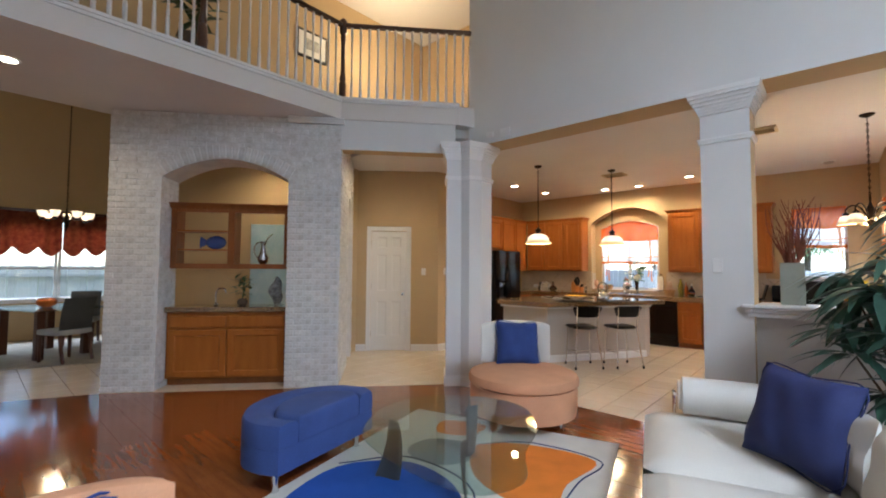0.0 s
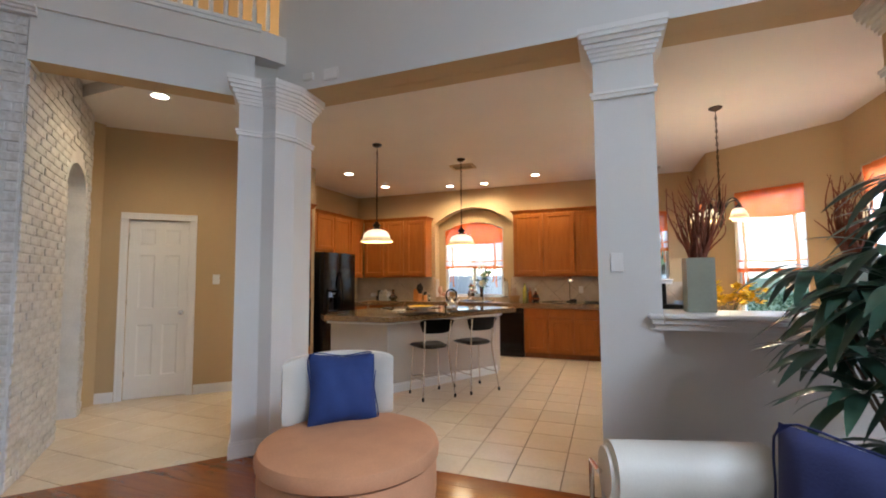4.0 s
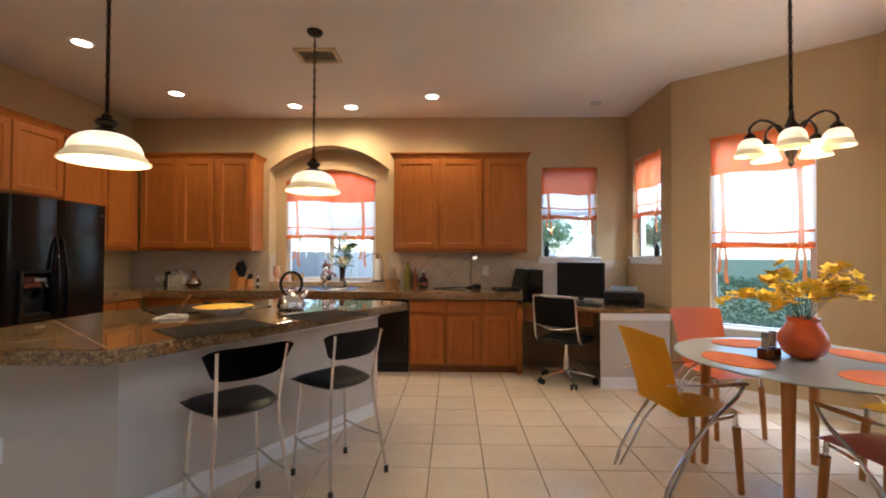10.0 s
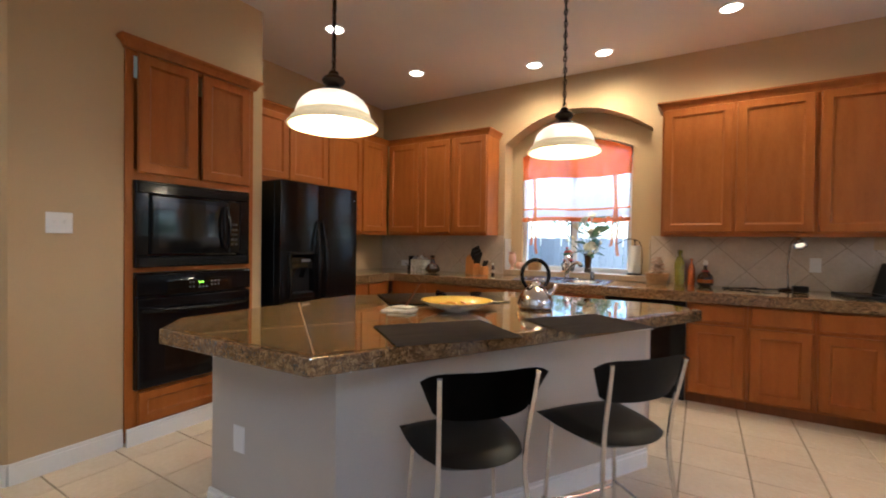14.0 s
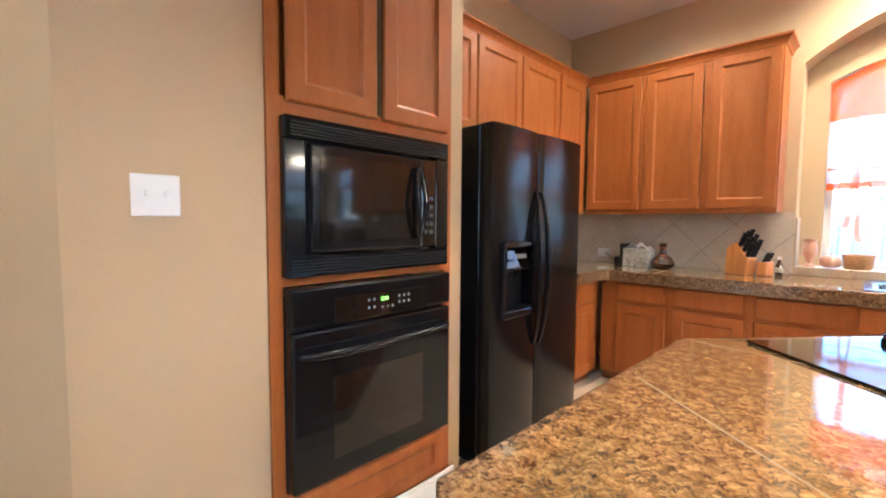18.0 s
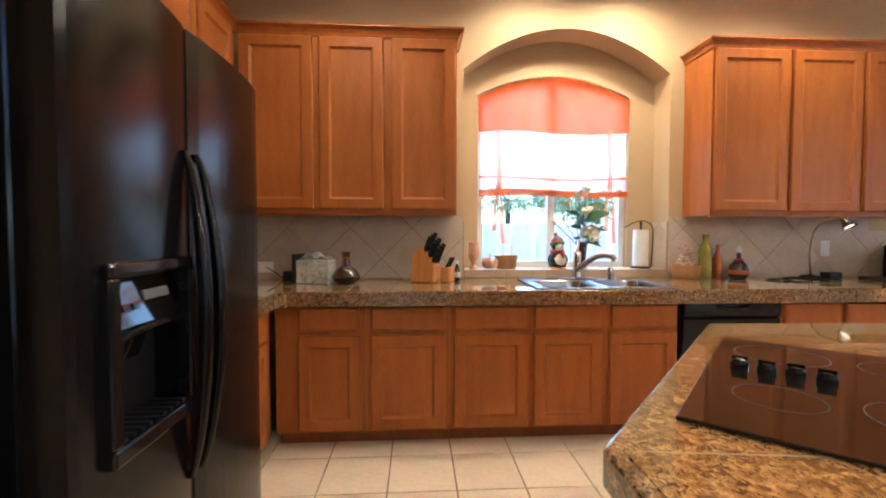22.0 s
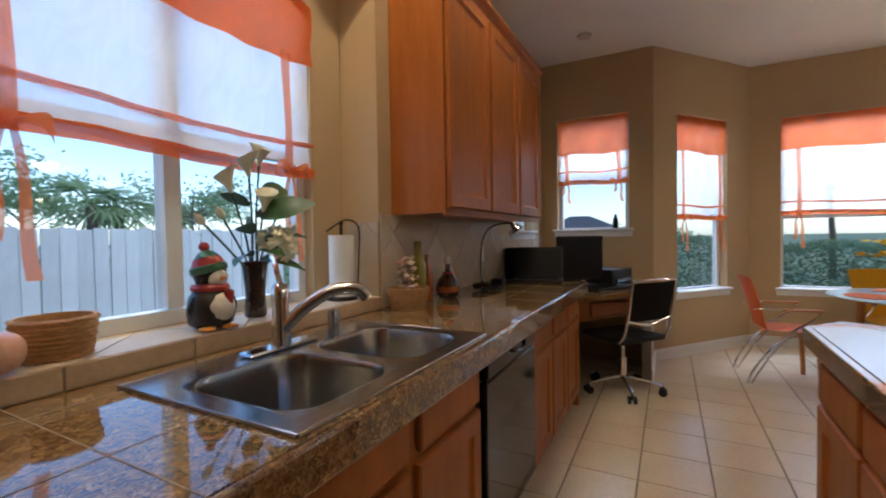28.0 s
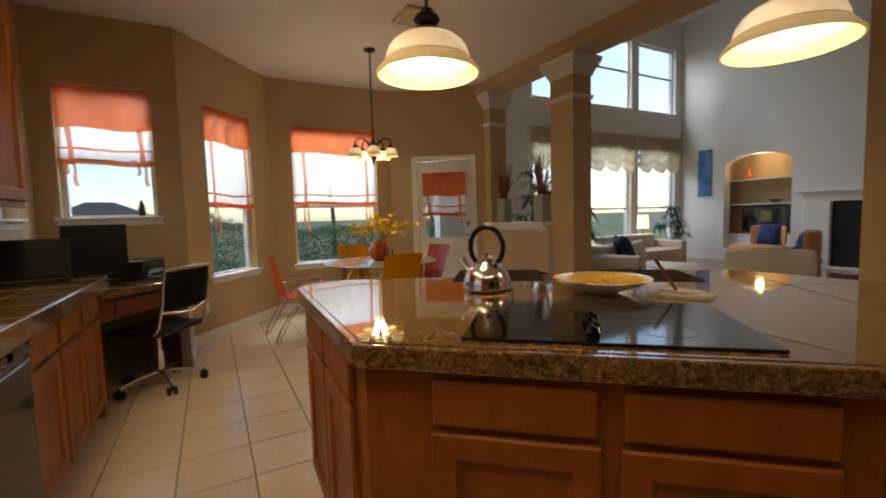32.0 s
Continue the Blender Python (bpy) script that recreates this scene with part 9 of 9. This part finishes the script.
fence(pose(-4.0, 16.6, 0), 9.0, "weathered grey board fence behind the kitchen")
fence(pose(-11.5, 12.0, 0, 0, 0, -90), 12.0, "weathered grey board fence beyond the dining room")
BUSH = cloth_sheer("hedge_leaf", (0.16, 0.23, 0.14), 0.0)
TREELEAF = cloth_sheer("tree_leaf", (0.24, 0.32, 0.17), 0.05)
BARK = mat("grey_bark", (0.14, 0.11, 0.085), 0.9, vary=0.2, scale=8, fine=40, bump=0.6)


def leafy(rng, count, place, size):
    """Many small leaf blades; place() gives each centre."""
    vs, fs = [], []
    for _ in range(count):
        c = place()
        a = Vector((rng.gauss(0, 1), rng.gauss(0, 1), rng.gauss(0, 0.7))).normalized() * size * rng.uniform(0.6, 1.3)
        b = a.cross(Vector((rng.gauss(0, 1), rng.gauss(0, 1), rng.gauss(0, 1)))).normalized() * size * 0.45
        k = len(vs)
        vs += [c - a, c + b, c + a, c - b]
        fs.append((k, k + 1, k + 2, k + 3))
    return vs, fs


def leaf_object(name, vs, fs, material, parent=None):
    me = bpy.data.meshes.new(name)
    me.from_pydata([tuple(v) for v in vs], [], fs)
    me.materials.append(material)
    o = new(name, me)
    if parent:
        o.parent = parent
    return o


rng = random.Random(31)
def hedge_at():
    f = rng.random()
    g = rng.random() < 0.35
    x, y = (4.5 + 9.0 * f, 20.0 - 5.0 * f) if g else (13.5 + 3.5 * f, 15.0 - 17.0 * f)
    s = rng.random()
    top = 0.95 + 0.12 * math.sin(9 * f) + 0.1 * math.sin(31 * f)
    w = rng.uniform(-0.55, 0.55)
    z = top + 0.1 * rng.gauss(0, 0.5) - 0.5 * w * w if s < 0.35 else rng.uniform(-0.3, top)
    if s >= 0.35:
        w = -0.55 + 0.08 * rng.gauss(0, 1)
    return Vector((x + 0.1 * rng.gauss(0, 1), y + w, z)) if g else Vector((x + w, y + 0.1 * rng.gauss(0, 1), z))
vs, fs = leafy(rng, 36000, hedge_at, 0.055)
hd = leaf_object("hedge", vs, fs, BUSH)
tagged(hd, "clipped dark green hedge across the lawn", "hedge", "", "stuff")


def tree(x, y, h, r, seed, leaves=1800, size=0.16):
    t = thing("tree", "broad leafy tree beyond the garden", "tree", pose(x, y, -0.3))
    g = random.Random(seed)
    bm = bmesh.new()
    tube(bm, [(0, 0, 0), (0.05, 0, h * 0.25), (0, 0.08, h * 0.5), (0.06, 0, h * 0.8)], 0.022 * h, 8, 0.35)
    tips = []
    for k in range(9):
        a, z = g.uniform(0, 6.28), h * g.uniform(0.35, 0.62)
        tip = Vector((r * 0.75 * math.cos(a) * g.uniform(0.5, 1), r * 0.75 * math.sin(a) * g.uniform(0.5, 1), h * g.uniform(0.6, 0.95)))
        tube(bm, arc([(0, 0, z), tip * 0.5 + Vector((0, 0, z * 0.45)), tip], 4), 0.008 * h, 5, 0.3)
        tips += [tip, tip * 0.7 + Vector((0, 0, h * 0.22)), tip + Vector((g.uniform(-0.4, 0.4) * r, g.uniform(-0.4, 0.4) * r, g.uniform(-0.15, 0.15) * h))]
    part("trunk", bm, BARK, t, smooth=True)
    def at():
        c = g.choice(tips)
        return c + Vector((g.gauss(0, 0.19 * r), g.gauss(0, 0.19 * r), g.gauss(0, 0.07 * h)))
    vs, fs = leafy(g, leaves, at, size)
    leaf_object("crown", vs, fs, TREELEAF, t)


for k, (x, y, h, r) in enumerate(((9.5, 40.0, 5.0, 3.2), (17.0, 38.0, 5.5, 3.6), (-3.5, 30.0, 4.5, 2.6), (47.0, 31.0, 4.0, 3.4), (36.0, 7.0, 5.0, 3.6), (28.0, -4.0, 5.0, 3.2), (34.0, 30.0, 4.5, 3.0), (-20.0, 8.0, 6.0, 3.4), (-19.0, 1.0, 5.5, 3.2), (19.0, 1.5, 6.0, 2.8), (18.5, 6.5, 5.5, 2.6), (20.0, 42.0, 4.2, 3.0), (30.0, 37.0, 4.0, 3.2), (44.0, 12.0, 2.6, 2.6))):
    tree(x, y, h, r, 50 + k)


def garden_palm(x, y, h, seed):
    t = thing("palm_tree", "slender palm tree beyond the fence", "palm tree", pose(x, y, -0.3), "palm trees beyond the fence")
    bm = bmesh.new()
    tube(bm, [(0, 0, 0), (0.08, 0.02, h * 0.5), (0.1, 0, h)], 0.14, 10, 0.7)
    part("trunk", bm, BARK, t, smooth=True)
    g = random.Random(seed)
    for k in range(22):
        a, el = g.uniform(0, 360), g.uniform(-35, 70)
        bm = bmesh.new()
        m = pose(0.1, 0, h, 0, -el, 0)
        m = Matrix.Translation((0.1, 0, h)) @ Matrix.Rotation(radians(a), 4, "Z") @ Matrix.Rotation(radians(-el), 4, "Y")
        for j in range(9):
            leaf(bm, m @ Matrix.Translation((0.45, 0, 0)) @ Matrix.Rotation(radians(-70 + 140 * j / 8), 4, "Z"), g.uniform(0.5, 0.75), 0.07, 0.5, 3)
        tube(bm, [m @ Vector((0, 0, 0)), m @ Vector((0.46, 0, 0))], 0.015, 4)
        part("frond", bm, TREELEAF, t)


for k, (x, y, h) in enumerate(((5.5, 24.0, 2.5), (6.3, 24.4, 2.4), (1.5, 25.0, 2.6), (3.4, 26.0, 2.8))):
    garden_palm(x, y, h, 70 + k)
t = thing("house", "far neighbouring house with a dark hipped roof", "house", pose(95.0, 28.0, -0.3, 0, 0, -75))
bm = bmesh.new()
box(bm, -7, 7, -5, 5, 0, 2.8)
part("wall", bm, mat("beige_render", (0.42, 0.38, 0.33), 0.9), t)
bm = bmesh.new()
vs = [bm.verts.new(p) for p in ((-7.6, -5.6, 2.75), (7.6, -5.6, 2.75), (7.6, 5.6, 2.75), (-7.6, 5.6, 2.75), (-2, 0, 5.6), (2, 0, 5.6))]
for f in ((0, 1, 5, 4), (1, 2, 5), (2, 3, 4, 5), (3, 0, 4), (3, 2, 1, 0)):
    bm.faces.new([vs[i] for i in f])
part("roof", bm, mat("dark_shingle_roof", (0.055, 0.06, 0.07), 0.9, vary=0.2, scale=3, fine=20, bump=0.4), t)
for x in (-4.5, -1.5, 1.5, 4.5):
    bm = bmesh.new()
    box(bm, x - 0.6, x + 0.6, -5.05, -5.001, 1.0, 2.2)
    w = part("window", bm, OVENGLASS, t)
    bm = bmesh.new()
    box(bm, x - 0.68, x + 0.68, -5.08, -5.051, 0.92, 1.0)
    part("sill", bm, TRIM, w)


# ---- pieces: floor tiles, planks, bricks ----
def cut(poly, p, q, keep_left=True):
    """Clip a convex outline by the line from p to q."""
    sg = 1 if keep_left else -1
    f = lambda r: sg * ((q[0] - p[0]) * (r[1] - p[1]) - (q[1] - p[1]) * (r[0] - p[0]))
    out = []
    for a, b in zip(poly, poly[1:] + poly[:1]):
        u, v = f(a), f(b)
        if u >= 0:
            out.append(a)
        if u * v < 0:
            k = u / (u - v)
            out.append((a[0] + k * (b[0] - a[0]), a[1] + k * (b[1] - a[1])))
    return out


def area_of(p):
    return abs(sum(a[0] * b[1] - a[1] * b[0] for a, b in zip(p, p[1:] + p[:1]))) / 2


def add_slab(vs, fs, poly, z0, z1, e=0.002):
    """Append a piece with a chamfered top to vertex and face lists."""
    n, k = len(poly), len(vs)
    cx, cy = sum(p[0] for p in poly) / n, sum(p[1] for p in poly) / n
    shrink = lambda p: (p[0] - e * (1 if p[0] > cx else -1), p[1] - e * (1 if p[1] > cy else -1))
    vs += [(x, y, z0) for x, y in poly] + [(x, y, z1 - e) for x, y in poly] + [(*shrink(p), z1) for p in poly]
    fs.append(tuple(range(k + 2 * n, k + 3 * n)))
    for r in (0, n):
        for i in range(n):
            j = (i + 1) % n
            fs.append((k + r + i, k + r + j, k + r + n + j, k + r + n + i))


def ccw(p):
    return p if sum(a[0] * b[1] - a[1] * b[0] for a, b in zip(p, p[1:] + p[:1])) > 0 else p[::-1]


def piece(name, data, parent, m=None):
    o = new(name, data)
    o.parent = parent
    if m is not None:
        o.matrix_local = m
    return o


def mesh_from(name, vs, fs, material):
    me = bpy.data.meshes.new(name)
    me.from_pydata(vs, [], fs)
    me.materials.append(material)
    return me


floor_ob = bpy.data.objects["floor"]
WOOD = [(XE, YS), (XE, 7.40), (1.02, 7.40), on_u(3.92, -0.02), on_u(0.0, -0.02), (-3.6, YS)]
WOOD = ccw(WOOD)
WE = list(zip(WOOD, WOOD[1:] + WOOD[:1]))
inside = lambda r: all((q[0] - p[0]) * (r[1] - p[1]) - (q[1] - p[1]) * (r[0] - p[0]) >= 0 for p, q in WE)
# tiles
P, GAP = 0.338, 0.0035
vs, fs = [], []
add_slab(vs, fs, [(GAP, GAP), (P - GAP, GAP), (P - GAP, P - GAP), (GAP, P - GAP)], -0.0115, 0.0)
tile_me = mesh_from("tile", vs, fs, TILE)
rest_v, rest_f = [], []
count = 0
for i in range(-29, 13):
    for j in range(-31, 9):
        x0, y0 = 2.50 + i * P, 10.06 + j * P
        if not (-7.1 < x0 < 6.2 and 0.4 < y0 < 12.75):
            continue
        q = [(x0 + GAP, y0 + GAP), (x0 + P - GAP, y0 + GAP), (x0 + P - GAP, y0 + P - GAP), (x0 + GAP, y0 + P - GAP)]
        if (y0 > 9.2 and x0 < -1.85) or (x0 + 0.2 > 4.9 and 0.93 * (x0 - 4.83) + 1.15 * (y0 - 11.40) > 0.0):
            continue
        ins = [inside(r) for r in q]
        if all(ins) or (y0 < 7.0 and x0 > 1.0):
            continue
        whole = True
        if any(ins):
            whole = False
            best = None
            for p, r in WE:
                c = cut(q, p, r, False)
                if len(c) > 2 and (best is None or area_of(c) > area_of(best)):
                    best = c
            q = best
            if q is None or area_of(q) < 0.002:
                continue
        near = -0.75 < x0 < 4.9 and 7.3 < y0 < 11.6
        if whole and near and count < 295:
            piece("tile", tile_me, floor_ob, pose(x0, y0, 0))
            count += 1
        else:
            add_slab(rest_v, rest_f, q, -0.0115, 0.0)
ob = piece("tile_field", mesh_from("tile_field", rest_v, rest_f, TILE), floor_ob)
tagged(ob, "cream floor tiles further off", "", "", "stuff")
# planks
random.seed(12)
PW, PLN = 0.19, 1.5
y, r = YS, 0
rest_v, rest_f = [], []
count = 0
while y < 7.40:
    x = -3.7 + (r * 0.617) % PLN - PLN
    while x < XE:
        ln = PLN
        q = [(x + 0.0006, y + 0.0006), (x + ln - 0.0006, y + 0.0006), (x + ln - 0.0006, y + PW - 0.0006), (x + 0.0006, y + PW - 0.0006)]
        for p, e in WE:
            q = cut(q, p, e) if len(q) > 2 else q
        if len(q) > 2 and area_of(q) > 0.002:
            a, b = [], []
            if count < 298:
                add_slab(a, b, q, -0.0115, 0.0, 0.0008)
                piece("plank", mesh_from("plank", a, b, WOODFLOOR), floor_ob)
                count += 1
            else:
                add_slab(rest_v, rest_f, q, -0.0115, 0.0, 0.0008)
        x += ln
    y += PW
    r += 1
if rest_v:
    tagged(piece("plank_field", mesh_from("plank_field", rest_v, rest_f, WOODFLOOR), floor_ob), "glossy cherry planks further off", "", "", "stuff")

# bricks
brick_cache = {}


def brick_mesh(length, h=0.058, d=0.012):
    key = round(length, 2)
    if key not in brick_cache:
        bm = bmesh.new()
        box(bm, 0, key - 0.004, -d, -0.001, 0, h, 0.004)
        brick_cache[key] = mesh_of("brick", bm, BRICK)
    return brick_cache[key]


def lay_bricks(parent, m, length, z1, hole, parts, seed, limit=290):
    """Courses of bricks on a face; hole = (s0, s1, spring, rise); parts(s, z) picks the single ones."""
    g = random.Random(seed)
    rv, rf = [], []
    done, z, row = 0, 0.004, 0
    inv = parent.matrix_world.inverted()
    while z + 0.056 < z1:
        spans = [(0.0, length)]
        if hole:
            s0, s1, spring, rise = hole
            mid, half = (s0 + s1) / 2, (s1 - s0) / 2 + 0.0
            zz = z + 0.03
            if zz < spring + rise + 0.16:
                hw = half if zz < spring else min(half + 0.45 * (zz - spring), half * math.sqrt(max(0.0, 1 - (zz - 0.16 - spring) / rise)) * 1.06)
                hw = max(hw, 0.0)
                spans = [(0.0, mid - hw), (mid + hw, length)] if hw > 0.02 else spans
        for a, b in spans:
            s = a - (0.105 if row % 2 else 0.0)
            while s < b - 0.02:
                e = min(s + 0.20, b)
                st = max(s, a)
                ln = e - st - 0.009
                if ln > 0.03:
                    off = g.uniform(-0.0045, 0.0045)
                    if parts(st, z) and done < limit:
                        piece("brick", brick_mesh(ln), parent, inv @ m @ pose(st, off, z + g.uniform(-0.002, 0.002), 0, g.uniform(-0.5, 0.5), 0))
                        done += 1
                    else:
                        k = len(rv)
                        rv += [tuple(inv @ m @ Vector(p)) for p in ((st, -0.012 + off, z), (st + ln, -0.012 + off, z), (st + ln, -0.012 + off, z + 0.056), (st, -0.012 + off, z + 0.056), (st, 0, z), (st + ln, 0, z), (st + ln, 0, z + 0.056), (st, 0, z + 0.056))]
                        rf += [(k, k + 1, k + 2, k + 3), (k, k + 4, k + 5, k + 1), (k + 1, k + 5, k + 6, k + 2), (k + 2, k + 6, k + 7, k + 3), (k + 3, k + 7, k + 4, k)]
                s += 0.209
        z += 0.0665
        row += 1
    if rv:
        tagged(piece("brick_field", mesh_from("brick_field", rv, rf, BRICK), parent), "whitewashed bricks further up", "", "", "stuff")


wb = bpy.data.objects["wall_brick"]
lay_bricks(wb, at_u(0, 0.02), 2.56, 3.19, (0.545, 1.96, 2.43, 0.235), lambda s, z: z < 2.3, 1)
inv = wb.matrix_world.inverted()
for k in range(22):
    u = -1 + 2 * (k + 0.5) / 22
    tilt = math.atan(2 * 0.235 / 0.7075 * u)
    c = Vector((1.2525 + 0.7075 * u + 0.085 * math.sin(tilt), 0, 2.43 + 0.235 * (1 - u * u) + 0.085 * math.cos(tilt)))
    piece("arch_brick", brick_mesh(0.06, 0.056), wb, inv @ at_u(0, 0.016) @ pose(c.x, 0, c.z, 0, math.degrees(tilt), 0) @ Matrix.Diagonal((1.05, 1, 2.9, 1)) @ pose(-0.028, 0, -0.028))
for s, ang, n0 in ((0.545, 90, 0.0), (1.96, -90, 0.42)):
    rows_v, rows_f = [], []
    m = inv @ at_u(s, 0.02 + n0) @ pose(0, 0, 0, 0, 0, ang)
    z, row = 0.004, 0
    while z < 2.40:
        for a, b in (((0.0, 0.2), (0.209, 0.41)) if row % 2 else ((0.0, 0.1), (0.109, 0.305), (0.314, 0.41))):
            k = len(rows_v)
            rows_v += [tuple(m @ Vector(p)) for p in ((a, -0.010, z), (b, -0.010, z), (b, -0.010, z + 0.056), (a, -0.010, z + 0.056), (a, 0, z), (b, 0, z), (b, 0, z + 0.056), (a, 0, z + 0.056))]
            rows_f += [(k, k + 1, k + 2, k + 3), (k, k + 4, k + 5, k + 1), (k + 1, k + 5, k + 6, k + 2), (k + 2, k + 6, k + 7, k + 3), (k + 3, k + 7, k + 4, k)]
        z += 0.0665
        row += 1
    tagged(piece("jamb_brick_field", mesh_from("jamb_brick_field", rows_v, rows_f, BRICK), wb), "whitewashed bricks on the niche side", "", "", "stuff")
wh = bpy.data.objects["wall_brick_hall"]
lay_bricks(wh, at_u(2.56, 0.02) @ pose(0, 0, 0, 0, 0, 90), 1.88, 3.19, (1.04, 1.72, 2.15, 0.3), lambda s, z: s < 1.0 and z < 2.6, 2)
